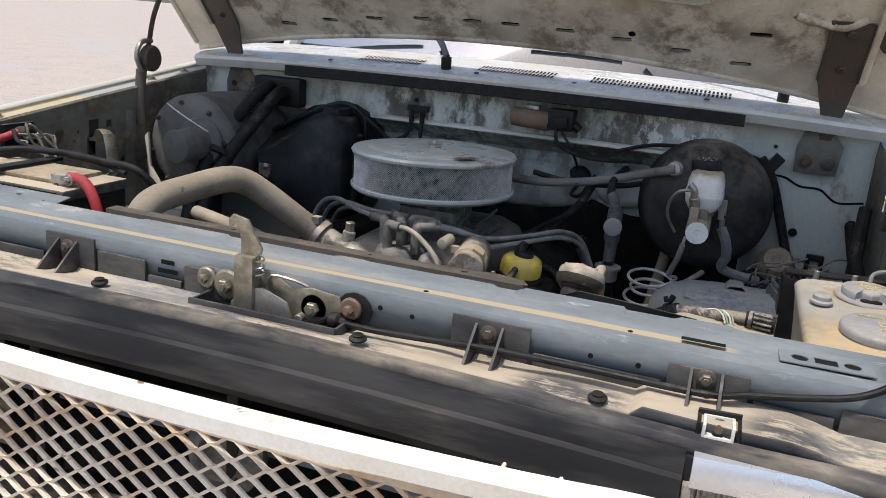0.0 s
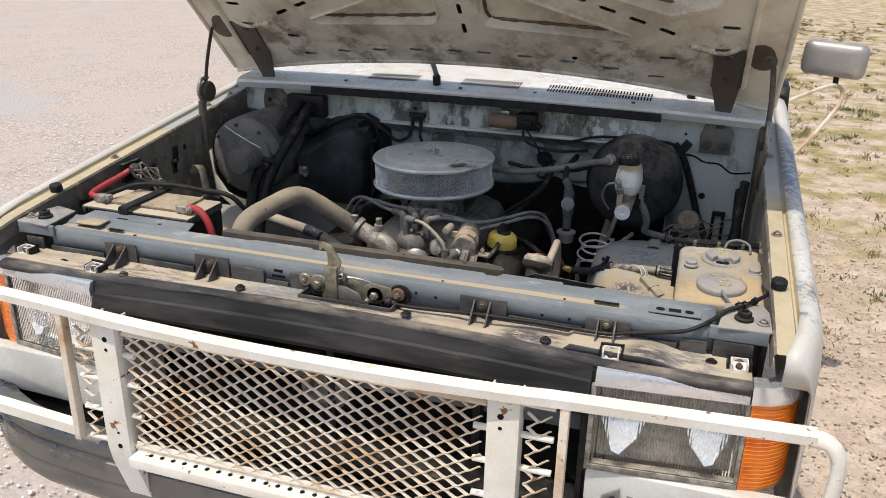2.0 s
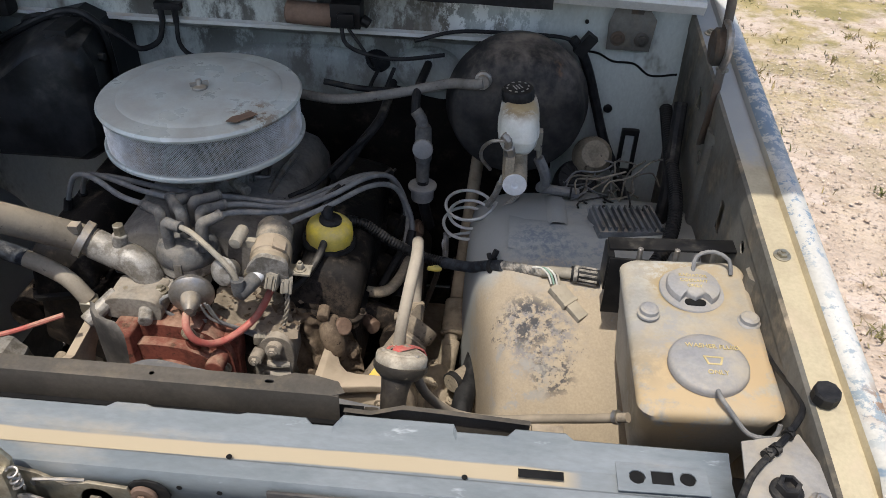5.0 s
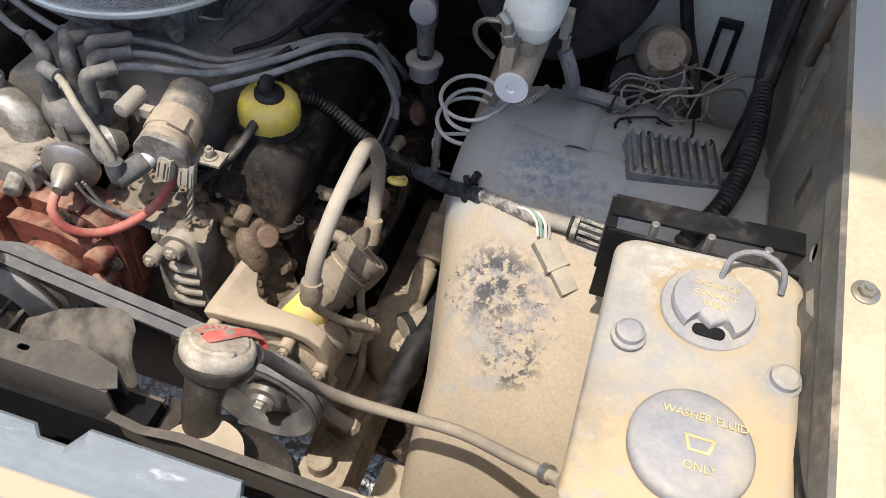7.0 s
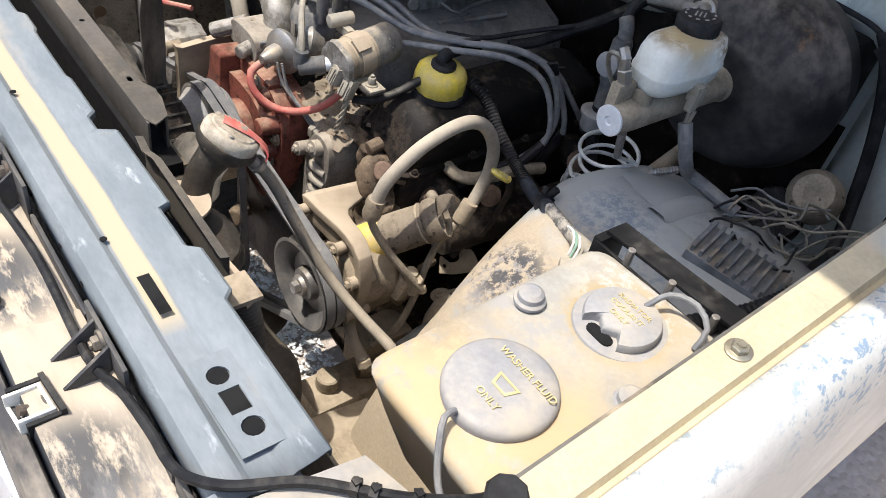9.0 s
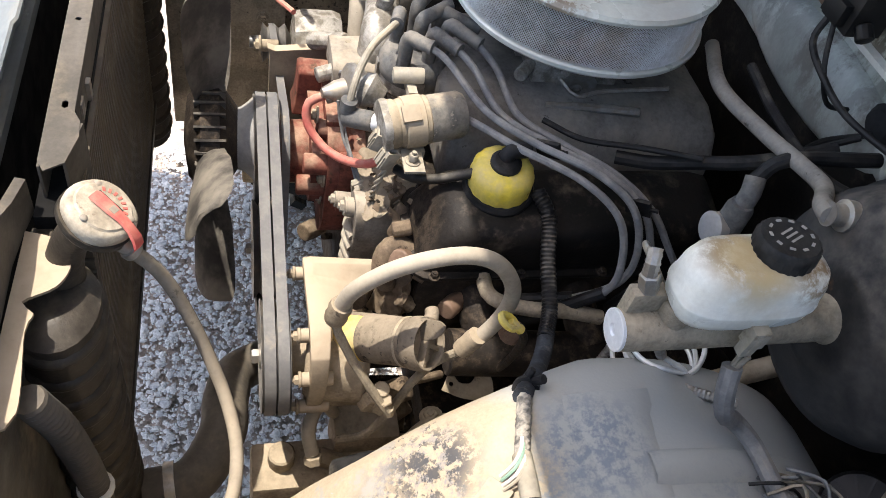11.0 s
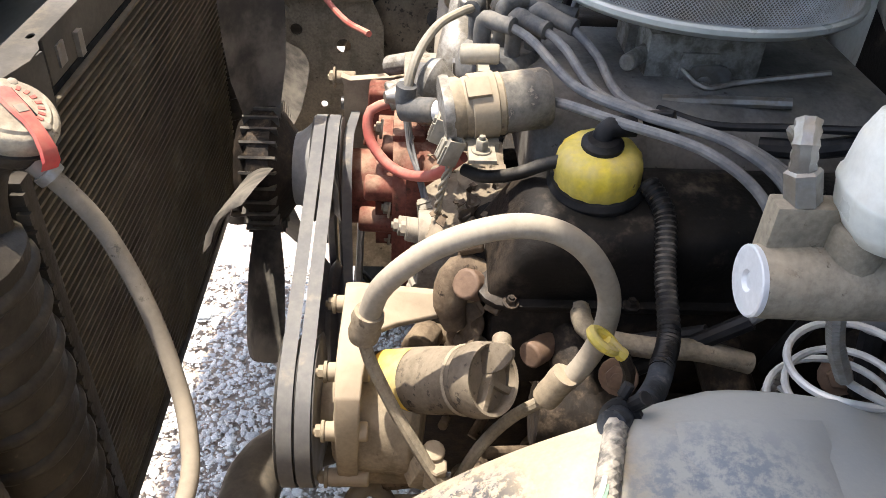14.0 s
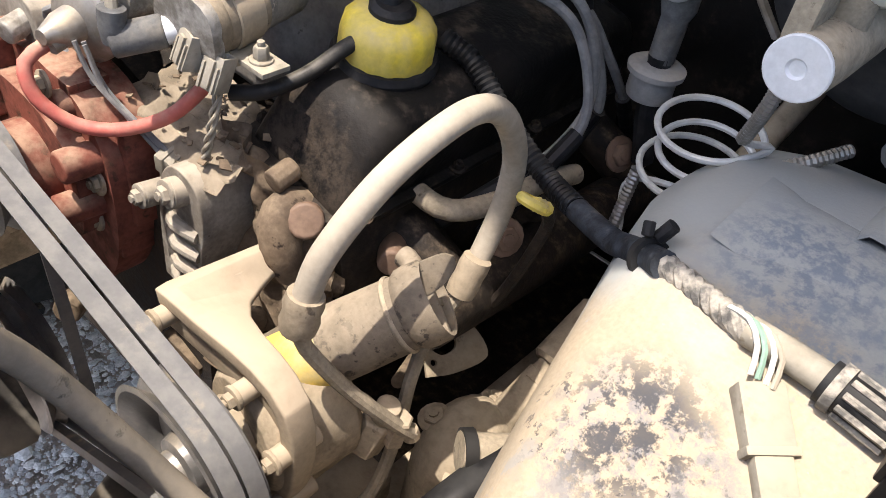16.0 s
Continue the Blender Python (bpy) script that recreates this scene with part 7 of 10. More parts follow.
fcv = part("front_cover", G().sheet(soft_pts([(0.082, 0.690), (0.083, 0.75), (0.09, 0.80), (0.112, 0.828), (0.142, 0.822), (0.150, 0.785), (0.142, 0.74), (0.146, 0.705), (0.120, 0.688)]), 0.055, XZ(0.548)), M["castgrey"], eng, "grey dusty timing cover casting", bevel=0.009, segs=3, smooth=60)
for k in range(4):
    part("cover_rib", G().tube([(0.098, 0.496, 0.706 + 0.022 * k), (0.118, 0.488, 0.708 + 0.022 * k), (0.141, 0.494, 0.706 + 0.022 * k)], 0.0062, 10), M["castgrey"], fcv)
part("cover_boss", G().cyl((0.122, 0.50, 0.808), (0.120, 0.482, 0.810), 0.013, 16).bolt((0.120, 0.482, 0.810), (0, -1, 0.1), 0.008), M["castgrey"], fcv)
part("cover_boss", G().cyl((0.094, 0.50, 0.792), (0.092, 0.474, 0.794), 0.011, 16).bolt((0.092, 0.474, 0.794), (0, -1, 0.1), 0.007), M["castgrey"], fcv)
part("neck_base", G().sheet(soft_pts([(-0.13, 0.862), (-0.128, 0.895), (-0.09, 0.902), (-0.05, 0.895), (-0.048, 0.862), (-0.09, 0.857)]), 0.06, XZ(0.535)), M["castgrey"], eng, bevel=0.008, segs=3, smooth=60)
# dirt-caked front of the cylinder head, with lips and runnels
hrings = []
for q in range(34):
    v = q / 33
    hrings.append([(0.125 + 0.135 * u - 0.02 * v, 0.556 - 0.010 * math.sin(math.pi * u) - 0.012 * abs(math.sin(9.5 * u + 1.2 * v)) ** 3 - 0.0065 * bump_at(u, v) - 0.018 * (1 - v) ** 2, 0.690 + 0.165 * v - 0.10 * max(0, u - 0.35) * v) for u in [k / 33 for k in range(34)]])
part("cylinder_head", G().loft(hrings, ring_closed=False), M["headdust"], eng, "dirt-caked front of the cylinder head", smooth=70)
part("lift_lug", G().tube([(0.205, 0.560, 0.815), (0.200, 0.540, 0.822), (0.203, 0.528, 0.812), (0.212, 0.524, 0.788), (0.214, 0.530, 0.765)], lambda t: 0.012 + 0.006 * math.sin(3.1 * t), 16), M["headdust"], eng, "dirt-caked lug on the head")
hd = G()
rnd = random.Random(11)
for _ in range(12):
    x, y, z = rnd.uniform(0.15, 0.24), rnd.uniform(0.53, 0.57), rnd.uniform(0.70, 0.86)
    if rnd.random() < 0.9:
        hd.cyl((x, y, z), (x + rnd.uniform(-0.01, 0.01), y - rnd.uniform(0.012, 0.03), z + rnd.uniform(-0.01, 0.015)), rnd.uniform(0.006, 0.014), 10)
    else:
        w = rnd.uniform(0.008, 0.022)
        hd.box(-w, w, -0.03, 0.01, -w * 0.7, w * 0.7, pose(x, y, z, rnd.uniform(-20, 20), rnd.uniform(-30, 30), rnd.uniform(-20, 20)))
pieces("head_fitting", hd, M["headdust"], eng, gap=-1, bevel=0.003)
# thermostat neck
tn = G().tube([(-0.168, 0.552, 0.943), (-0.135, 0.548, 0.930), (-0.105, 0.540, 0.925), (-0.085, 0.535, 0.905), (-0.082, 0.53, 0.87)], 0.024, 16)
tn.box(-0.125, -0.045, 0.495, 0.56, 0.872, 0.892).cyl((-0.125, 0.545, 0.935), (-0.120, 0.548, 0.968), 0.012, 12).cyl((-0.12, 0.50, 0.89), (-0.155, 0.455, 0.865), 0.013, 12).cyl((-0.075, 0.50, 0.882), (-0.062, 0.455, 0.875), 0.011, 12)
part("thermostat_neck", tn, M["alu"], eng, "dusty aluminium coolant neck", bevel=0.002, smooth=50)
pieces("sender", G().cyl((-0.120, 0.548, 0.965), (-0.120, 0.548, 0.985), 0.009, 6).bolt((-0.105, 0.50, 0.893), (0, 0, 1), 0.008).bolt((-0.055, 0.51, 0.893), (0, 0, 1), 0.008), M["zinc"], eng, gap=-0.0005)
# engine front brackets and block detail
dt = G()
for _ in range(60):
    x, y, z = rnd.uniform(-0.20, 0.30), rnd.uniform(0.50, 0.66), rnd.uniform(0.50, 0.72)
    w = rnd.uniform(0.008, 0.03)
    if rnd.random() < 0.9:
        dt.cyl((x, y, z), (x + rnd.uniform(-0.03, 0.04), y + rnd.uniform(-0.05, 0.03), z + rnd.uniform(-0.02, 0.03)), w * 0.6, 10)
    else:
        dt.box(-w, w, -w, w, -w * 0.5, w * 0.5, pose(x, y, z, rnd.uniform(-40, 40), rnd.uniform(-40, 40), rnd.uniform(-40, 40)))
pieces("block_fitting", dt, M["headdust"], eng, gap=-1, bevel=0.003)
for s in (1, -1):
    fr_ = thing("frame_rail", "dusty steel frame rail below the engine", "frame rail", (s * 0.34, 0.6, 0.45), "frame rails")
    part("box_section", G().box(s * 0.34 - 0.035, s * 0.34 + 0.035, 0.36, 0.95, 0.42, 0.54), M["castdust"], fr_, bevel=0.008)
    part("rail_lug", G().cyl((s * 0.335, 0.40, 0.54), (s * 0.335, 0.40, 0.565), 0.018, 12), M["castdust"], fr_)
    part("rail_bracket", G().box(s * 0.30 - 0.03, s * 0.30 + 0.03, 0.47, 0.56, 0.50, 0.575), M["castdust"], fr_, bevel=0.006)

# ---- fan, pulleys and belts ----
fan = thing("cooling_fan", "black plastic radiator fan on a finned clutch", "fan", (-0.035, 0.31, 0.765))
FC = Vector((-0.032, 0.316, 0.787))
clg = G().lathe([(0.02, -0.035), (0.055, -0.030), (0.075, -0.012), (0.075, 0.012), (0.05, 0.03), (0.02, 0.05)], at(FC, (0, 1, 0)), 28)
part("clutch", clg, M["iron"], fan)
cf = G()
for k in range(28):
    a = 2 * math.pi * k / 28
    cf.box(0.05, 0.078, -0.0015, 0.0015, -0.02, 0.02, at(FC, (0, 1, 0)) @ pose(0, 0, 0, 0, 0, math.degrees(a)))
pieces("clutch_fin", cf, M["fan"], fan, gap=-1, smooth=0)
for k in range(5):
    a = radians(90 + 72 * k)
    out_, along = Vector((math.cos(a), 0, math.sin(a))), Vector((math.sin(a), 0, -math.cos(a)))
    rr = []
    for r, c, pitch in ((0.055, 0.020, 52), (0.085, 0.027, 48), (0.12, 0.037, 44), (0.17, 0.043, 41), (0.208, 0.045, 39), (0.221, 0.042, 38), (0.228, 0.035, 38), (0.231, 0.024, 38)):
        w_ = along * math.cos(radians(pitch)) - Vector((0, 1, 0)) * math.sin(radians(pitch))
        n_ = out_.cross(w_)
        rr.append([FC + out_ * r + w_ * (u * c) + n_ * (th - 0.010 * (1 - u * u)) for u, th in ((-1, 0), (-0.6, 0.002), (0, 0.0025), (0.6, 0.002), (1, 0), (0.6, -0.002), (0, -0.0025), (-0.6, -0.002))])
    part("blade", G().loft(rr), M["fan"], fan, smooth=50)


def pulley(name, label, x, z, r, y0, parent=None):
    t = thing(name, label, "pulley", (x, y0, z), "belt pulleys")
    m = at((x, y0, z), (0, 1, 0))
    part("sheave", G().lathe([(0.016, 0.004), (r * 0.34, 0.006), (r * 0.38, 0.016), (r * 0.66, 0.018), (r * 0.74, 0.010), (r * 0.86, 0.004), (r * 0.98, -0.001), (r * 1.05, 0.0), (r * 0.90, 0.009), (r * 1.03, 0.0165), (r * 0.90, 0.0245), (r * 1.05, 0.033), (r * 0.5, 0.036), (0.016, 0.036)], m, 56), M["pulley"], t, smooth=30)
    part("hub", G().lathe([(0.014, -0.002), (0.016, 0.001), (0.016, 0.012)], m, 18).lathe([(0.009, -0.010), (0.0095, -0.008), (0.0095, 0.0)], m, 6), M["steel"], t)
    return t


wpp = pulley("water_pump_pulley", "grooved steel water pump pulley with stepped drum hub", -0.030, 0.787, 0.060, 0.372)
part("drum", G().lathe([(0.028, 0.318), (0.037, 0.322), (0.039, 0.326), (0.039, 0.338), (0.0375, 0.340), (0.0375, 0.343), (0.041, 0.346), (0.044, 0.356), (0.050, 0.364), (0.060, 0.374)], axes((-0.030, 0, 0.787), (0, 0, 1), (1, 0, 0)), 40), M["plategrey"], wpp, "stepped grey steel drum", smooth=50)
pulley("steering_pump_pulley", "dusty dished steel pulley of the power steering pump", 0.283, 0.720, 0.067, 0.372)
pulley("crank_pulley", "grooved steel crankshaft pulley below the fan", -0.03, 0.55, 0.078, 0.372)


def hull_loop(circles, n=36):
    pts = []
    for x, z, r in circles:
        for k in range(n):
            a = 2 * math.pi * k / n
            pts.append((x + r * math.cos(a), z + r * math.sin(a)))
    pts = sorted(set(pts))

    def halfh(ps):
        h = []
        for p in ps:
            while len(h) > 1 and (h[-1][0] - h[-2][0]) * (p[1] - h[-2][1]) - (h[-1][1] - h[-2][1]) * (p[0] - h[-2][0]) <= 0:
                h.pop()
            h.append(p)
        return h
    lo_, up_ = halfh(pts), halfh(pts[::-1])
    return lo_[:-1] + up_[:-1]


def belt(name, circles, y, w, parent):
    lp = hull_loop(circles)
    ln = len(lp)
    rings = []
    for i in range(ln):
        p, q, r = Vector(lp[i - 1]), Vector(lp[i]), Vector(lp[(i + 1) % ln])
        d = (r - p).normalized()
        nrm = Vector((d.y, -d.x))
        o, i_ = q + nrm * 0.0045, q - nrm * 0.0045
        rings.append([(o.x, y - w / 2, o.y), (o.x, y + w / 2, o.y), (i_.x, y + w * 0.32, i_.y), (i_.x, y - w * 0.32, i_.y)])
    rings.append(rings[0])
    return part(name, G().loft(rings, close_ends=False), M["belt"], parent, smooth=30)


bt = thing("drive_belt", "grey worn pair of V-belts round the front pulleys", "belt", (0.1, 0.38, 0.6))
circ = [(-0.030, 0.787, 0.060), (0.283, 0.720, 0.067), (-0.03, 0.55, 0.078)]
belt("belt_strand", circ, 0.381, 0.0130, bt)
belt("belt_strand", circ, 0.3965, 0.0130, bt)

# alternator
alt = thing("alternator", "dusty aluminium alternator with a finned pulley", "alternator", (-0.375, 0.47, 0.70))
am_ = at((-0.375, 0.535, 0.700), (0, -1, 0))
part("case", G().lathe([(0.03, 0), (0.055, 0.005), (0.06, 0.02), (0.06, 0.07), (0.055, 0.085), (0.025, 0.09)], am_, 26, wob=0.03, lobes=13), M["alu"], alt)
part("alternator_pulley", G().lathe([(0.014, 0.09), (0.034, 0.100), (0.026, 0.110), (0.034, 0.120), (0.026, 0.130), (0.034, 0.138), (0.012, 0.142), (0.010, 0.160)], am_, 22), M["pulley"], alt)
ab = thing("alternator_bracket", "cream dusty plate bracket beside the water pump", "bracket", (-0.17, 0.42, 0.685))
part("bracket_plate", G().sheet(soft_pts([(0.392, 0.620), (0.392, 0.770), (0.400, 0.778), (0.520, 0.786), (0.524, 0.752), (0.468, 0.748), (0.446, 0.728), (0.438, 0.690), (0.438, 0.620)], 0.006), 0.014, Matrix.Translation((0.13, 0.006, 0.065)) @ YZ(-0.300)), M["bracket"], ab, bevel=0.003, segs=3)
pieces("bracket_bolt", G().cyl((-0.178, 0.385, 0.836), (-0.178, 0.412, 0.836), 0.009, 12).bolt((-0.178, 0.385, 0.836), (0, -1, 0), 0.009), M["castdust"], ab)
b2 = thing("alternator_belt", "narrow grey alternator belt", "belt", (-0.15, 0.413, 0.48))
belt("belt_strand", [(-0.375, 0.700, 0.028), (-0.03, 0.775, 0.055), (-0.03, 0.55, 0.075)], 0.413, 0.0115, b2)

# ---- distributor and ignition ----
ds = thing("distributor", "grey distributor with rubber-booted ignition leads", "distributor", (-0.03, 0.565, 0.86))
DX, DY = -0.030, 0.578
part("housing", G().lathe([(0.028, 0.86), (0.030, 0.885), (0.040, 0.892), (0.046, 0.900), (0.046, 0.915)], Matrix.Translation((DX, DY, 0)), 26), M["alu"], ds)
part("cap", G().lathe([(0.046, 0.915), (0.048, 0.918), (0.048, 0.932), (0.043, 0.944), (0.036, 0.950), (0.004, 0.951)], Matrix.Translation((DX, DY, 0)), 30), M["boot"], ds, "dusty dark distributor cap")
pieces("cap_clip", G().box(DX - 0.006, DX + 0.006, DY - 0.050, DY - 0.044, 0.895, 0.93).box(DX + 0.044, DX + 0.050, DY - 0.006, DY + 0.006, 0.895, 0.93), M["steel"], ds)
va = G().lathe([(0.006, -0.03), (0.014, -0.012), (0.016, 0.0), (0.030, 0.006), (0.034, 0.010), (0.034, 0.016), (0.028, 0.024), (0.012, 0.04)], at((0.003, 0.484, 0.903), (-0.25, 1, -0.02)), 26)
part("vacuum_advance", va, M["steel"], ds, "round vacuum advance can")
part("vacuum_nipple", G().lathe([(0.013, 0.0), (0.010, 0.010), (0.0085, 0.022)], at((0.004, 0.480, 0.902), (0.25, -1, -0.35)), 16), M["connector"], ds)
part("wire_loom", G().tube([(-0.02, 0.50, 0.905), (-0.045, 0.485, 0.895), (-0.045, 0.49, 0.87), (-0.02, 0.49, 0.855), (0.02, 0.485, 0.86)], 0.003, 8), M["greyhose"], ds)
towers = (((0.008, 0.554), (0.030, 0.581, 0.994)), ((-0.004, 0.588), (0.027, 0.616, 0.990)), ((-0.024, 0.612), (0.006, 0.648, 0.986)), ((-0.052, 0.606), (-0.030, 0.655, 0.984)), ((-0.064, 0.578), (-0.098, 0.600, 0.990)), ((-0.046, 0.552), (-0.020, 0.544, 0.992)), ((-0.030, 0.578), (-0.062, 0.618, 0.996)))
for (x, y), e in towers:
    e = Vector(e)
    c = Vector((x, y, 0.992))
    d = (e - c).normalized()
    part("cap_tower", G().lathe([(0.0088, 0.945), (0.0085, 0.958), (0.0075, 0.962)], Matrix.Translation((x, y, 0)), 14), M["boot"], ds)
    part("boot", G().tube([(x, y, 0.953), (x, y, 0.968), (x, y, 0.984), c + d * 0.004 + Vector((0, 0, 0.001)), c.lerp(e, 0.5), e], lambda t: 0.0095 - 0.0022 * abs(t - 0.4), 14, step=0.004), M["boot"], ds, "dark angled rubber boot")
    part("boot_lip", G().lathe([(0.0055, -0.004), (0.0092, -0.004), (0.0092, 0.001), (0.0055, 0.002)], at(e, d), 14), M["boot"], ds)

leads = [
    ("right", [(0.026, 0.577, 0.994), (0.052, 0.600, 0.988), (0.12, 0.632, 0.975), (0.182, 0.678, 0.980), (0.235, 0.735, 0.985), (0.268, 0.778, 0.962), (0.290, 0.795, 0.91), (0.298, 0.785, 0.865), (0.292, 0.74, 0.83), (0.270, 0.70, 0.80)]),
    ("right", [(0.023, 0.613, 0.990), (0.052, 0.632, 0.982), (0.12, 0.655, 0.968), (0.178, 0.70, 0.974), (0.226, 0.752, 0.976), (0.260, 0.797, 0.952), (0.280, 0.82, 0.90), (0.288, 0.83, 0.85), (0.27, 0.83, 0.80)]),
    ("right", [(0.003, 0.644, 0.986), (0.036, 0.668, 0.970), (0.11, 0.68, 0.960), (0.168, 0.722, 0.965), (0.216, 0.77, 0.966), (0.252, 0.815, 0.942), (0.27, 0.85, 0.895), (0.28, 0.89, 0.84), (0.27, 0.93, 0.80)]),
    ("right", [(0.075, 0.600, 0.935), (0.12, 0.618, 0.958), (0.182, 0.660, 0.972), (0.240, 0.720, 0.977), (0.276, 0.762, 0.952), (0.300, 0.775, 0.90), (0.308, 0.765, 0.86), (0.300, 0.72, 0.82)]),
    ("left", [(-0.094, 0.598, 0.990), (-0.14, 0.612, 0.995), (-0.20, 0.65, 1.0), (-0.255, 0.69, 0.975), (-0.285, 0.70, 0.92), (-0.30, 0.69, 0.85)]),
    ("left", [(-0.059, 0.614, 0.996), (-0.12, 0.640, 0.990), (-0.19, 0.67, 0.990), (-0.245, 0.71, 0.965), (-0.28, 0.74, 0.91), (-0.30, 0.77, 0.84)]),
    ("left", [(-0.032, 0.651, 0.984), (-0.11, 0.672, 0.978), (-0.18, 0.69, 0.978), (-0.235, 0.73, 0.953), (-0.28, 0.79, 0.90), (-0.30, 0.83, 0.84)]),
    ("coil", [(-0.024, 0.546, 0.992), (0.0, 0.530, 0.995), (0.028, 0.508, 0.992), (0.058, 0.490, 0.978), (0.077, 0.481, 0.958), (0.082, 0.478, 0.940)]),
]
for k, (nm, pts) in enumerate(leads):
    t = thing("ignition_lead", "grey dusty spark plug lead from the distributor", "ignition lead", pts[0], "ignition leads")
    part("cable", G().tube(pts, 0.0046, 10), M["greyhose"] if nm != "coil" else M["connector"], t)
    if nm != "coil":
        part("plug_boot", G().tube([pts[-2], pts[-1], Vector(pts[-1]) * 2 - Vector(pts[-2])], 0.008, 10), M["rubber"], t)
for p in ((0.258, 0.790, 0.955), (0.185, 0.695, 0.974)):
    single("lead_separator", G().box(-0.003, 0.003, -0.015, 0.015, -0.011, 0.011, pose(*p, 20, 10, -40)).box(-0.002, 0.002, 0.014, 0.024, -0.002, 0.002, pose(*p, 20, 10, -40)), M["black"], "small black plastic lead separator", "cable clip", group="lead separators", bevel=0.001)

# air control valve beside the distributor
cv = thing("vacuum_control_valve", "cylindrical control valve with pale clamp and black can", "control valve", (0.11, 0.55, 0.91))
CVM = at((0.118, 0.515, 0.945), (-0.12, 1, 0.12))
part("can", G().lathe([(0.027, 0.05), (0.0285, 0.054), (0.0285, 0.092), (0.025, 0.098), (0.022, 0.0985), (0.004, 0.0965)], CVM, 30), M["greycan"], cv, "grey dusty steel can")
part("clamp_body", G().lathe([(0.020, 0.0), (0.030, 0.004), (0.030, 0.012), (0.028, 0.016), (0.0295, 0.02), (0.0295, 0.052), (0.028, 0.054)], CVM, 26), M["castdust"], cv, "pale dusty clamp body")
part("band", G().lathe([(0.0300, 0.022), (0.0312, 0.023), (0.0312, 0.046), (0.0300, 0.047)], CVM, 36, cap=False), M["bracket"], cv)
part("strap", G().box(-0.010, 0.010, 0.028, 0.0335, 0.018, 0.040, CVM @ pose(0, 0, 0, 0, 0, 30)), M["bracket"], cv, bevel=0.001)
part("front_nozzle", G().cyl((0.106, 0.520, 0.938), (0.098, 0.503, 0.934), 0.0105, 16), M["discend"], cv, "pale plastic nozzle")
part("rubber_elbow", G().cyl((0.100, 0.507, 0.935), (0.081, 0.474, 0.927), 0.0125, 20).tube([(0.083, 0.478, 0.928), (0.082, 0.477, 0.940), (0.082, 0.478, 0.952)], 0.0100, 16), M["boot"], cv, "dusty rubber elbow", smooth=50)
part("capacitor", G().lathe([(0.004, 0.0), (0.0088, 0.001), (0.0098, 0.003), (0.0098, 0.036), (0.0088, 0.038), (0.004, 0.0385)], at((0.066, 0.528, 0.979), (0.08, 1, 0.06)), 22).box(0.062, 0.092, 0.545, 0.556, 0.962, 0.974), M["connector"], cv, "small pale cylinder strapped on top")
part("spring_clip", G().box(0.028, 0.036, -0.006, 0.006, -0.004, 0.03, CVM @ pose(0, 0, 0, 0, 0, -70)).box(0.030, 0.040, -0.004, 0.004, 0.0, 0.012, CVM @ pose(0, 0, 0, 0, 0, -20)), M["zinc"], cv, bevel=0.001)
part("face_plate", G().lathe([(0.012, -0.006), (0.031, -0.004), (0.032, 0.0), (0.031, 0.005)], CVM, 22, wob=0.05, lobes=5), M["alu"], cv)
part("mount_tab", G().box(0.135, 0.175, 0.535, 0.56, 0.922, 0.926).box(0.12, 0.14, 0.53, 0.565, 0.915, 0.925).bolt((0.158, 0.547, 0.926), (0, 0, 1), 0.006, 0.012), M["connector"], cv, bevel=0.001)
part("cup", G().lathe([(0.012, -0.02), (0.018, -0.008), (0.024, 0.0), (0.020, 0.010), (0.008, 0.016)], at((0.055, 0.505, 0.945), (-0.4, -0.8, 0.2)), 18), M["alu"], cv)
for px, lab_, q in (((0.142, 0.520, 0.918), "pale square electrical plug hanging on wires", 12), ((0.124, 0.512, 0.930), "white two-pin plug seated on the control valve", -10)):
    pm = pose(*px, -18, 8, q)
    pg = thing("wire_plug", lab_, "plug", px, "valve plugs")
    part("housing", G().sheet(rect_pts(-0.009, 0.009, -0.008, 0.008), 0.012, pm @ Matrix.Translation((0, 0, 0.002)), [rect_pts(-0.0072, -0.001, -0.0058, 0.0058), rect_pts(0.001, 0.0072, -0.0058, 0.0058)]).box(-0.009, 0.009, -0.008, 0.008, -0.014, 0.0025, pm), M["connector"], pg, bevel=0.0006)
    part("latch", G().box(-0.003, 0.003, -0.0105, -0.0078, -0.012, 0.010, pm), M["connector"], pg, bevel=0.0006)
    for d in (-0.0062, 0.0062):
        part("guide_rib", G().box(d - 0.001, d + 0.001, -0.0098, -0.0078, -0.014, 0.006, pm), M["connector"], pg)
rv = thing("vacuum_hose_red", "faded red rubber vacuum hose looping over the pump", "hose", (0.06, 0.5, 0.85))
part("hose_run", G().tube([(0.002, 0.462, 0.893), (0.008, 0.440, 0.886), (0.020, 0.438, 0.862), (0.040, 0.456, 0.842), (0.066, 0.480, 0.842), (0.094, 0.508, 0.860), (0.113, 0.535, 0.893)], 0.0058, 12), M["red"], rv)
bw = thing("wire_bundle", "thin dusty wires with a ribbed connector", "wires", (0.08, 0.5, 0.83))
for q in (0, 2.1, 4.2):
    part("wire", G().tube([Vector((0.118, 0.514, 0.812)).lerp(Vector((0.141, 0.522, 0.905)), t) + Vector((0.008 * math.sin(3.1 * t) + 0.0026 * math.cos(q + 16 * t), -0.006 * math.sin(3.1 * t) + 0.0026 * math.sin(q + 16 * t), 0)) for t in [k / 14 for k in range(15)]], 0.0016, 7), M["connector"], bw)
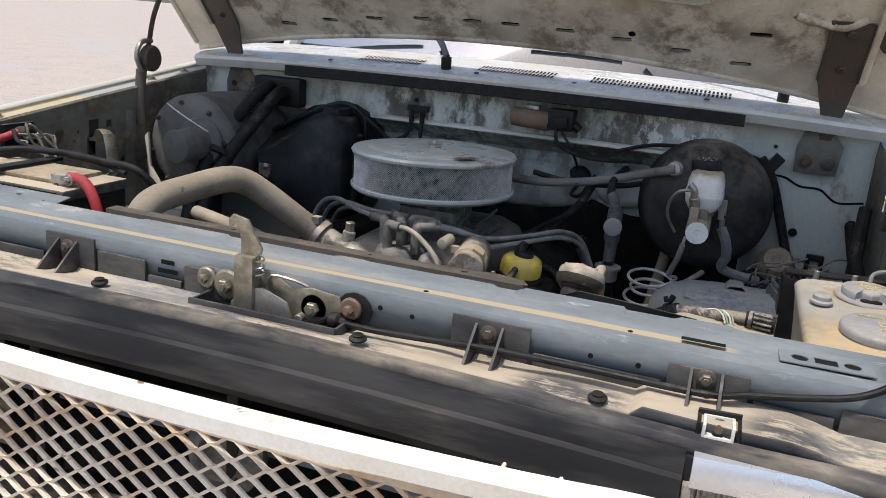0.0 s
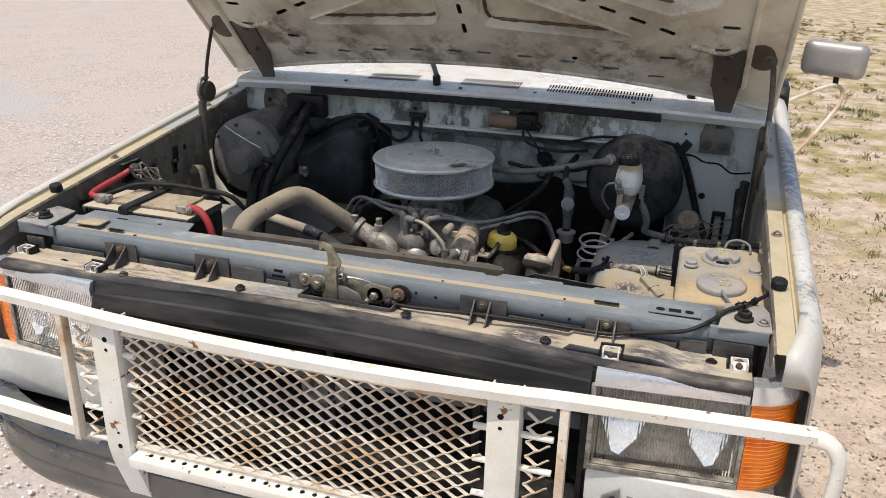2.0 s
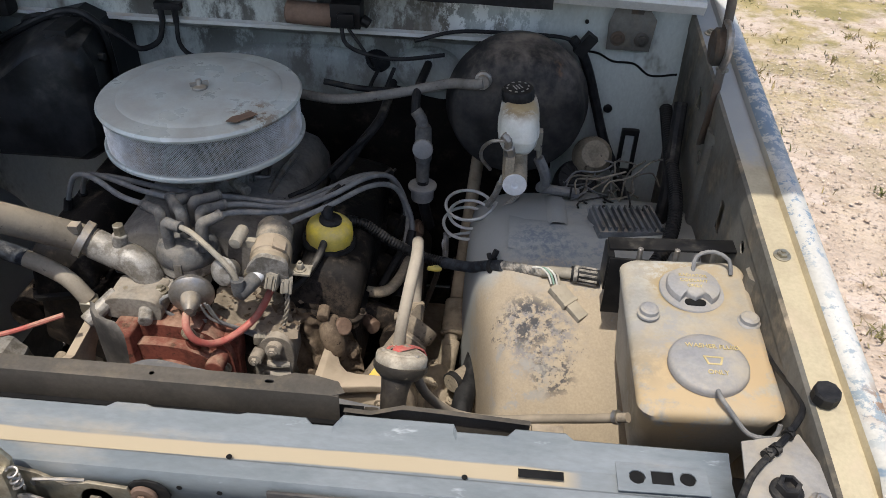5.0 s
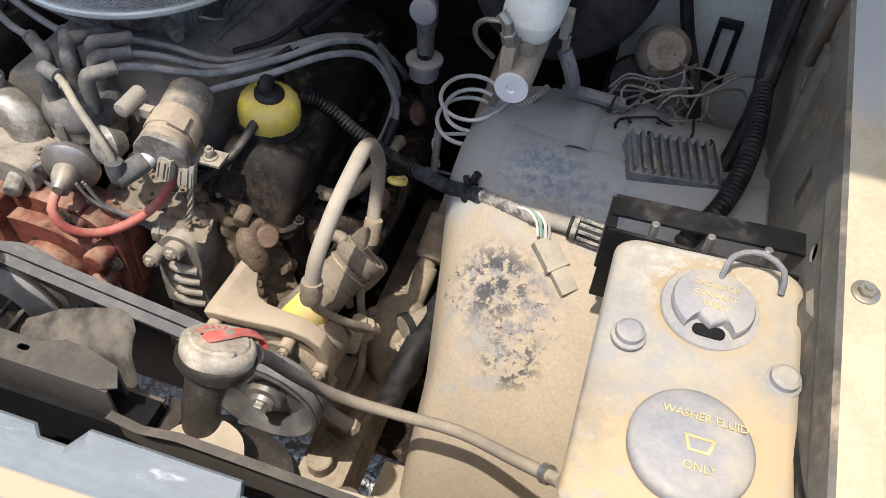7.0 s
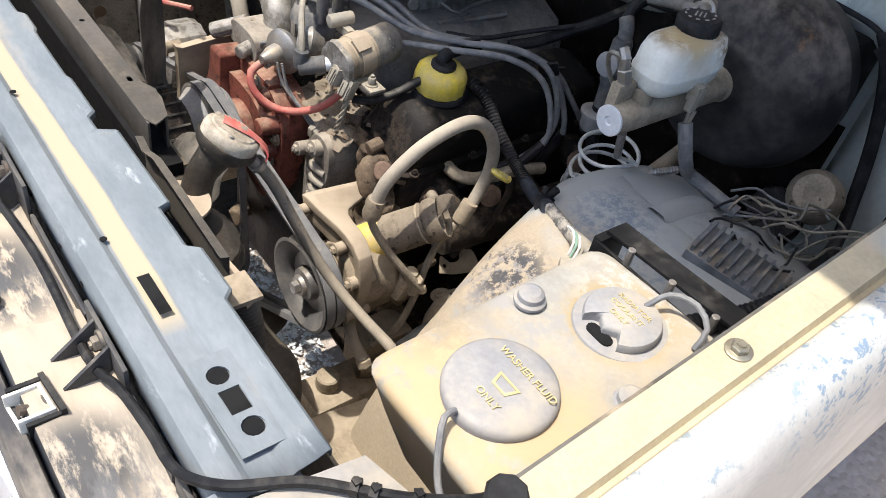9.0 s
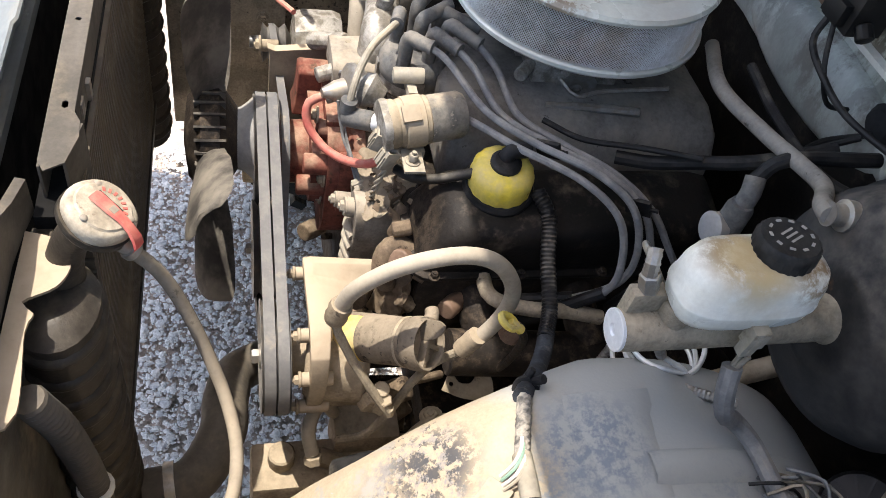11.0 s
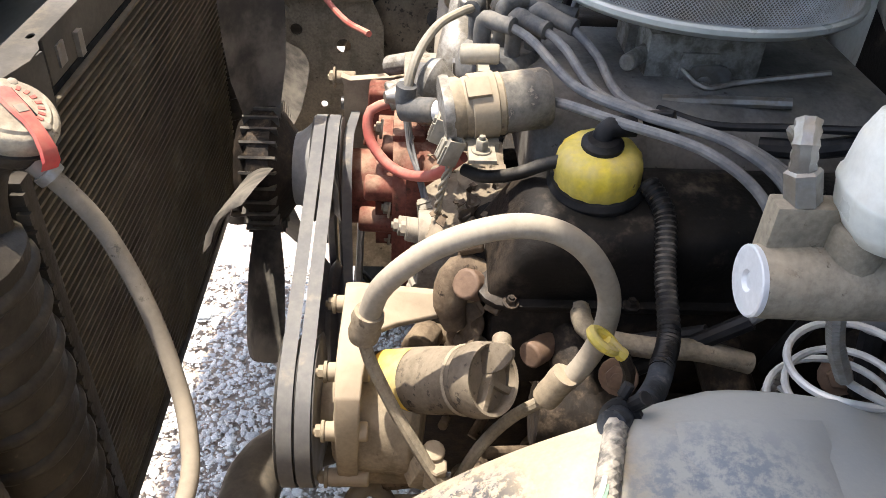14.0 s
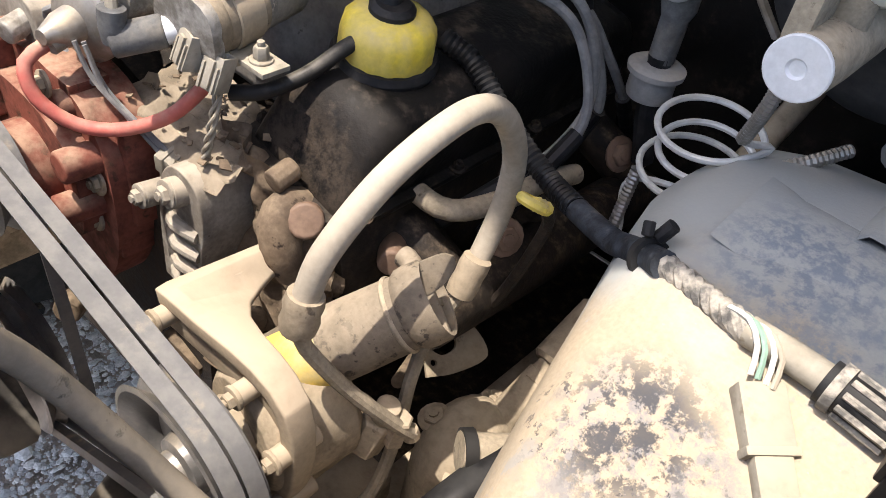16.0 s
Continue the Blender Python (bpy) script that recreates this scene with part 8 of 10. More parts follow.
part("wire", G().tube([(0.02, 0.475, 0.90), (0.03, 0.48, 0.87), (0.06, 0.49, 0.845), (0.09, 0.50, 0.82)], 0.0022, 6).tube([(0.025, 0.48, 0.90), (0.038, 0.485, 0.865), (0.07, 0.495, 0.84), (0.095, 0.505, 0.82)], 0.0022, 6).tube([(0.030, 0.478, 0.90), (0.046, 0.482, 0.862), (0.078, 0.498, 0.836), (0.10, 0.505, 0.82)], 0.002, 6), M["greyhose"], bw)
cm_ = axes((0.106, 0.506, 0.815), (0.9, 0.3, -0.15), (0.15, -0.1, 1))
rc_ = part("connector_body", G().box(-0.022, 0.022, -0.009, 0.009, -0.008, 0.008, cm_), M["connector"], bw, "pale ribbed connector", bevel=0.002)
for k in range(4):
    part("connector_rib", G().box(-0.016 + 0.009 * k, -0.012 + 0.009 * k, -0.0105, 0.0105, -0.0098, 0.0098, cm_), M["connector"], rc_, bevel=0.0008)
bk = thing("breather_hose", "thin black cloth hose behind the control valve", "hose", (0.2, 0.58, 0.92))
part("hose_run", G().tube([(0.135, 0.535, 0.892), (0.155, 0.552, 0.897), (0.172, 0.580, 0.912), (0.182, 0.615, 0.932), (0.176, 0.68, 0.93)], 0.0062, 12), M["black"], bk)

# oil filler cap with elbow
oc = thing("oil_filler_cap", "yellow plastic oil filler cap with black breather elbow", "oil cap", (0.197, 0.632, 0.905))
om = at((0.182, 0.650, 0.915), (0.12, -0.04, 1)) @ Matrix.Scale(0.93, 4)
part("grommet", G().lathe([(0.046, -0.012), (0.048, -0.004), (0.045, 0.002), (0.03, 0.003)], om, 30), M["rubber"], oc)
part("cap_body", G().lathe([(0.040, -0.004), (0.0415, 0.001), (0.041, 0.020), (0.0395, 0.028), (0.034, 0.0345), (0.026, 0.038), (0.014, 0.040)], om, 80, wob=0.014, lobes=16), M["yellow"], oc, "yellow fluted cap", smooth=45)
part("elbow", G().lathe([(0.020, 0.038), (0.020, 0.043), (0.015, 0.047)], om, 20).tube([(0.184, 0.649, 0.950), (0.182, 0.649, 0.957), (0.180, 0.655, 0.9655), (0.180, 0.676, 0.9680)], 0.0098, 14), M["rubber"], oc, "black rubber elbow")

# ---- air cleaner ----
ac = thing("air_cleaner", "round dusty air cleaner with pleated metal mesh filter", "air cleaner", (-0.05, 0.80, 0.985))
am2 = Matrix.Translation((-0.034, 0.786, 0)) @ pose(0, 0, 0, 0, -1, 0) @ Matrix.Diagonal((0.955, 0.955, 1, 1))
part("base_pan", G().lathe([(0.05, 1.003), (0.12, 1.008), (0.168, 1.016), (0.1755, 1.022), (0.1760, 1.027), (0.1735, 1.029), (0.16, 1.028)], am2, 72), M["lid"], ac)
fm = G()
n = 180
vs = []
for h in (1.026, 1.04, 1.06, 1.08, 1.091):
    for k in range(n):
        a = 2 * math.pi * k / n
        r = 0.1630 + (0.0025 if k % 2 else 0)
        vs.append(am2 @ Vector((r * math.cos(a), r * math.sin(a), h)))
fm.add(vs, [(i * n + k, i * n + (k + 1) % n, (i + 1) * n + (k + 1) % n, (i + 1) * n + k) for i in range(4) for k in range(n)])
part("filter_element", fm, M["greycan"], ac, "grey pleated filter screen", smooth=0)
fr2 = G()
for k in range(280):
    for way in (1, -1):
        vs = []
        for j in range(9):
            a = 2 * math.pi * k / 280 + way * 0.40 * j / 8
            h = 1.026 + 0.065 * j / 8
            for d, r in ((-0.0034, 0.1684), (0.0, 0.1697), (0.0034, 0.1684)):
                vs.append(am2 @ Vector((r * math.cos(a + d), r * math.sin(a + d), h)))
        fr2.add(vs, [(j * 3 + q, j * 3 + q + 1, j * 3 + q + 4, j * 3 + q + 3) for j in range(8) for q in (0, 1)])
tagged(part("filter_screen", fr2, M["filter"], ac, "diamond steel filter screen"), kind="stuff")
part("lid", G().lathe([(0.168, 1.088), (0.1745, 1.090), (0.1765, 1.095), (0.173, 1.0995), (0.160, 1.1010), (0.142, 1.1015), (0.137, 1.1045), (0.128, 1.1060), (0.06, 1.108), (0.03, 1.107), (0.022, 1.105), (0.003, 1.105)], am2, 96), M["lid"], ac, "dust-filmed chrome lid with stains", smooth=30)
part("wing_nut", G().lathe([(0.014, 1.105), (0.013, 1.109), (0.006, 1.112), (0.005, 1.121)], am2, 14).box(-0.016, 0.016, -0.002, 0.002, 1.110, 1.117, am2 @ pose(0, 0, 0, 0, 0, 30)), M["steel"], ac, bevel=0.001)
part("torn_label", G().sheet([(0.082, -0.118), (0.10, -0.122), (0.118, -0.10), (0.128, -0.088), (0.112, -0.078), (0.10, -0.092), (0.088, -0.10)], 0.0006, am2 @ pose(0, 0, 1.1052)), M["rustcan"], ac, "brown torn label remnant")


# ---- power steering pump ----
ps = thing("power_steering_pump", "dust-caked power steering pump with tube reservoir", "steering pump", (0.31, 0.45, 0.66))
A0, A1 = Vector((0.287, 0.476, 0.762)), Vector((0.344, 0.546, 0.824))
part("reservoir", G().lathe([(0.027, -0.03), (0.029, 0.0), (0.029, 0.05), (0.028, 0.085), (0.027, 0.108)], at(A0, A1 - A0), 36), M["psbody"], ps, "dusty cylindrical reservoir")
psm = at(A0, A1 - A0) @ Matrix.Diagonal((1.12, 1.12, 1, 1))
toward = math.atan2(*reversed((psm.to_3x3().inverted() @ Vector((0.55, -0.75, 0.45))).to_2d()))
part("label_band", G().loft([[psm @ Vector((0.0264 * math.cos(toward + a), 0.0264 * math.sin(toward + a), h)) for a in [-1.25 + 2.5 * k / 20 for k in range(21)]] for h in (-0.008, 0.008, 0.020, 0.032)], ring_closed=False), M["yellowdull"], ps, "faded yellow label patch")
part("filler_rim", G().lathe([(0.0245, 0.094), (0.0272, 0.098), (0.0278, 0.104), (0.0272, 0.116), (0.0258, 0.119), (0.0235, 0.118), (0.0228, 0.106), (0.004, 0.104)], psm, 40), M["psbody"], ps, "open brown filler rim", smooth=50)
for h in (0.088,):
    part("seam_ring", G().lathe([(0.0252, h - 0.002), (0.0264, h - 0.0008), (0.0264, h + 0.0008), (0.0252, h + 0.002)], psm, 36, cap=False), M["mc"], ps, smooth=60)
cpg = G().box(-0.0245, 0.0245, -0.0025, 0.0025, 0.104, 0.118, psm @ pose(0, 0, 0, 0, 0, 35)).box(-0.0025, 0.0025, -0.0245, 0.0, 0.104, 0.114, psm @ pose(0, 0, 0, 0, 0, 35))
part("cap_cross", cpg, M["psbody"], ps, "cracked cap cross bar", bevel=0.0008)
part("broken_tab", G().sheet(soft_pts([(0.004, 0.104), (0.006, 0.126), (0.016, 0.142), (0.024, 0.138), (0.026, 0.118), (0.025, 0.102)], 0.004), 0.003, psm @ pose(0, 0, 0, 0, 0, 62) @ pose(0, 0.0015, 0, 90)), M["psbody"], ps, "jagged remains of the cap", bevel=0.0006)
part("side_spout", G().tube([psm @ Vector(p) for p in ((0.020, 0.006, 0.104), (0.030, 0.009, 0.106), (0.037, 0.011, 0.102))], 0.0085, 16), M["psbody"], ps)
bd = G().cyl((0.29, 0.425, 0.725), (0.30, 0.50, 0.725), 0.052, 24).cyl((0.285, 0.40, 0.722), (0.285, 0.43, 0.722), 0.03, 18)
bd.cyl((0.345, 0.495, 0.70), (0.352, 0.505, 0.735), 0.014, 6).cyl((0.352, 0.505, 0.735), (0.356, 0.508, 0.752), 0.010, 12).box(0.26, 0.33, 0.45, 0.50, 0.67, 0.70)
part("pump_body", bd, M["castdust"], ps, bevel=0.004, smooth=50)
# cast bracket: a web that runs back to the head, then an arm that bends down beside the pulley
bkr = []
for x, z, yb, nx, nz in ((0.192, 0.797, 0.528, 0.3, -1), (0.204, 0.800, 0.532, 0.1, -1), (0.214, 0.801, 0.520, 0, -1), (0.224, 0.802, 0.495, 0, -1), (0.238, 0.803, 0.474, 0, -1), (0.258, 0.806, 0.460, 0, -1), (0.282, 0.810, 0.452, 0, -1), (0.305, 0.811, 0.449, -0.1, -1), (0.325, 0.807, 0.447, -0.4, -0.9), (0.340, 0.795, 0.446, -0.7, -0.7), (0.348, 0.775, 0.445, -0.95, -0.3), (0.350, 0.745, 0.444, -1, 0), (0.347, 0.715, 0.443, -1, 0.1), (0.338, 0.685, 0.442, -0.95, 0.3), (0.322, 0.660, 0.441, -0.8, 0.6)):
    n_ = Vector((nx, 0, nz)).normalized()
    drop = 0.022 * min(1, max(0, (yb - 0.445) / 0.04)) * (1 if x > 0.212 else 0.3)
    F_, K_, B_ = Vector((x, 0.424, z)), Vector((x, 0.434, z)), Vector((x, yb, z)) + n_ * drop
    bkr.append([F_, K_ - n_ * 0.001, B_, B_ + n_ * 0.006, K_ + n_ * 0.007, K_ + n_ * 0.014, F_ + n_ * 0.014])
part("mount_bracket", G().loft(bkr), M["bracket"], ps, "cream dusty cast bracket", bevel=0.0025, smooth=60)
part("bracket_end", G().cyl((0.203, 0.522, 0.795), (0.205, 0.548, 0.800), 0.0115, 18), M["bracket"], ps)
part("bracket_foot", G().loft([[(x, 0.430 + d, z) for d in (0.0, 0.010)] + [(x, 0.440, z - 0.034), (x, 0.430, z - 0.034)] for x, z in ((0.194, 0.790), (0.215, 0.792), (0.25, 0.795), (0.30, 0.80), (0.335, 0.79))]), M["bracket"], ps, "lower web of the bracket", bevel=0.002)
for x, z in ((0.205, 0.780), (0.338, 0.69), (0.30, 0.785), (0.340, 0.755)):
    part("bolt_boss", G().cyl((x, 0.415, z), (x, 0.452, z), 0.0085, 16), M["bracket"], ps)
bj = G()
for x, z in ((0.205, 0.780), (0.338, 0.69), (0.30, 0.785), (0.340, 0.755)):
    bj.bolt((x, 0.414, z), (0, -1, 0), 0.0062)
pieces("bracket_bolt", bj, M["castdust"], ps)
ph = thing("steering_hose", "looped tan power steering pressure hose with crimped ferrules", "hose", (0.34, 0.53, 0.78))
part("hose_run", G().tube([(0.3235, 0.452, 0.872), (0.327, 0.464, 0.906), (0.334, 0.500, 0.947), (0.339, 0.545, 0.970), (0.337, 0.582, 0.967), (0.334, 0.612, 0.945), (0.333, 0.633, 0.908), (0.332, 0.636, 0.868), (0.331, 0.624, 0.825), (0.334, 0.601, 0.796)], 0.0090, 24, step=0.006), M["tanhose"], ph)
pieces("ferrule", G().tube([(0.3225, 0.448, 0.848), (0.3232, 0.450, 0.862), (0.3238, 0.453, 0.876)], 0.0120, 18, ribs=0.10, pitch=0.014).tube([(0.335, 0.612, 0.822), (0.334, 0.599, 0.792)], 0.0115, 18, ribs=0.06, pitch=0.014), M["castdust"], ph)
pieces("steel_line", G().tube([(0.3225, 0.448, 0.85), (0.326, 0.452, 0.83), (0.345, 0.475, 0.785), (0.370, 0.508, 0.737), (0.374, 0.517, 0.728)], 0.0055, 10).tube([(0.334, 0.598, 0.79), (0.333, 0.572, 0.765), (0.340, 0.548, 0.735), (0.352, 0.525, 0.69), (0.355, 0.50, 0.64), (0.34, 0.47, 0.60)], 0.0055, 10), M["mc"], ph, "thin steel line")
pieces("line_fitting", G().cyl((0.362, 0.508, 0.715), (0.366, 0.510, 0.745), 0.010, 6).cyl((0.374, 0.517, 0.722), (0.371, 0.515, 0.732), 0.007, 10), M["castdust"], ph)
dp = thing("dipstick", "yellow plastic ring handle of the oil dipstick", "dipstick", (0.36, 0.63, 0.87))
part("ring", G().tube([(0.360 + 0.0085 * math.cos(a), 0.628 + 0.010 * math.sin(a), 0.884 - 0.0072 * math.sin(a)) for a in [2 * math.pi * k / 14 for k in range(15)]], 0.0042, 8, step=0.004), M["yellow"], dp)
part("stem", G().tube([(0.360, 0.630, 0.883), (0.364, 0.645, 0.872)], 0.005, 8, ribs=0.2, pitch=0.006), M["yellow"], dp)
part("guide_tube", G().tube([(0.364, 0.645, 0.872), (0.36, 0.655, 0.84), (0.33, 0.66, 0.74), (0.28, 0.66, 0.65)], 0.005, 8), M["iron"], dp)
cl = thing("coolant_pipe", "dusty grey heater pipe along the engine", "pipe", (0.3, 0.7, 0.83))
part("pipe_run", G().tube([(0.245, 0.64, 0.815), (0.268, 0.640, 0.815), (0.285, 0.655, 0.815), (0.300, 0.69, 0.820), (0.308, 0.73, 0.825), (0.312, 0.775, 0.815)], 0.0095, 16), M["mc"], cl)
part("pipe_plate", G().sheet(soft_pts([(-0.03, -0.012), (-0.02, 0.014), (-0.008, 0.002), (0.008, 0.004), (0.016, 0.018), (0.034, 0.016), (0.036, -0.014), (0.0, -0.018)], 0.005), 0.004, axes((0.313, 0.632, 0.675), (0.25, 0.95, 0), (-0.75, 0.1, 0.65)), [ring_pts(-0.018, -0.002, 0.003, 10)]), M["castdust"], cl, "tan rusty steel bracket plate", bevel=0.001)
part("lower_hose", G().tube([(0.44, 0.62, 0.70), (0.43, 0.56, 0.70), (0.42, 0.50, 0.685), (0.41, 0.46, 0.65)], 0.018, 16), M["rubber"], cl, "short black hose with clamp")
pieces("lug", G().cyl((0.205, 0.590, 0.785), (0.232, 0.578, 0.783), 0.011, 14).cyl((0.20, 0.56, 0.80), (0.225, 0.535, 0.825), 0.015, 12).cyl((0.242, 0.62, 0.768), (0.264, 0.596, 0.772), 0.013, 16).bolt((0.325, 0.66, 0.81), (1, -0.5, 0.5), 0.011).bolt((0.31, 0.86, 0.80), (1, -0.3, 0.5), 0.012), M["rustcan"], cl, bevel=0.002)

# ---- wheelhouse apron ----
wh = thing("wheelhouse", "pale dust-covered inner wheelhouse with dark smudges", "wheelhouse", (0.6, 0.68, 0.55))
def house(side):
    rings = []
    for k in range(49):
        y = 0.335 + 0.73 * k / 48
        u = (y - 0.70) / 0.37
        zt = 0.55 + 0.385 * math.sqrt(max(0.0, 1 - u * u))
        ring = [(0.790, y, max(0.45, zt - 0.004)), (0.70, y, zt), (0.60, y, zt + 0.002), (0.53, y, zt + 0.001), (0.485, y, zt - 0.004), (0.458, y, zt - 0.016), (0.440, y, zt - 0.040), (0.432, y, zt - 0.08), (0.43, y, zt - 0.16), (0.43, y, 0.42)]
        lean = 0.030 * min(1, max(0, (0.60 - y) / 0.15)) - 0.022 * min(1, max(0, (y - 0.60) / 0.09))
        if side < 0:
            ring = [(max(x, x * 0.5 + 0.385), yy, zz - 0.05) for x, yy, zz in ring]
        rings.append([(side * (x + lean * min(1, max(0, i - 3) / 3)), yy, max(zz, 0.42 + 0.001 * i)) for i, (x, yy, zz) in enumerate(ring)])
    return G().loft(rings, ring_closed=False)
part("arch_panel", house(1), M["house"], wh, smooth=60)
rb = G()
arch = lambda y: 0.55 + 0.385 * math.sqrt(max(0, 1 - ((y - 0.70) / 0.37) ** 2))
rb.loft([[(x, y, arch(y) + h * k) for y, h in ((0.640, -0.004), (0.652, 0.0015), (0.668, 0.004), (0.700, 0.004), (0.716, 0.0015), (0.728, -0.004))] for x, k in ((0.478, 0.0), (0.495, 0.6), (0.515, 1.0), (0.65, 1.0), (0.785, 1.0))], ring_closed=False)
for xx in (0.56, 0.63):
    rb.loft([[(xx + d, y, 0.55 + 0.385 * math.sqrt(max(0, 1 - ((y - 0.70) / 0.37) ** 2)) + h) for d, h in ((-0.022, -0.004), (-0.010, 0.010), (0.010, 0.010), (0.022, -0.004))] for y in [0.70 + 0.03 * q for q in range(7)]], ring_closed=False)
part("pressed_rib", rb, M["house"], wh, smooth=50)
part("drain_hole", G().lathe([(0.004, 0), (0.004, 0.001)], at((0.575, 0.40, 0.774), (0, -0.8, 0.6)), 10), M["dark"], wh)
wl = thing("wheelhouse", "dusty inner wheelhouse below the battery", "wheelhouse", (-0.6, 0.68, 0.55))
part("arch_panel", house(-1), M["house"], wl, smooth=60)
lt_ = thing("loom_tube", "tan dusty corrugated loom tube beside the radiator tank", "loom tube", (0.46, 0.20, 0.6))
part("tube", G().tube([(0.475, 0.19, 0.975), (0.468, 0.205, 0.90), (0.470, 0.215, 0.78), (0.48, 0.21, 0.64), (0.49, 0.20, 0.52)], 0.0125, 14, ribs=0.12, pitch=0.007), M["rail"], lt_)
part("cable_tie", G().lathe([(0.0155, -0.002), (0.017, -0.002), (0.017, 0.002), (0.0155, 0.002)], at((0.470, 0.215, 0.80), (0, 0.1, 1)), 16).box(0.486, 0.494, 0.205, 0.213, 0.795, 0.803), M["paper"], lt_)
rw = thing("thin_red_cable", "thin red cable crossing behind the fan", "cable", (-0.3, 0.36, 0.88))
part("cable", G().tube([(-0.44, 0.30, 0.93), (-0.36, 0.34, 0.90), (-0.26, 0.39, 0.885), (-0.17, 0.43, 0.90)], 0.004, 8), M["red"], rw)
part("side_clip", G().box(0.505, 0.535, 0.143, 0.150, 1.03, 1.050).box(0.503, 0.537, 0.148, 0.180, 1.026, 1.031), M["castdust"], sup, bevel=0.001)
part("front_apron", G().loft([[(0.40, 0.165, 0.45), (0.79, 0.165, 0.45)], [(0.40, 0.168, 0.985), (0.79, 0.168, 0.985)]], ring_closed=False), M["apron"], wh)
part("front_apron", G().loft([[(-0.40, 0.165, 0.45), (-0.79, 0.165, 0.45)], [(-0.40, 0.168, 0.985), (-0.79, 0.168, 0.985)]], ring_closed=False), M["castdust"], wl)
part("apron_floor", G().loft([[(0.43, 0.17, 0.66), (0.79, 0.17, 0.66)], [(0.43, 0.40, 0.62), (0.79, 0.40, 0.62)]], ring_closed=False), M["castdust"], wh)

# ---- steering and suspension under the engine ----
ub = thing("front_axle", "oily front axle housing and crossmember under the engine", "axle", (0.1, 0.75, 0.45))
part("crossmember", G().box(-0.46, 0.48, 0.62, 1.10, 0.40, 0.47), M["iron"], ub, "oily steel crossmember", bevel=0.02)
part("splash_plate", G().sheet([(0.13, 0.53), (0.47, 0.50), (0.47, 0.75), (0.13, 0.75)], 0.004, axes((0, 0, 0.47), (1, 0, 0), (0, 1, -0.12))), M["iron"], ub)
part("axle_tube", G().cyl((-0.6, 0.66, 0.40), (0.6, 0.66, 0.40), 0.042, 18), M["iron"], ub)
gb = thing("steering_gear", "dust-caked steering gear box on the frame rail", "steering gear", (0.37, 0.60, 0.6))
part("gear_housing", G().loft([[(0.375 + 0.045 * k * math.cos(a), 0.60 + 0.06 * k * math.sin(a), z) for a in [2 * math.pi * q / 18 for q in range(18)]] for z, k in ((0.52, 0.9), (0.55, 1.0), (0.62, 0.95), (0.655, 0.75), (0.67, 0.4))]), M["castdust"], gb, smooth=60)
part("input_shaft", G().cyl((0.385, 0.63, 0.65), (0.392, 0.675, 0.685), 0.017, 14), M["castdust"], gb)
pieces("gear_bolt", G().bolt((0.345, 0.585, 0.655), (-0.2, -0.2, 1), 0.010).bolt((0.40, 0.56, 0.645), (0.2, -0.3, 1), 0.010).bolt((0.37, 0.64, 0.655), (0, 0.3, 1), 0.010), M["castdust"], gb)
part("pitman_arm", G().tube([(0.37, 0.58, 0.54), (0.35, 0.50, 0.535), (0.335, 0.45, 0.545)], 0.020, 12, flat=0.6), M["castdust"], gb)
part("short_hose", G().tube([(0.40, 0.545, 0.705), (0.425, 0.575, 0.700), (0.44, 0.61, 0.69)], 0.016, 14), M["mc"], gb, "short dusty hose stub")
part("hose_clamp", G().lathe([(0.0165, -0.005), (0.0185, -0.005), (0.0185, 0.005), (0.0165, 0.005)], at((0.404, 0.550, 0.7045), (0.6, 0.75, -0.05)), 18), M["black"], gb)
hkk = thing("lower_hook", "tan dusty bent tube below the steering pump", "tube", (0.33, 0.44, 0.60))
part("bent_tube", G().tube([(0.365, 0.435, 0.615), (0.345, 0.430, 0.635), (0.318, 0.440, 0.640), (0.300, 0.455, 0.625), (0.295, 0.47, 0.59)], 0.009, 12), M["tanhose"], hkk)
part("end_fitting", G().cyl((0.366, 0.435, 0.614), (0.372, 0.436, 0.604), 0.012, 6), M["castdust"], hkk)

# ---- coolant and washer tank ----
tk = thing("coolant_washer_tank", "dusty grey plastic coolant and washer tank with two caps", "fluid tank", (0.705, 0.34, 0.85))
def rr_(x0, x1, y0, y1, r, z, n=5):
    o = []
    for cx, cy, a0 in ((x1 - r, y1 - r, 0), (x0 + r, y1 - r, 90), (x0 + r, y0 + r, 180), (x1 - r, y0 + r, 270)):
        for k in range(n):
            t = radians(a0 + 90 * k / (n - 1))
            o.append((cx + r * math.cos(t), cy + r * math.sin(t), z(cy + r * math.sin(t), cx + r * math.cos(t)) if callable(z) else z))
    return o
zt = lambda d: (lambda y, x=0.71: 1.020 + 0.06 * (y - 0.22) + 0.05 * (x - 0.63) + d)
rings = [rr_(0.650, 0.765, 0.30, 0.475, 0.02, 0.85), rr_(0.640, 0.772, 0.26, 0.48, 0.02, 0.89), rr_(0.632, 0.78, 0.234, 0.482, 0.02, zt(-0.055)), rr_(0.628, 0.786, 0.224, 0.486, 0.02, zt(-0.02)), rr_(0.625, 0.790, 0.220, 0.488, 0.02, zt(-0.006)), rr_(0.629, 0.786, 0.224, 0.484, 0.02, zt(0.0)), rr_(0.636, 0.779, 0.231, 0.477, 0.018, zt(0.002))]
part("body", G().loft(rings), M["tank"], tk, smooth=50)
tilt = (0, -0.055, 1)
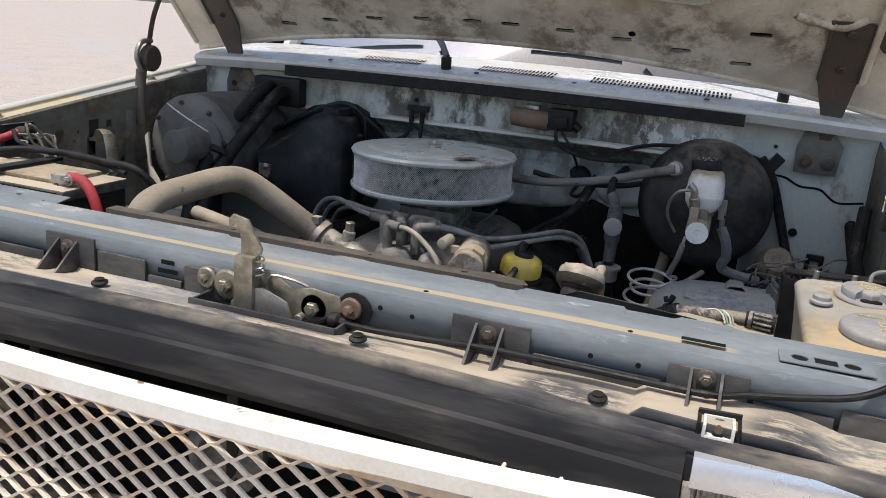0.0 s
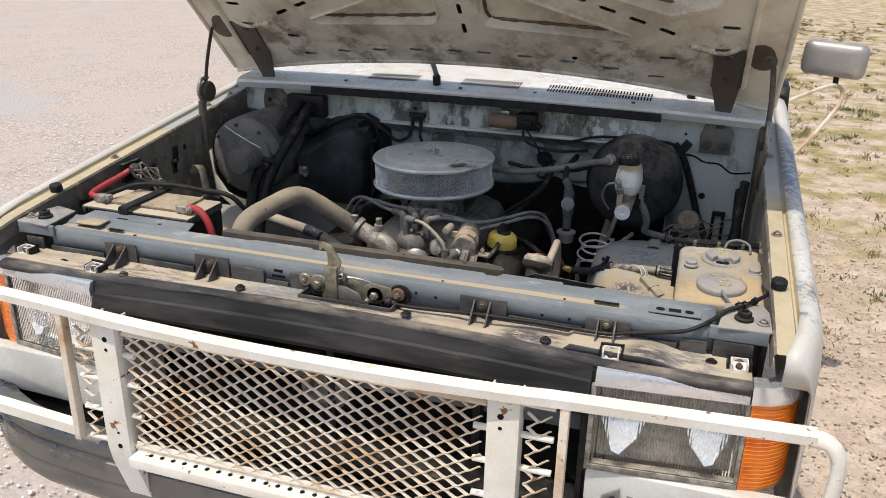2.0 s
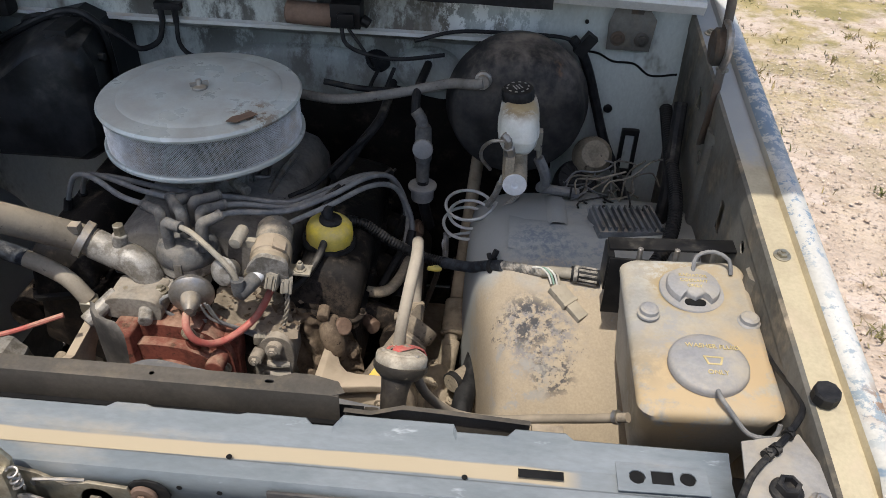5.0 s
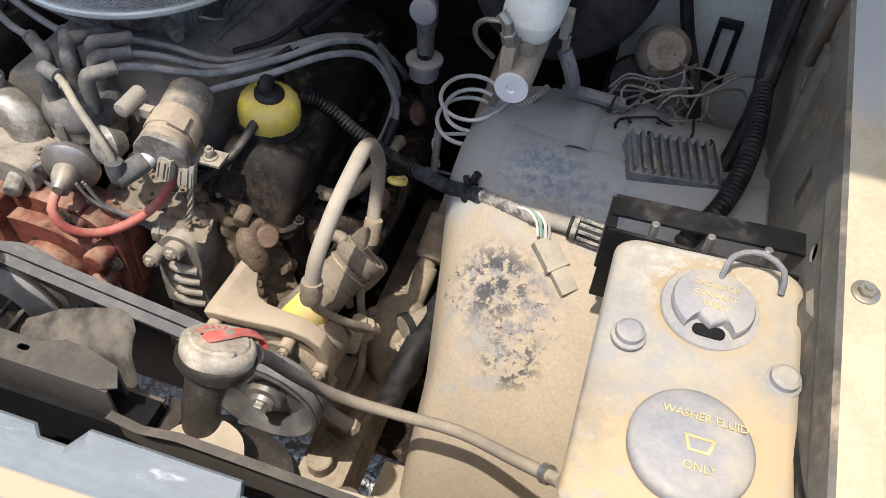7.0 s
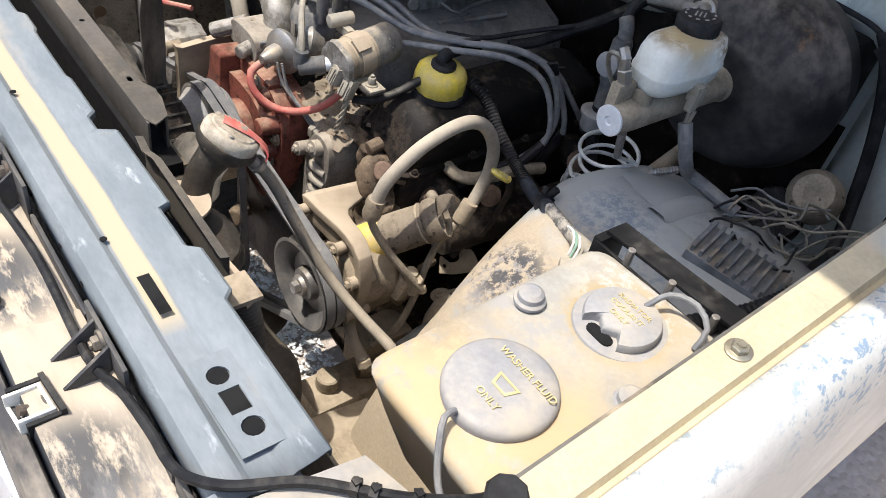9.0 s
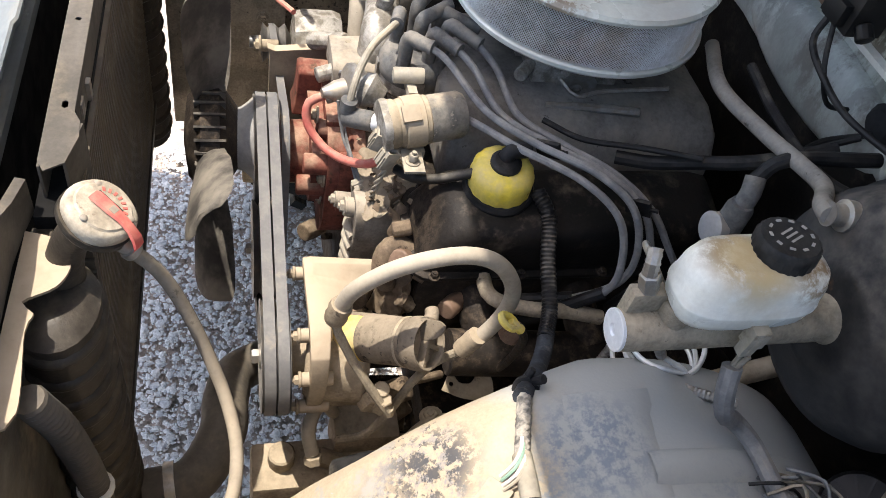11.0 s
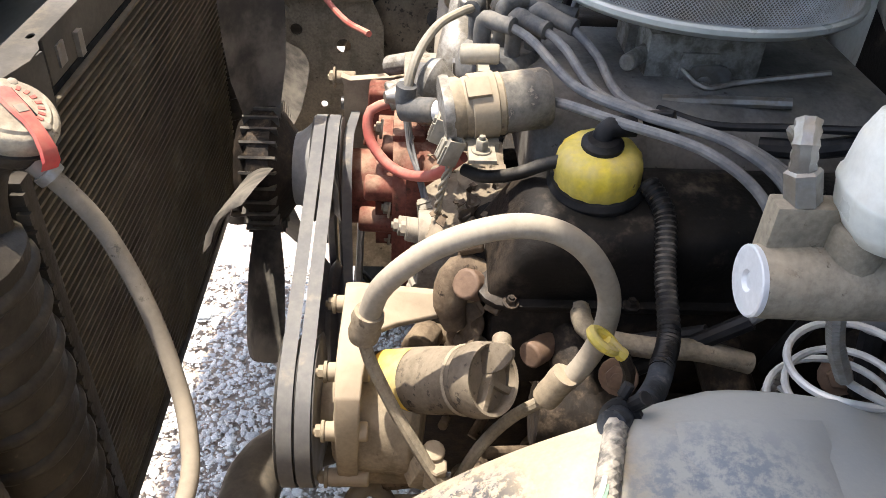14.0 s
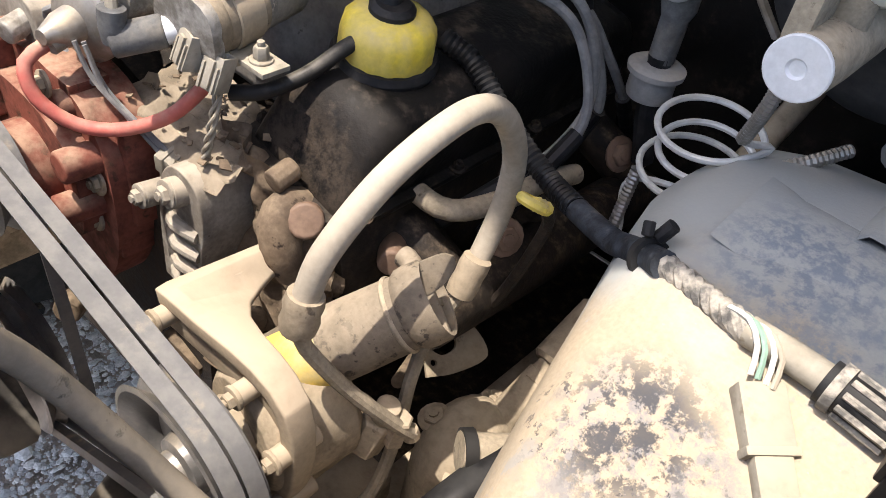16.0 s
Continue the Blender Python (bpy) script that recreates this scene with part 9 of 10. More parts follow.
for (x, y, r, txt), nm in zip(((0.711, 0.290, 0.046, ("WASHER FLUID", "ONLY")), (0.713, 0.424, 0.034, ("RADIATOR", "COOLANT", "ONLY"))), ("washer_cap", "coolant_cap")):
    m = at((x, y, zt(0.002)(y)), tilt)
    m = axes((x, y, zt(0.002)(y)), (1, 0, 0), (0, 1, 0.055))
    g = G()
    prof = [(r * 1.02, 0), (r * 1.03, 0.005), (r * 1.01, 0.0085), (r * 0.95, 0.0110), (r * 0.80, 0.0126), (r * 0.5, 0.0135), (0.002, 0.0137)]
    if nm == "washer_cap":
        g.lathe(prof, m, 40)
    else:
        # a broken-out bite at the front rim
        out = []
        for k in range(40):
            a = 2 * math.pi * k / 40
            px, py = r * math.cos(a), r * math.sin(a)
            if py < -0.6 * r:
                py = -0.6 * r - 0.004 * math.cos(px * 300) if abs(px) < 0.55 * r else py
            out.append((px, py))
        g.lathe([(r * 1.25, 0.0), (r * 1.22, 0.002), (r * 1.0, 0.003)], m, 36)
        g.loft([[m @ Vector((px * k, py * k, h)) for px, py in out] for k, h in ((1.0, 0.002), (1.02, 0.009), (0.98, 0.012), (0.85, 0.0135), (0.5, 0.0145))])
    c = part(nm, g, M["cap"], tk, "round grey cap with raised letters", smooth=45)
    if nm == "coolant_cap":
        part("filler_hole", G().sheet(slot_pts(0, -0.78 * r, 0.8 * r, 0.34 * r), 0.003, m @ Matrix.Translation((0, 0, 0.0015))), M["dark"], c, "dark broken opening")
    if nm == "washer_cap":
        ys2 = (0.015, -0.026)
        for tx, yy, sz in zip(txt, ys2, (0.0092, 0.0092)):
            lettering(tx, sz, 0.0006, m @ Matrix.Translation((0.006, yy + 0.006, 0.0142)), M["letter"], "raised_text", c)
        sym = G().sheet([(-0.012, 0.006), (0.012, 0.006), (0.008, -0.007), (-0.008, -0.007)], 0.001, m @ Matrix.Translation((0.004, -0.001, 0.0136)), [[(-0.009, 0.004), (0.009, 0.004), (0.006, -0.005), (-0.006, -0.005)]])
        part("raised_symbol", sym, M["letter"], c)
    else:
        for tx, yy in zip(txt, (0.013, 0.003, -0.007)):
            lettering(tx, 0.0074, 0.0006, m @ Matrix.Translation((0, yy, 0.0148)), M["letter"], "raised_text", c)
for x, y in ((0.651, 0.374), (0.775, 0.371)):
    part("filler_bump", G().lathe([(0.0145, 0), (0.0145, 0.003), (0.012, 0.005), (0.0115, 0.010), (0.008, 0.0125)], at((x, y, zt(0.002)(y)), tilt), 22), M["cap"], tk)
part("cap_tether", G().tube([(0.712, 0.243, 1.040), (0.713, 0.232, 1.041), (0.725, 0.220, 1.030), (0.745, 0.208, 1.012), (0.768, 0.200, 1.018), (0.773, 0.205, 1.034)], 0.0028, 8), M["greyhose"], tk)
part("vent_hose", G().tube([(0.715, 0.445, 1.05), (0.722, 0.468, 1.062), (0.745, 0.476, 1.066), (0.765, 0.468, 1.06), (0.768, 0.455, 1.045)], 0.0028, 8), M["greyhose"], tk)
tb = thing("tank_bracket", "black steel bracket strip behind the tank with studs", "bracket", (0.70, 0.53, 0.95))
part("strip", G().loft([[(0.615, 0.512, 1.03), (0.80, 0.512, 1.040), (0.80, 0.540, 1.040), (0.615, 0.540, 1.03)], [(0.615, 0.512, 1.034), (0.80, 0.512, 1.044), (0.80, 0.540, 1.044), (0.615, 0.540, 1.034)]]).box(0.615, 0.80, 0.496, 0.500, 0.93, 1.028).box(0.612, 0.622, 0.498, 0.54, 0.97, 1.03), M["black"], tb, bevel=0.001)
pieces("stud", G().cyl((0.655, 0.50, 1.025), (0.655, 0.50, 1.046), 0.004, 8).cyl((0.705, 0.50, 1.028), (0.705, 0.50, 1.048), 0.004, 8).cyl((0.755, 0.50, 1.03), (0.755, 0.50, 1.05), 0.004, 8), M["steel"], tb)
md = thing("control_module", "finned grey alloy control module", "control module", (0.665, 0.74, 0.90))
mmx = pose(0.673, 0.716, 0.945, 2, 4, 12)
part("case", G().box(-0.056, 0.056, -0.034, 0.034, -0.024, 0.004, mmx), M["module"], md, bevel=0.003)
for k in range(10):
    part("fin", G().box(-0.052 + 0.0112 * k, -0.0485 + 0.0112 * k, -0.032, 0.032, 0.003, 0.012, mmx), M["module"], md)
part("module_stand", G().box(-0.05, 0.05, -0.03, 0.03, -0.08, -0.02, mmx), M["black"], md)

# wiring near the module
wr = thing("wire_tangle", "tangle of thin dusty wires beside the module", "wires", (0.66, 0.80, 0.88))
rnd = random.Random(5)
for cmat, cnt in ((M["copper"], 12), (M["greyhose"], 8), (M["rubber"], 8)):
    g = G()
    for _ in range(cnt):
        p = Vector((rnd.uniform(0.56, 0.66), rnd.uniform(0.76, 0.84), rnd.uniform(0.90, 0.95)))
        pts = [p]
        for _ in range(4):
            p = p + Vector((rnd.uniform(-0.005, 0.045), rnd.uniform(-0.03, 0.05), rnd.uniform(-0.025, 0.022)))
            pts.append(p)
        g.tube(pts, 0.0018, 5, step=0.01)
    part("wire", g, cmat, wr)
vr = thing("vacuum_reservoir", "round black ribbed canister behind the wheelhouse", "canister", (0.60, 0.90, 0.90))
vm = at((0.607, 0.925, 0.895), (0.15, -0.65, 0.75))
part("can", G().lathe([(0.036, -0.05), (0.040, -0.02), (0.040, 0), (0.036, 0.006), (0.008, 0.008)], vm, 26), M["black"], vr)
vrb = G()
for k in range(12):
    vrb.box(0.010, 0.035, -0.0012, 0.0012, 0.006, 0.0095, vm @ pose(0, 0, 0, 0, 0, 30 * k))
pieces("spoke", vrb, M["black"], vr)
part("rear_cup", G().lathe([(0.03, 0), (0.038, 0.01), (0.036, 0.03), (0.026, 0.045)], at((0.632, 0.965, 0.925), (0.1, -0.8, 0.6)), 22), M["mc"], vr, "tan plastic cup")
hz = thing("taped_wiring", "thick black taped cable trunk on the firewall", "cable", (0.62, 1.0, 1.0))
part("trunk", G().tube([(0.575, 1.03, 1.135), (0.592, 1.03, 1.115), (0.612, 1.03, 1.075), (0.635, 1.03, 1.01), (0.66, 1.01, 0.94), (0.69, 0.95, 0.89), (0.70, 0.88, 0.87)], 0.0095, 10), M["rubber"], hz)
part("second_cable", G().tube([(0.28, 1.03, 1.112), (0.36, 1.03, 1.135), (0.46, 1.025, 1.140), (0.55, 1.03, 1.137), (0.585, 1.035, 1.125)], 0.004, 8), M["rubber"], hz)
part("clip", G().box(-0.011, 0.011, -0.010, 0.010, -0.022, 0.022, pose(0.600, 1.03, 1.125, 0, 35, 0)), M["black"], hz)
cvh = thing("convoluted_tube", "black corrugated loom tube beside the fender", "loom tube", (0.74, 0.75, 0.9))
part("tube", G().tube([(0.70, 0.60, 0.93), (0.735, 0.66, 0.955), (0.752, 0.74, 0.98), (0.755, 0.85, 1.0), (0.76, 0.98, 1.03)], 0.011, 10, ribs=0.12, pitch=0.006), M["rubber"], cvh)
part("tube", G().tube([(0.72, 0.70, 0.90), (0.75, 0.80, 0.96), (0.765, 0.90, 1.08)], 0.012, 10), M["rubber"], cvh)

# ---- brake booster and master cylinder ----
bs = thing("brake_booster", "round rust-stained black brake booster on the firewall", "brake booster", (0.48, 1.0, 1.04))
bmx_ = at((0.480, 0.965, 1.040), (0, -1, 0.03))
part("shell", G().lathe([(0.10, -0.06), (0.118, -0.03), (0.126, 0.010), (0.131, 0.018), (0.131, 0.024), (0.126, 0.030), (0.122, 0.060), (0.112, 0.082), (0.092, 0.094), (0.062, 0.098), (0.055, 0.104), (0.045, 0.106), (0.02, 0.106)], bmx_, 60), M["booster"], bs, smooth=40)
part("mount_spacer", G().box(0.40, 0.56, 0.99, 1.118, 0.97, 1.11), M["black"], bs, bevel=0.01)
part("check_valve", G().lathe([(0.015, 0), (0.015, 0.010), (0.011, 0.012), (0.010, 0.022), (0.012, 0.026)], at((0.418, 0.880, 1.112), (-0.1, -1, 0.1)), 20), M["steel"], bs)
mc = thing("master_cylinder", "dusty brake master cylinder with milky reservoir", "master cylinder", (0.48, 0.76, 1.02))
part("bore", G().lathe([(0.0190, 0), (0.0192, 0.006), (0.0200, 0.03), (0.0205, 0.20), (0.033, 0.215), (0.033, 0.235), (0.026, 0.27)], at((0.479, 0.655, 1.040), (0, 1, 0.01)), 28).cyl((0.479, 0.70, 1.05), (0.479, 0.70, 1.075), 0.014, 14).cyl((0.479, 0.79, 1.05), (0.479, 0.79, 1.075), 0.014, 14).box(0.462, 0.476, 0.657, 0.69, 1.05, 1.082).box(0.43, 0.528, 0.872, 0.884, 1.018, 1.062), M["mc"], mc, smooth=45, bevel=0.0015)
part("end_disc", G().lathe([(0.0186, -0.002), (0.0188, 0.0015), (0.0178, 0.0022), (0.006, 0.0022), (0.0045, 0.0002), (0.002, 0.0002)], at((0.479, 0.654, 1.040), (0, -1, 0)), 28), M["discend"], mc, "bright machined end face")
part("port_fitting", G().cyl((0.469, 0.672, 1.080), (0.465, 0.668, 1.098), 0.009, 6).tube([(0.465, 0.668, 1.096), (0.463, 0.666, 1.110), (0.455, 0.668, 1.118)], 0.006, 8, ribs=0.15, pitch=0.005), M["steel"], mc)
rs = []
for z, kx, ky in ((1.066, 0.55, 0.70), (1.072, 0.80, 0.88), (1.082, 0.96, 0.97), (1.092, 1.0, 1.0), (1.095, 1.03, 1.02), (1.098, 1.03, 1.02), (1.100, 0.99, 1.0), (1.118, 0.96, 0.97), (1.130, 0.86, 0.90), (1.136, 0.6, 0.7)):
    rs.append([(0.480 + 0.0325 * kx * math.copysign(abs(math.cos(a)) ** 0.65, math.cos(a)), 0.748 + 0.064 * ky * math.copysign(abs(math.sin(a)) ** 0.6, math.sin(a)), z) for a in [2 * math.pi * k / 32 for k in range(32)]])
part("reservoir", G().loft(rs), M["milky"], mc, "stained milky white reservoir", smooth=60)
cpm = at((0.476, 0.765, 1.132), (-0.1, -0.05, 1))
part("reservoir_cap", G().lathe([(0.0245, 0), (0.026, 0.003), (0.026, 0.016), (0.0235, 0.0195), (0.012, 0.0215)], cpm, 48, wob=0.02, lobes=24), M["rubber"], mc, "black knurled cap")
emb = G()
for k in range(10):
    emb.box(-0.0012, 0.0012, -0.0022, 0.0022, 0.0215, 0.0222, cpm @ pose(0.017 * math.cos(k * 0.63), 0.017 * math.sin(k * 0.63), 0, 0, 0, math.degrees(k * 0.63)))
for k in (-1, 0, 1):
    emb.box(-0.007, 0.007, -0.0009 + 0.005 * k, 0.0009 + 0.005 * k, 0.0215, 0.0222, cpm)
pieces("cap_marking", emb, M["plategrey"], mc, smooth=0)
part("level_plug", G().box(0.507, 0.521, 0.747, 0.763, 1.064, 1.085).box(0.509, 0.519, 0.749, 0.761, 1.050, 1.066).box(0.5195, 0.5215, 0.752, 0.758, 1.058, 1.080), M["connector"], mc, "pale grey sensor plug", bevel=0.0015)
sw = thing("sensor_loom", "grey loom tube leading to the reservoir sensor", "loom tube", (0.53, 0.75, 1.0))
part("tube", G().tube([(0.518, 0.752, 1.035), (0.53, 0.752, 1.01), (0.535, 0.765, 0.98), (0.53, 0.79, 0.955), (0.55, 0.81, 0.94), (0.60, 0.82, 0.93)], 0.009, 10), M["greyhose"], sw)
part("wire", G().tube([(0.515, 0.755, 1.052), (0.517, 0.753, 1.03)], 0.0025, 6).tube([(0.520, 0.758, 1.052), (0.52, 0.754, 1.03)], 0.0025, 6), M["copper"], sw)
vh = thing("vacuum_hose", "black vacuum hose from the brake booster to the engine", "hose", (0.3, 0.9, 1.07))
part("hose_run", G().tube([(0.418, 0.856, 1.114), (0.40, 0.862, 1.108), (0.36, 0.895, 1.092), (0.31, 0.905, 1.075), (0.24, 0.905, 1.057), (0.15, 0.90, 1.045), (0.06, 0.93, 1.04)], 0.0090, 12), M["castdark"], vh, "dusty black hose")
part("hose_run", G().tube([(0.12, 0.95, 1.055), (0.20, 0.95, 1.045), (0.30, 0.95, 1.05), (0.36, 0.98, 1.06)], 0.006, 8), M["rubber"], vh)
bl = thing("brake_line", "coiled steel brake line below the master cylinder", "brake line", (0.41, 0.79, 0.87))
pts = []
for k in range(40):
    a = 2 * math.pi * k / 13
    q = k // 13
    r = (0.046, 0.040, 0.043)[q % 3]
    pts.append((0.409 + r * math.cos(a) + 0.004 * (q == 1), 0.786 + r * 0.95 * math.sin(a), 0.862 + 0.0015 * k + 0.010 * math.sin(a)))
part("coil", G().tube([(0.375, 0.76, 0.80), (0.37, 0.765, 0.85)] + pts + [(0.44, 0.76, 0.93), (0.452, 0.735, 0.97), (0.46, 0.72, 1.015)], 0.0029, 8, step=0.006), M["coil"], bl, "pale coated coiled line")
part("line", G().tube([(0.463, 0.666, 1.11), (0.44, 0.67, 1.105), (0.425, 0.69, 1.08), (0.425, 0.71, 1.05), (0.44, 0.73, 1.02)], 0.003, 8), M["steel"], bl)
pieces("spring_guard", G().tube([(0.44, 0.76, 0.93), (0.452, 0.735, 0.97), (0.458, 0.722, 1.0)], 0.0048, 8, ribs=0.2, pitch=0.004).tube([(0.37, 0.755, 0.79), (0.37, 0.765, 0.86)], 0.0048, 8, ribs=0.2, pitch=0.004).tube([(0.45, 0.77, 0.90), (0.48, 0.79, 0.92), (0.50, 0.82, 0.93)], 0.0048, 8, ribs=0.2, pitch=0.004), M["steel"], bl)
hv = thing("heater_valve", "small grey vacuum valve with pale round face", "valve", (0.316, 0.86, 0.95))
part("body", G().lathe([(0.012, 0.905), (0.0125, 0.945), (0.016, 0.955), (0.015, 1.015), (0.012, 1.022)], Matrix.Translation((0.316, 0.864, 0)), 18).tube([(0.315, 0.866, 1.015), (0.310, 0.871, 1.032), (0.300, 0.875, 1.045)], 0.011, 12), M["boot"], hv, smooth=50)
part("cup", G().lathe([(0.013, 0.866), (0.020, 0.869), (0.0215, 0.873), (0.0215, 0.892), (0.0265, 0.894), (0.0268, 0.899), (0.024, 0.901), (0.013, 0.902)], Matrix.Translation((0.316, 0.862, 0)), 30), M["plategrey"], hv, "grey flanged steel cup")
part("face", G().lathe([(0.010, -0.02), (0.018, -0.012), (0.0185, 0.0), (0.0155, 0.002), (0.003, 0.002)], at((0.317, 0.842, 0.985), (0.05, -1, 0.15)), 22), M["cap"], hv, "pale round face")
pieces("pipe", G().tube([(0.316, 0.862, 0.91), (0.318, 0.865, 0.86), (0.33, 0.87, 0.80)], 0.011, 10).tube([(0.30, 0.875, 1.04), (0.30, 0.90, 1.07), (0.31, 1.0, 1.08)], 0.008, 10), M["rubber"], hv)
sc = thing("steering_shaft", "dark jointed steering shaft", "shaft", (0.38, 0.8, 0.8))
part("shaft", G().cyl((0.42, 1.1, 0.92), (0.39, 0.66, 0.68), 0.013, 14).cyl((0.40, 0.74, 0.725), (0.395, 0.68, 0.69), 0.025, 14), M["castdust"], sc)

# ---- taped harness over the wheelhouse ----
hr = thing("wiring_harness", "dusty taped wiring harness crossing the wheelhouse", "harness", (0.45, 0.6, 0.88))
part("corrugated_tube", G().tube([(0.205, 0.690, 0.926), (0.235, 0.700, 0.912), (0.28, 0.695, 0.884), (0.33, 0.690, 0.862), (0.372, 0.672, 0.865)], 0.0084, 16, ribs=0.15, pitch=0.0050), M["black"], hr, "black corrugated tube")
part("taped_trunk", G().tube([(0.362, 0.677, 0.863), (0.39, 0.664, 0.868), (0.42, 0.645, 0.880), (0.445, 0.625, 0.900), (0.470, 0.606, 0.918)], 0.0095, 12), M["tape"], hr, "black cloth tape")
wv = G()
for q in (0, 2.1, 4.2):
    wv.tube([Vector((0.462 + 0.078 * t, 0.612 - 0.026 * t, 0.914 + 0.012 * t)) + Vector((0.25 * math.cos(q + 24 * t), 0.6 * math.cos(q + 24 * t), math.sin(q + 24 * t))) * 0.0042 for t in [k / 16 for k in range(17)]], 0.0052, 8, step=0.006)
pieces("twisted_wrap", wv, M["tapedust"], hr, "dust-caked frayed wrapping")
part("dusty_sleeve", G().tube([(0.532, 0.5885, 0.925), (0.555, 0.587, 0.927), (0.580, 0.585, 0.928)], 0.0092, 12), M["connector"], hr, "tan dusty sleeve")
part("retaining_clip", G().lathe([(0.0105, -0.003), (0.014, -0.003), (0.014, 0.003), (0.0105, 0.003)], at((0.456, 0.617, 0.907), (0.8, -0.55, 0.45)), 18).cyl((0.455, 0.622, 0.92), (0.460, 0.627, 0.932), 0.005, 10).cyl((0.450, 0.616, 0.922), (0.447, 0.62, 0.930), 0.004, 8), M["rubber"], hr)
bt_ = part("boot", G().tube([(0.577, 0.585, 0.928), (0.60, 0.583, 0.928), (0.622, 0.580, 0.927)], 0.0125, 16), M["rubber"], hr, "black ribbed plug boot")
for k in range(10):
    a = 2 * math.pi * k / 10
    part("boot_rib", G().cyl((0.588, 0.584 + 0.0126 * math.cos(a), 0.928 + 0.0126 * math.sin(a)), (0.616, 0.581 + 0.0126 * math.cos(a), 0.927 + 0.0126 * math.sin(a)), 0.0022, 6), M["tapedust"], bt_)
part("boot_collar", G().lathe([(0.0128, -0.003), (0.0145, -0.003), (0.0145, 0.003), (0.0128, 0.003)], at((0.584, 0.5845, 0.928), (1, -0.09, 0)), 18), M["tapedust"], bt_)
for mt_, d in ((M["green"], 0.0), (M["paper"], 0.006), (M["connector"], 0.011), (M["paper"], -0.005)):
    part("thin_wire", G().tube([(0.522 + d, 0.591, 0.930), (0.535 + d, 0.586, 0.934), (0.546 + d * 0.9, 0.577, 0.929), (0.551 + d * 0.8, 0.566, 0.919)], 0.0017, 6), mt_, hr)
cnm = axes((0.552, 0.568, 0.914), (0.70, 0.70, 0.06), (0.66, -0.66, -0.36))
cnb = part("plug_body", G().box(-0.013, 0.013, 0.0, 0.038, -0.007, 0.008, cnm).box(-0.0105, 0.0105, 0.036, 0.068, -0.006, 0.006, cnm), M["connector"], hr, "pale dusty connector", bevel=0.002)
part("plug_latch", G().box(-0.004, 0.004, 0.006, 0.046, 0.007, 0.0105, cnm), M["connector"], cnb, bevel=0.001)
part("plug_ridge", G().box(-0.0145, 0.0145, 0.034, 0.039, -0.0075, 0.0085, cnm), M["connector"], cnb, bevel=0.001)

# ---- battery corner ----
ba = thing("battery", "black car battery with a dust-covered tan lid", "battery", (-0.60, 0.285, 0.86))
part("case", G().box(-0.745, -0.455, 0.215, 0.355, 0.86, 1.032), M["black"], ba, bevel=0.006)
part("lid", G().box(-0.747, -0.453, 0.213, 0.357, 1.030, 1.048), M["shield"], ba, "tan dust-coated lid", bevel=0.004)
ri = G()
for k in range(26):
    ri.box(-0.735 + 0.0105 * k, -0.729 + 0.0105 * k, 0.2095, 0.214, 1.022, 1.044)
pieces("lid_rib", ri, M["black"], ba, smooth=0)
part("dust_cover", G().box(-0.69, -0.50, 0.245, 0.35, 1.047, 1.055), M["castdust"], ba, bevel=0.003)
part("hold_down", G().box(-0.63, -0.605, 0.20, 0.37, 1.056, 1.062).box(-0.63, -0.605, 0.198, 0.204, 0.95, 1.060), M["rubber"], ba, bevel=0.002)
for x in (-0.715, -0.485):
    t = part("terminal", G().cyl((x, 0.25, 1.045), (x, 0.25, 1.068), 0.010, 14).box(x - 0.016, x + 0.02, 0.238, 0.262, 1.052, 1.066).bolt((x + 0.018, 0.24, 1.06), (0, -1, 0), 0.006), M["alu"], ba, bevel=0.001)
for nm, lab, mat_, pts, r in (("battery_cable", "red battery cable running to the fender relay", M["redcable"], [(-0.725, 0.25, 1.06), (-0.755, 0.26, 1.06), (-0.765, 0.31, 1.065), (-0.758, 0.37, 1.075), (-0.752, 0.41, 1.085)], 0.0075),
                              ("battery_cable", "red battery cable dropping beside the radiator hose", M["redcable"], [(-0.475, 0.25, 1.062), (-0.445, 0.245, 1.062), (-0.42, 0.24, 1.04), (-0.405, 0.24, 0.99), (-0.40, 0.25, 0.92)], 0.0085),
                              ("battery_cable", "black dusty battery cable over the lid", M["rubber"], [(-0.72, 0.26, 1.06), (-0.68, 0.33, 1.072), (-0.60, 0.355, 1.074), (-0.52, 0.36, 1.07), (-0.44, 0.37, 1.06), (-0.40, 0.40, 1.0)], 0.006),
                              ("battery_cable", "thin dark wires behind the battery", M["rubber"], [(-0.75, 0.40, 1.09), (-0.70, 0.37, 1.075), (-0.62, 0.375, 1.068), (-0.53, 0.375, 1.062), (-0.46, 0.36, 1.055)], 0.004)):
    t = thing(nm, lab, "battery cable", pts[0], "battery cables")
    part("cable", G().tube(pts, r, 12), mat_, t)
rl = thing("starter_relay", "small dark relay with wires on the inner fender", "relay", (-0.755, 0.42, 1.06))
part("body", G().cyl((-0.772, 0.425, 1.075), (-0.735, 0.425, 1.075), 0.020, 18).box(-0.772, -0.762, 0.39, 0.46, 1.05, 1.10), M["black"], rl)
g = G()
rnd = random.Random(9)
for k in range(9):
    p = Vector((-0.74, 0.415 + rnd.uniform(-0.015, 0.02), 1.08 + rnd.uniform(-0.01, 0.015)))
    g.tube([p, p + Vector((0.02, rnd.uniform(-0.02, 0.02), rnd.uniform(0.0, 0.03))), p + Vector((0.03, rnd.uniform(-0.01, 0.05), rnd.uniform(-0.03, 0.01))), p + Vector((0.05, rnd.uniform(-0.01, 0.05), -0.04))], 0.0025, 6)
part("wire", g, M["copper"], rl)
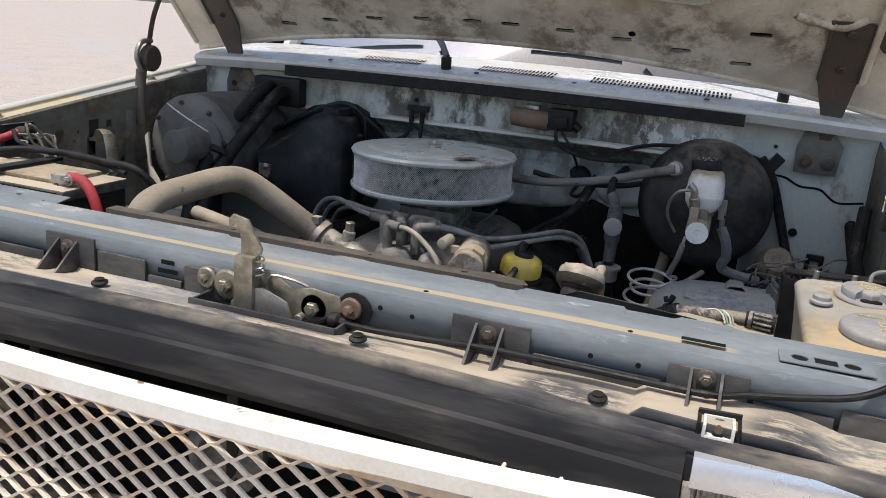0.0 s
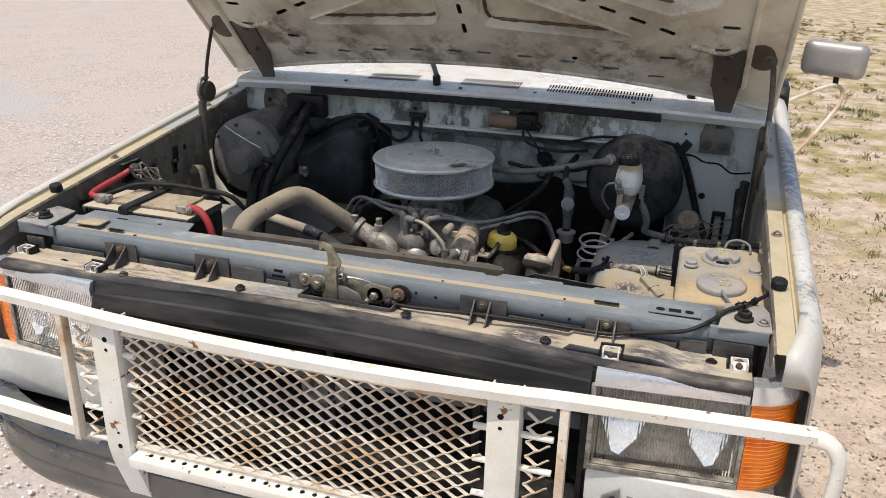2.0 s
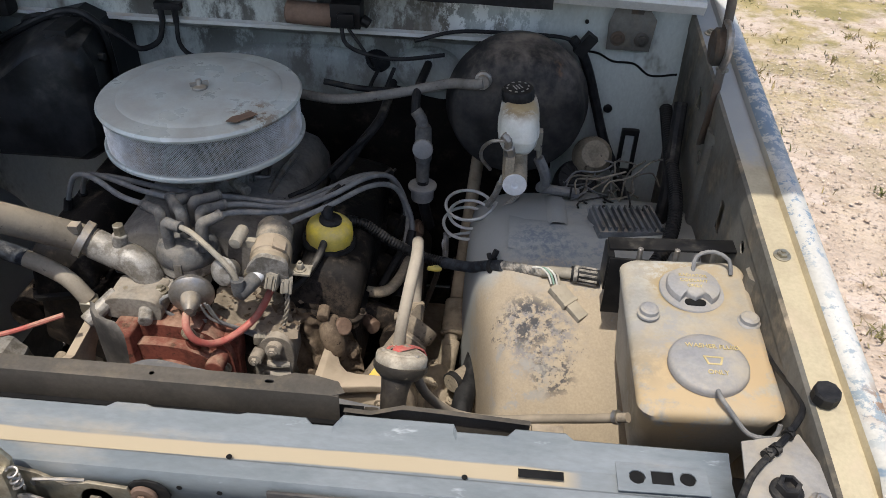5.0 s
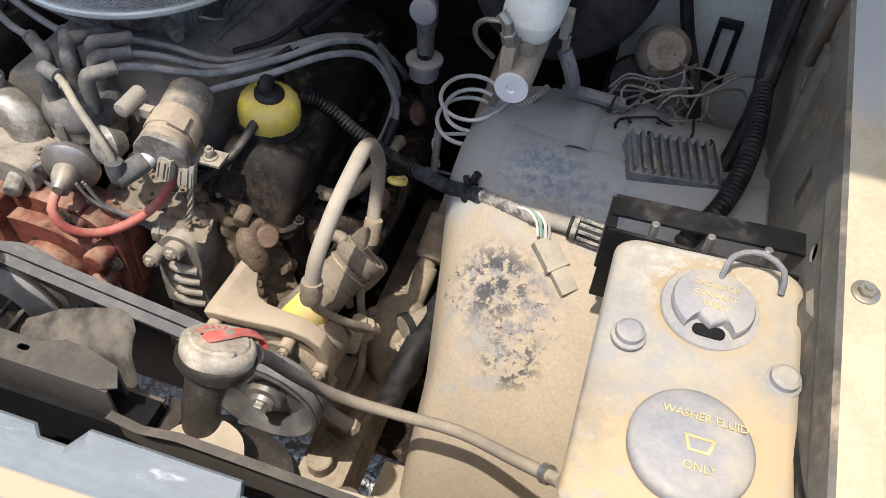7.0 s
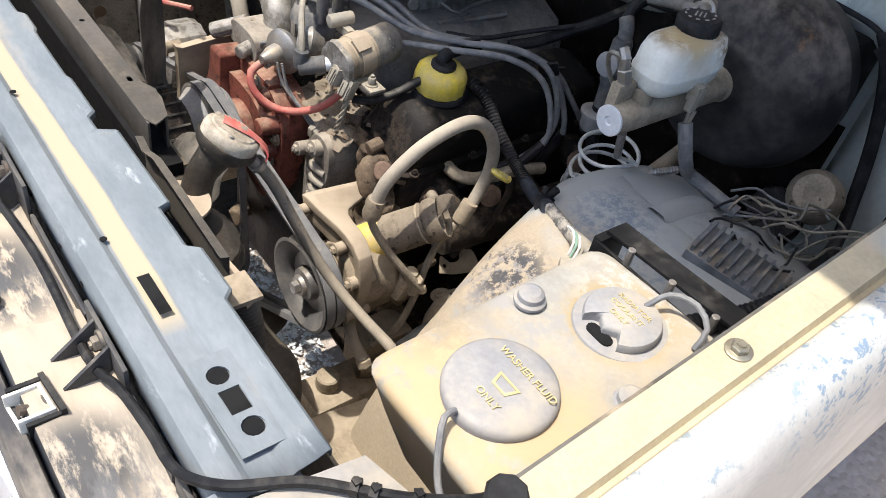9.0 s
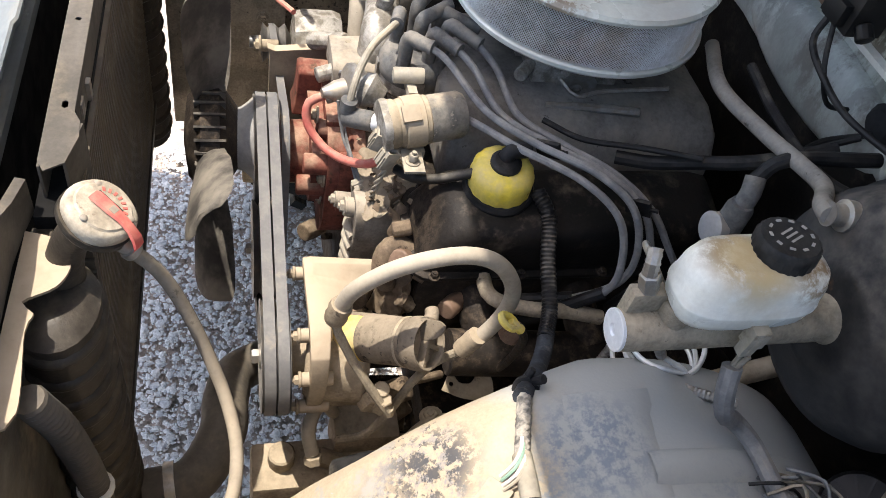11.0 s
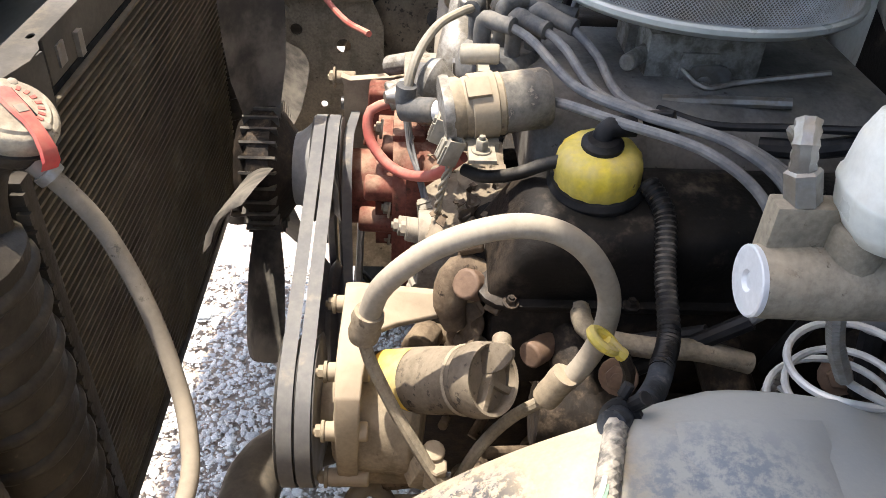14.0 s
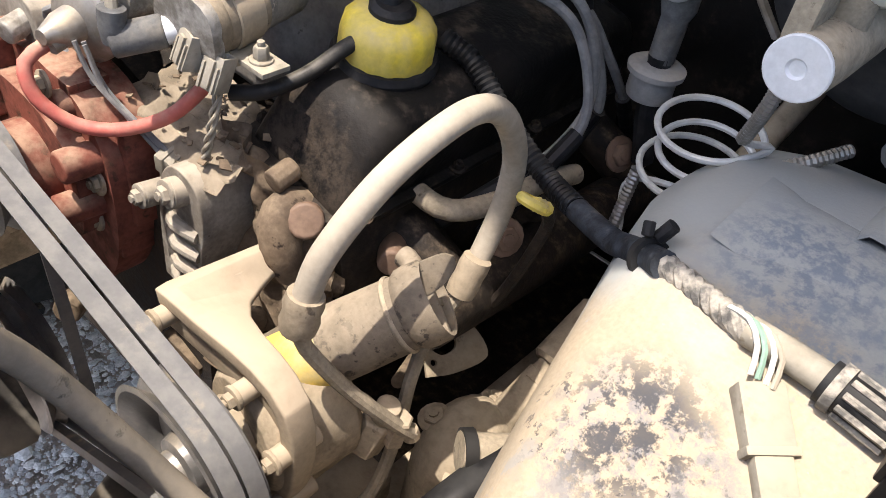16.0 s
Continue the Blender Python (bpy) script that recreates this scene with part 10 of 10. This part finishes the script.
pieces("stud", G().cyl((-0.735, 0.41, 1.08), (-0.72, 0.41, 1.08), 0.005, 8).cyl((-0.735, 0.44, 1.08), (-0.72, 0.44, 1.08), 0.005, 8), M["steel"], rl)
hk = thing("bracket_hook", "bent tan steel hook bracket behind the battery", "bracket", (-0.54, 0.42, 1.05))
part("strip", G().tube([(-0.575, 0.43, 1.088), (-0.565, 0.425, 1.108), (-0.548, 0.42, 1.105), (-0.540, 0.42, 1.06), (-0.535, 0.42, 1.04), (-0.55, 0.42, 1.03)], 0.013, 8, flat=0.25), M["zinc"], hk)
trs = G().sheet([(0.235, 0.45), (0.44, 0.45), (0.44, 0.80), (0.42, 0.845), (0.235, 0.845)], 0.003, YZ(-0.452), [ring_pts(0.30, 0.79, 0.010, 12), ring_pts(0.375, 0.765, 0.012, 12), ring_pts(0.34, 0.66, 0.006, 10), slot_pts(0.27, 0.70, 0.012, 0.04)])
tr_ = thing("battery_tray", "dusty steel tray beside the battery", "battery tray", (-0.6, 0.3, 0.84))
part("tray", G().box(-0.775, -0.43, 0.20, 0.42, 0.845, 0.86), M["castdust"], tr_, bevel=0.002)
part("side_wall", trs, M["mc"], tr_, "brown dusty side wall with punched holes")
pieces("wall_bolt", G().bolt((-0.447, 0.28, 0.82), (1, 0, 0), 0.008).bolt((-0.447, 0.40, 0.70), (1, 0, 0), 0.008), M["mc"], tr_)
pp = single("paper_scrap", G().sheet([(0, 0), (0.065, -0.008), (0.07, 0.028), (0.02, 0.034), (-0.008, 0.018)], 0.003, pose(-0.665, 0.10, 1.048, 2, -3, 4)), M["castdust"], "folded tan paper scrap lying on the support panel", "paper scrap", bevel=0.001)

# ---- heater blower and box ----
bw_ = thing("heater_blower", "round dark heater blower housing with its motor", "blower", (-0.655, 0.85, 0.88))
part("scroll", G().lathe([(0.02, 0.0), (0.085, 0.0), (0.105, 0.008), (0.118, 0.025), (0.120, 0.10), (0.115, 0.26)], at((-0.665, 0.80, 1.027), (0, 1, 0)), 40), M["blower"], bw_)
part("motor", G().lathe([(0.012, -0.012), (0.018, -0.010), (0.034, -0.004), (0.038, 0.004), (0.038, 0.075), (0.055, 0.078), (0.058, 0.085)], at((-0.622, 0.705, 1.042), (0, 1, 0)), 26), M["blower"], bw_, "cylindrical blower motor")
part("pale_panel", G().sheet([(-0.775, 1.04), (-0.765, 1.05), (-0.76, 0.97), (-0.72, 0.915), (-0.64, 0.89), (-0.62, 0.875), (-0.70, 0.868), (-0.76, 0.91)], 0.008, XZ(0.795)), M["hood"], bw_, "pale cream lower panel", bevel=0.002)
scb = G()
for k in range(8):
    a = radians(45 * k + 10)
    scb.bolt((-0.665 + 0.10 * math.cos(a), 0.803, 1.027 + 0.10 * math.sin(a)), (0, -1, 0), 0.004)
pieces("screw", scb, M["hinge"], bw_)
part("wire", G().tube([(-0.72, 0.80, 1.12), (-0.66, 0.78, 1.10), (-0.58, 0.76, 1.075)], 0.0018, 5), M["milky"], bw_)
bx = thing("heater_box", "bulky moulded black heater box against the firewall", "heater box", (-0.42, 0.95, 0.85))
o1 = [(-0.52, 0.885), (-0.335, 0.885), (-0.292, 0.915), (-0.288, 0.96), (-0.290, 1.085), (-0.305, 1.118), (-0.345, 1.135), (-0.40, 1.112), (-0.47, 1.062), (-0.54, 1.02)]
o2 = [(-0.555, 0.86), (-0.335, 0.87), (-0.312, 0.91), (-0.308, 0.96), (-0.310, 1.09), (-0.32, 1.120), (-0.36, 1.138), (-0.42, 1.122), (-0.49, 1.085), (-0.555, 1.05)]
cxx, czz = -0.41, 1.0
rings = [[(cxx + (x - cxx) * k, y, czz + (z - czz) * k) for x, z in o1] for y, k in ((0.872, 0.86), (0.880, 0.94), (0.898, 1.0))] + [[(x, y, z) for x, z in o2] for y in (0.98, 0.99)] + [[(cxx + (x - cxx) * 1.04, y, czz + (z - czz) * 1.04) for x, z in o2] for y in (0.992, 1.0, 1.11)]
part("box_shell", G().loft(rings), M["hvac"], bx, smooth=35)
part("flange_bead", G().tube([(-0.325, 0.99, 0.87), (-0.303, 0.99, 0.95), (-0.304, 0.99, 1.095), (-0.318, 0.99, 1.128), (-0.36, 0.99, 1.146), (-0.43, 0.99, 1.125), (-0.565, 0.99, 1.055)], 0.007, 8), M["hvac"], bx)
pieces("clip", G().cyl((-0.305, 0.94, 0.99), (-0.288, 0.94, 0.99), 0.008, 8).cyl((-0.305, 0.94, 1.08), (-0.288, 0.94, 1.08), 0.008, 8).box(-0.37, -0.33, 0.90, 0.97, 1.125, 1.142), M["hvac"], bx)
part("small_valve", G().box(-0.515, -0.485, 0.866, 0.876, 0.975, 1.0).cyl((-0.50, 0.868, 0.99), (-0.49, 0.856, 1.0), 0.006, 8).cyl((-0.505, 0.868, 0.978), (-0.485, 0.858, 0.973), 0.005, 8), M["steel"], bx)
hh = thing("heater_hose", "pair of black heater hoses curving down from the firewall", "hose", (-0.55, 0.8, 1.0))
part("hose_run", G().tube([(-0.575, 1.03, 1.15), (-0.568, 0.98, 1.165), (-0.572, 0.90, 1.125), (-0.590, 0.81, 1.04), (-0.602, 0.755, 0.965), (-0.600, 0.72, 0.90), (-0.58, 0.68, 0.84), (-0.50, 0.60, 0.80), (-0.36, 0.52, 0.85)], 0.0155, 14), M["rubber"], hh)
part("hose_run", G().tube([(-0.535, 1.03, 1.14), (-0.528, 0.97, 1.155), (-0.532, 0.90, 1.11), (-0.552, 0.81, 1.03), (-0.566, 0.755, 0.955), (-0.565, 0.72, 0.89), (-0.54, 0.66, 0.83), (-0.45, 0.57, 0.80)], 0.0155, 14), M["rubber"], hh)
part("hose_strap", G().lathe([(0.032, -0.006), (0.034, -0.006), (0.034, 0.006), (0.032, 0.006)], at((-0.578, 0.80, 1.02), (-0.1, -0.6, -0.75)), 18), M["rubber"], hh)
part("pipe_stub", G().box(-0.62, -0.49, 1.0, 1.04, 1.12, 1.19), M["black"], hh, bevel=0.01)
tw = thing("heater_tube", "dusty tan heater hose on a brass-coloured fitting", "hose", (-0.2, 0.5, 0.85))
part("hose_run", G().tube([(-0.47, 0.57, 0.945), (-0.41, 0.545, 0.945), (-0.30, 0.535, 0.926), (-0.22, 0.528, 0.893), (-0.187, 0.525, 0.850)], 0.0135, 12), M["tanhose"], tw)
part("tape_band", G().tube([(-0.325, 0.5375, 0.9315), (-0.300, 0.535, 0.926), (-0.275, 0.533, 0.9185)], 0.0145, 14), M["tape"], tw, "black tape band")
part("hose_fitting", G().lathe([(0.010, 0.80), (0.016, 0.806), (0.016, 0.822), (0.012, 0.826), (0.017, 0.832), (0.017, 0.850), (0.013, 0.853)], Matrix.Translation((-0.187, 0.525, 0)), 6), M["zinc"], tw, "brass-coloured hose fitting", bevel=0.001)
sl = thing("splash_panel", "dusty tan steel splash panel beside the engine", "splash panel", (-0.48, 0.47, 0.50))
part("panel", G().sheet(soft_pts([(0.402, 0.500), (0.402, 0.700), (0.412, 0.800), (0.440, 0.840), (0.560, 0.850), (0.620, 0.800), (0.620, 0.500)], 0.012), 0.004, YZ(-0.480), [ring_pts(0.424, 0.755, 0.006, 12), ring_pts(0.459, 0.722, 0.004, 10), ring_pts(0.462, 0.705, 0.003, 10)]), M["psbody"], sl, bevel=0.001)
part("edge_trim", G().tube([(-0.476, 0.400, 0.52), (-0.476, 0.400, 0.70), (-0.476, 0.410, 0.80), (-0.476, 0.440, 0.845), (-0.476, 0.56, 0.855)], 0.007, 10), M["rubber"], sl, "black rubber edge trim")

# ---- on the firewall ----
ig = thing("ignition_coil", "rusty brown ignition coil with a black connector", "ignition coil", (0.11, 1.02, 1.16))
part("can", G().lathe([(0.018, 0), (0.021, 0.003), (0.021, 0.085), (0.018, 0.09)], at((0.045, 1.005, 1.164), (1, 0, -0.04)), 24), M["rustcan"], ig)
part("connector", G().box(0.13, 0.185, 0.985, 1.03, 1.145, 1.19).box(0.145, 0.175, 0.975, 0.99, 1.15, 1.175).cyl((0.185, 1.0, 1.16), (0.20, 1.0, 1.15), 0.01, 10), M["black"], ig, bevel=0.003)
part("coil_bracket", G().box(0.07, 0.10, 1.02, 1.044, 1.14, 1.19), M["steel"], ig, bevel=0.002)
part("wire", G().tube([(0.15, 0.985, 1.15), (0.16, 0.975, 1.12), (0.20, 0.98, 1.10), (0.26, 0.98, 1.095), (0.34, 1.0, 1.10)], 0.004, 8).tube([(0.16, 0.985, 1.15), (0.19, 0.98, 1.11), (0.205, 1.0, 1.07), (0.19, 1.05, 1.05)], 0.003, 8), M["rubber"], ig)
vt = thing("vacuum_tee", "black vacuum tee and thin hoses on the firewall", "vacuum tee", (-0.20, 1.03, 1.13))
part("tee", G().box(-0.215, -0.165, 1.025, 1.04, 1.145, 1.158).cyl((-0.205, 1.03, 1.12), (-0.205, 1.03, 1.15), 0.006, 10).cyl((-0.178, 1.03, 1.12), (-0.178, 1.03, 1.15), 0.006, 10), M["rubber"], vt)
pieces("hose_run", G().tube([(-0.205, 1.03, 1.12), (-0.215, 1.02, 1.085), (-0.245, 1.0, 1.075), (-0.275, 0.99, 1.10), (-0.32, 0.99, 1.125), (-0.40, 0.99, 1.135), (-0.46, 1.0, 1.12), (-0.48, 1.02, 1.08)], 0.0055, 8).tube([(-0.178, 1.03, 1.12), (-0.175, 1.02, 1.085), (-0.15, 1.0, 1.07), (-0.10, 0.99, 1.06)], 0.0045, 8), M["rubber"], vt)
hs2 = thing("firewall_hose", "thin dark hoses between firewall and engine", "hose", (0.1, 0.95, 1.05))
pieces("hose_run", G().tube([(0.20, 1.10, 1.02), (0.19, 1.05, 1.0), (0.22, 1.0, 1.01), (0.24, 1.04, 1.05)], 0.004, 8).tube([(0.16, 0.80, 0.94), (0.18, 0.84, 0.95), (0.20, 0.88, 0.97), (0.23, 0.93, 1.0), (0.24, 1.02, 1.03)], 0.009, 10).tube([(0.10, 0.72, 0.945), (0.14, 0.76, 0.95), (0.17, 0.82, 0.965), (0.21, 0.88, 0.985)], 0.004, 8), M["rubber"], hs2)
part("firewall_grommet", G().lathe([(0.025, 0), (0.028, 0.006), (0.020, 0.014), (0.008, 0.016)], at((0.195, 1.115, 1.03), (0, -1, 0)), 20), M["rubber"], hs2)
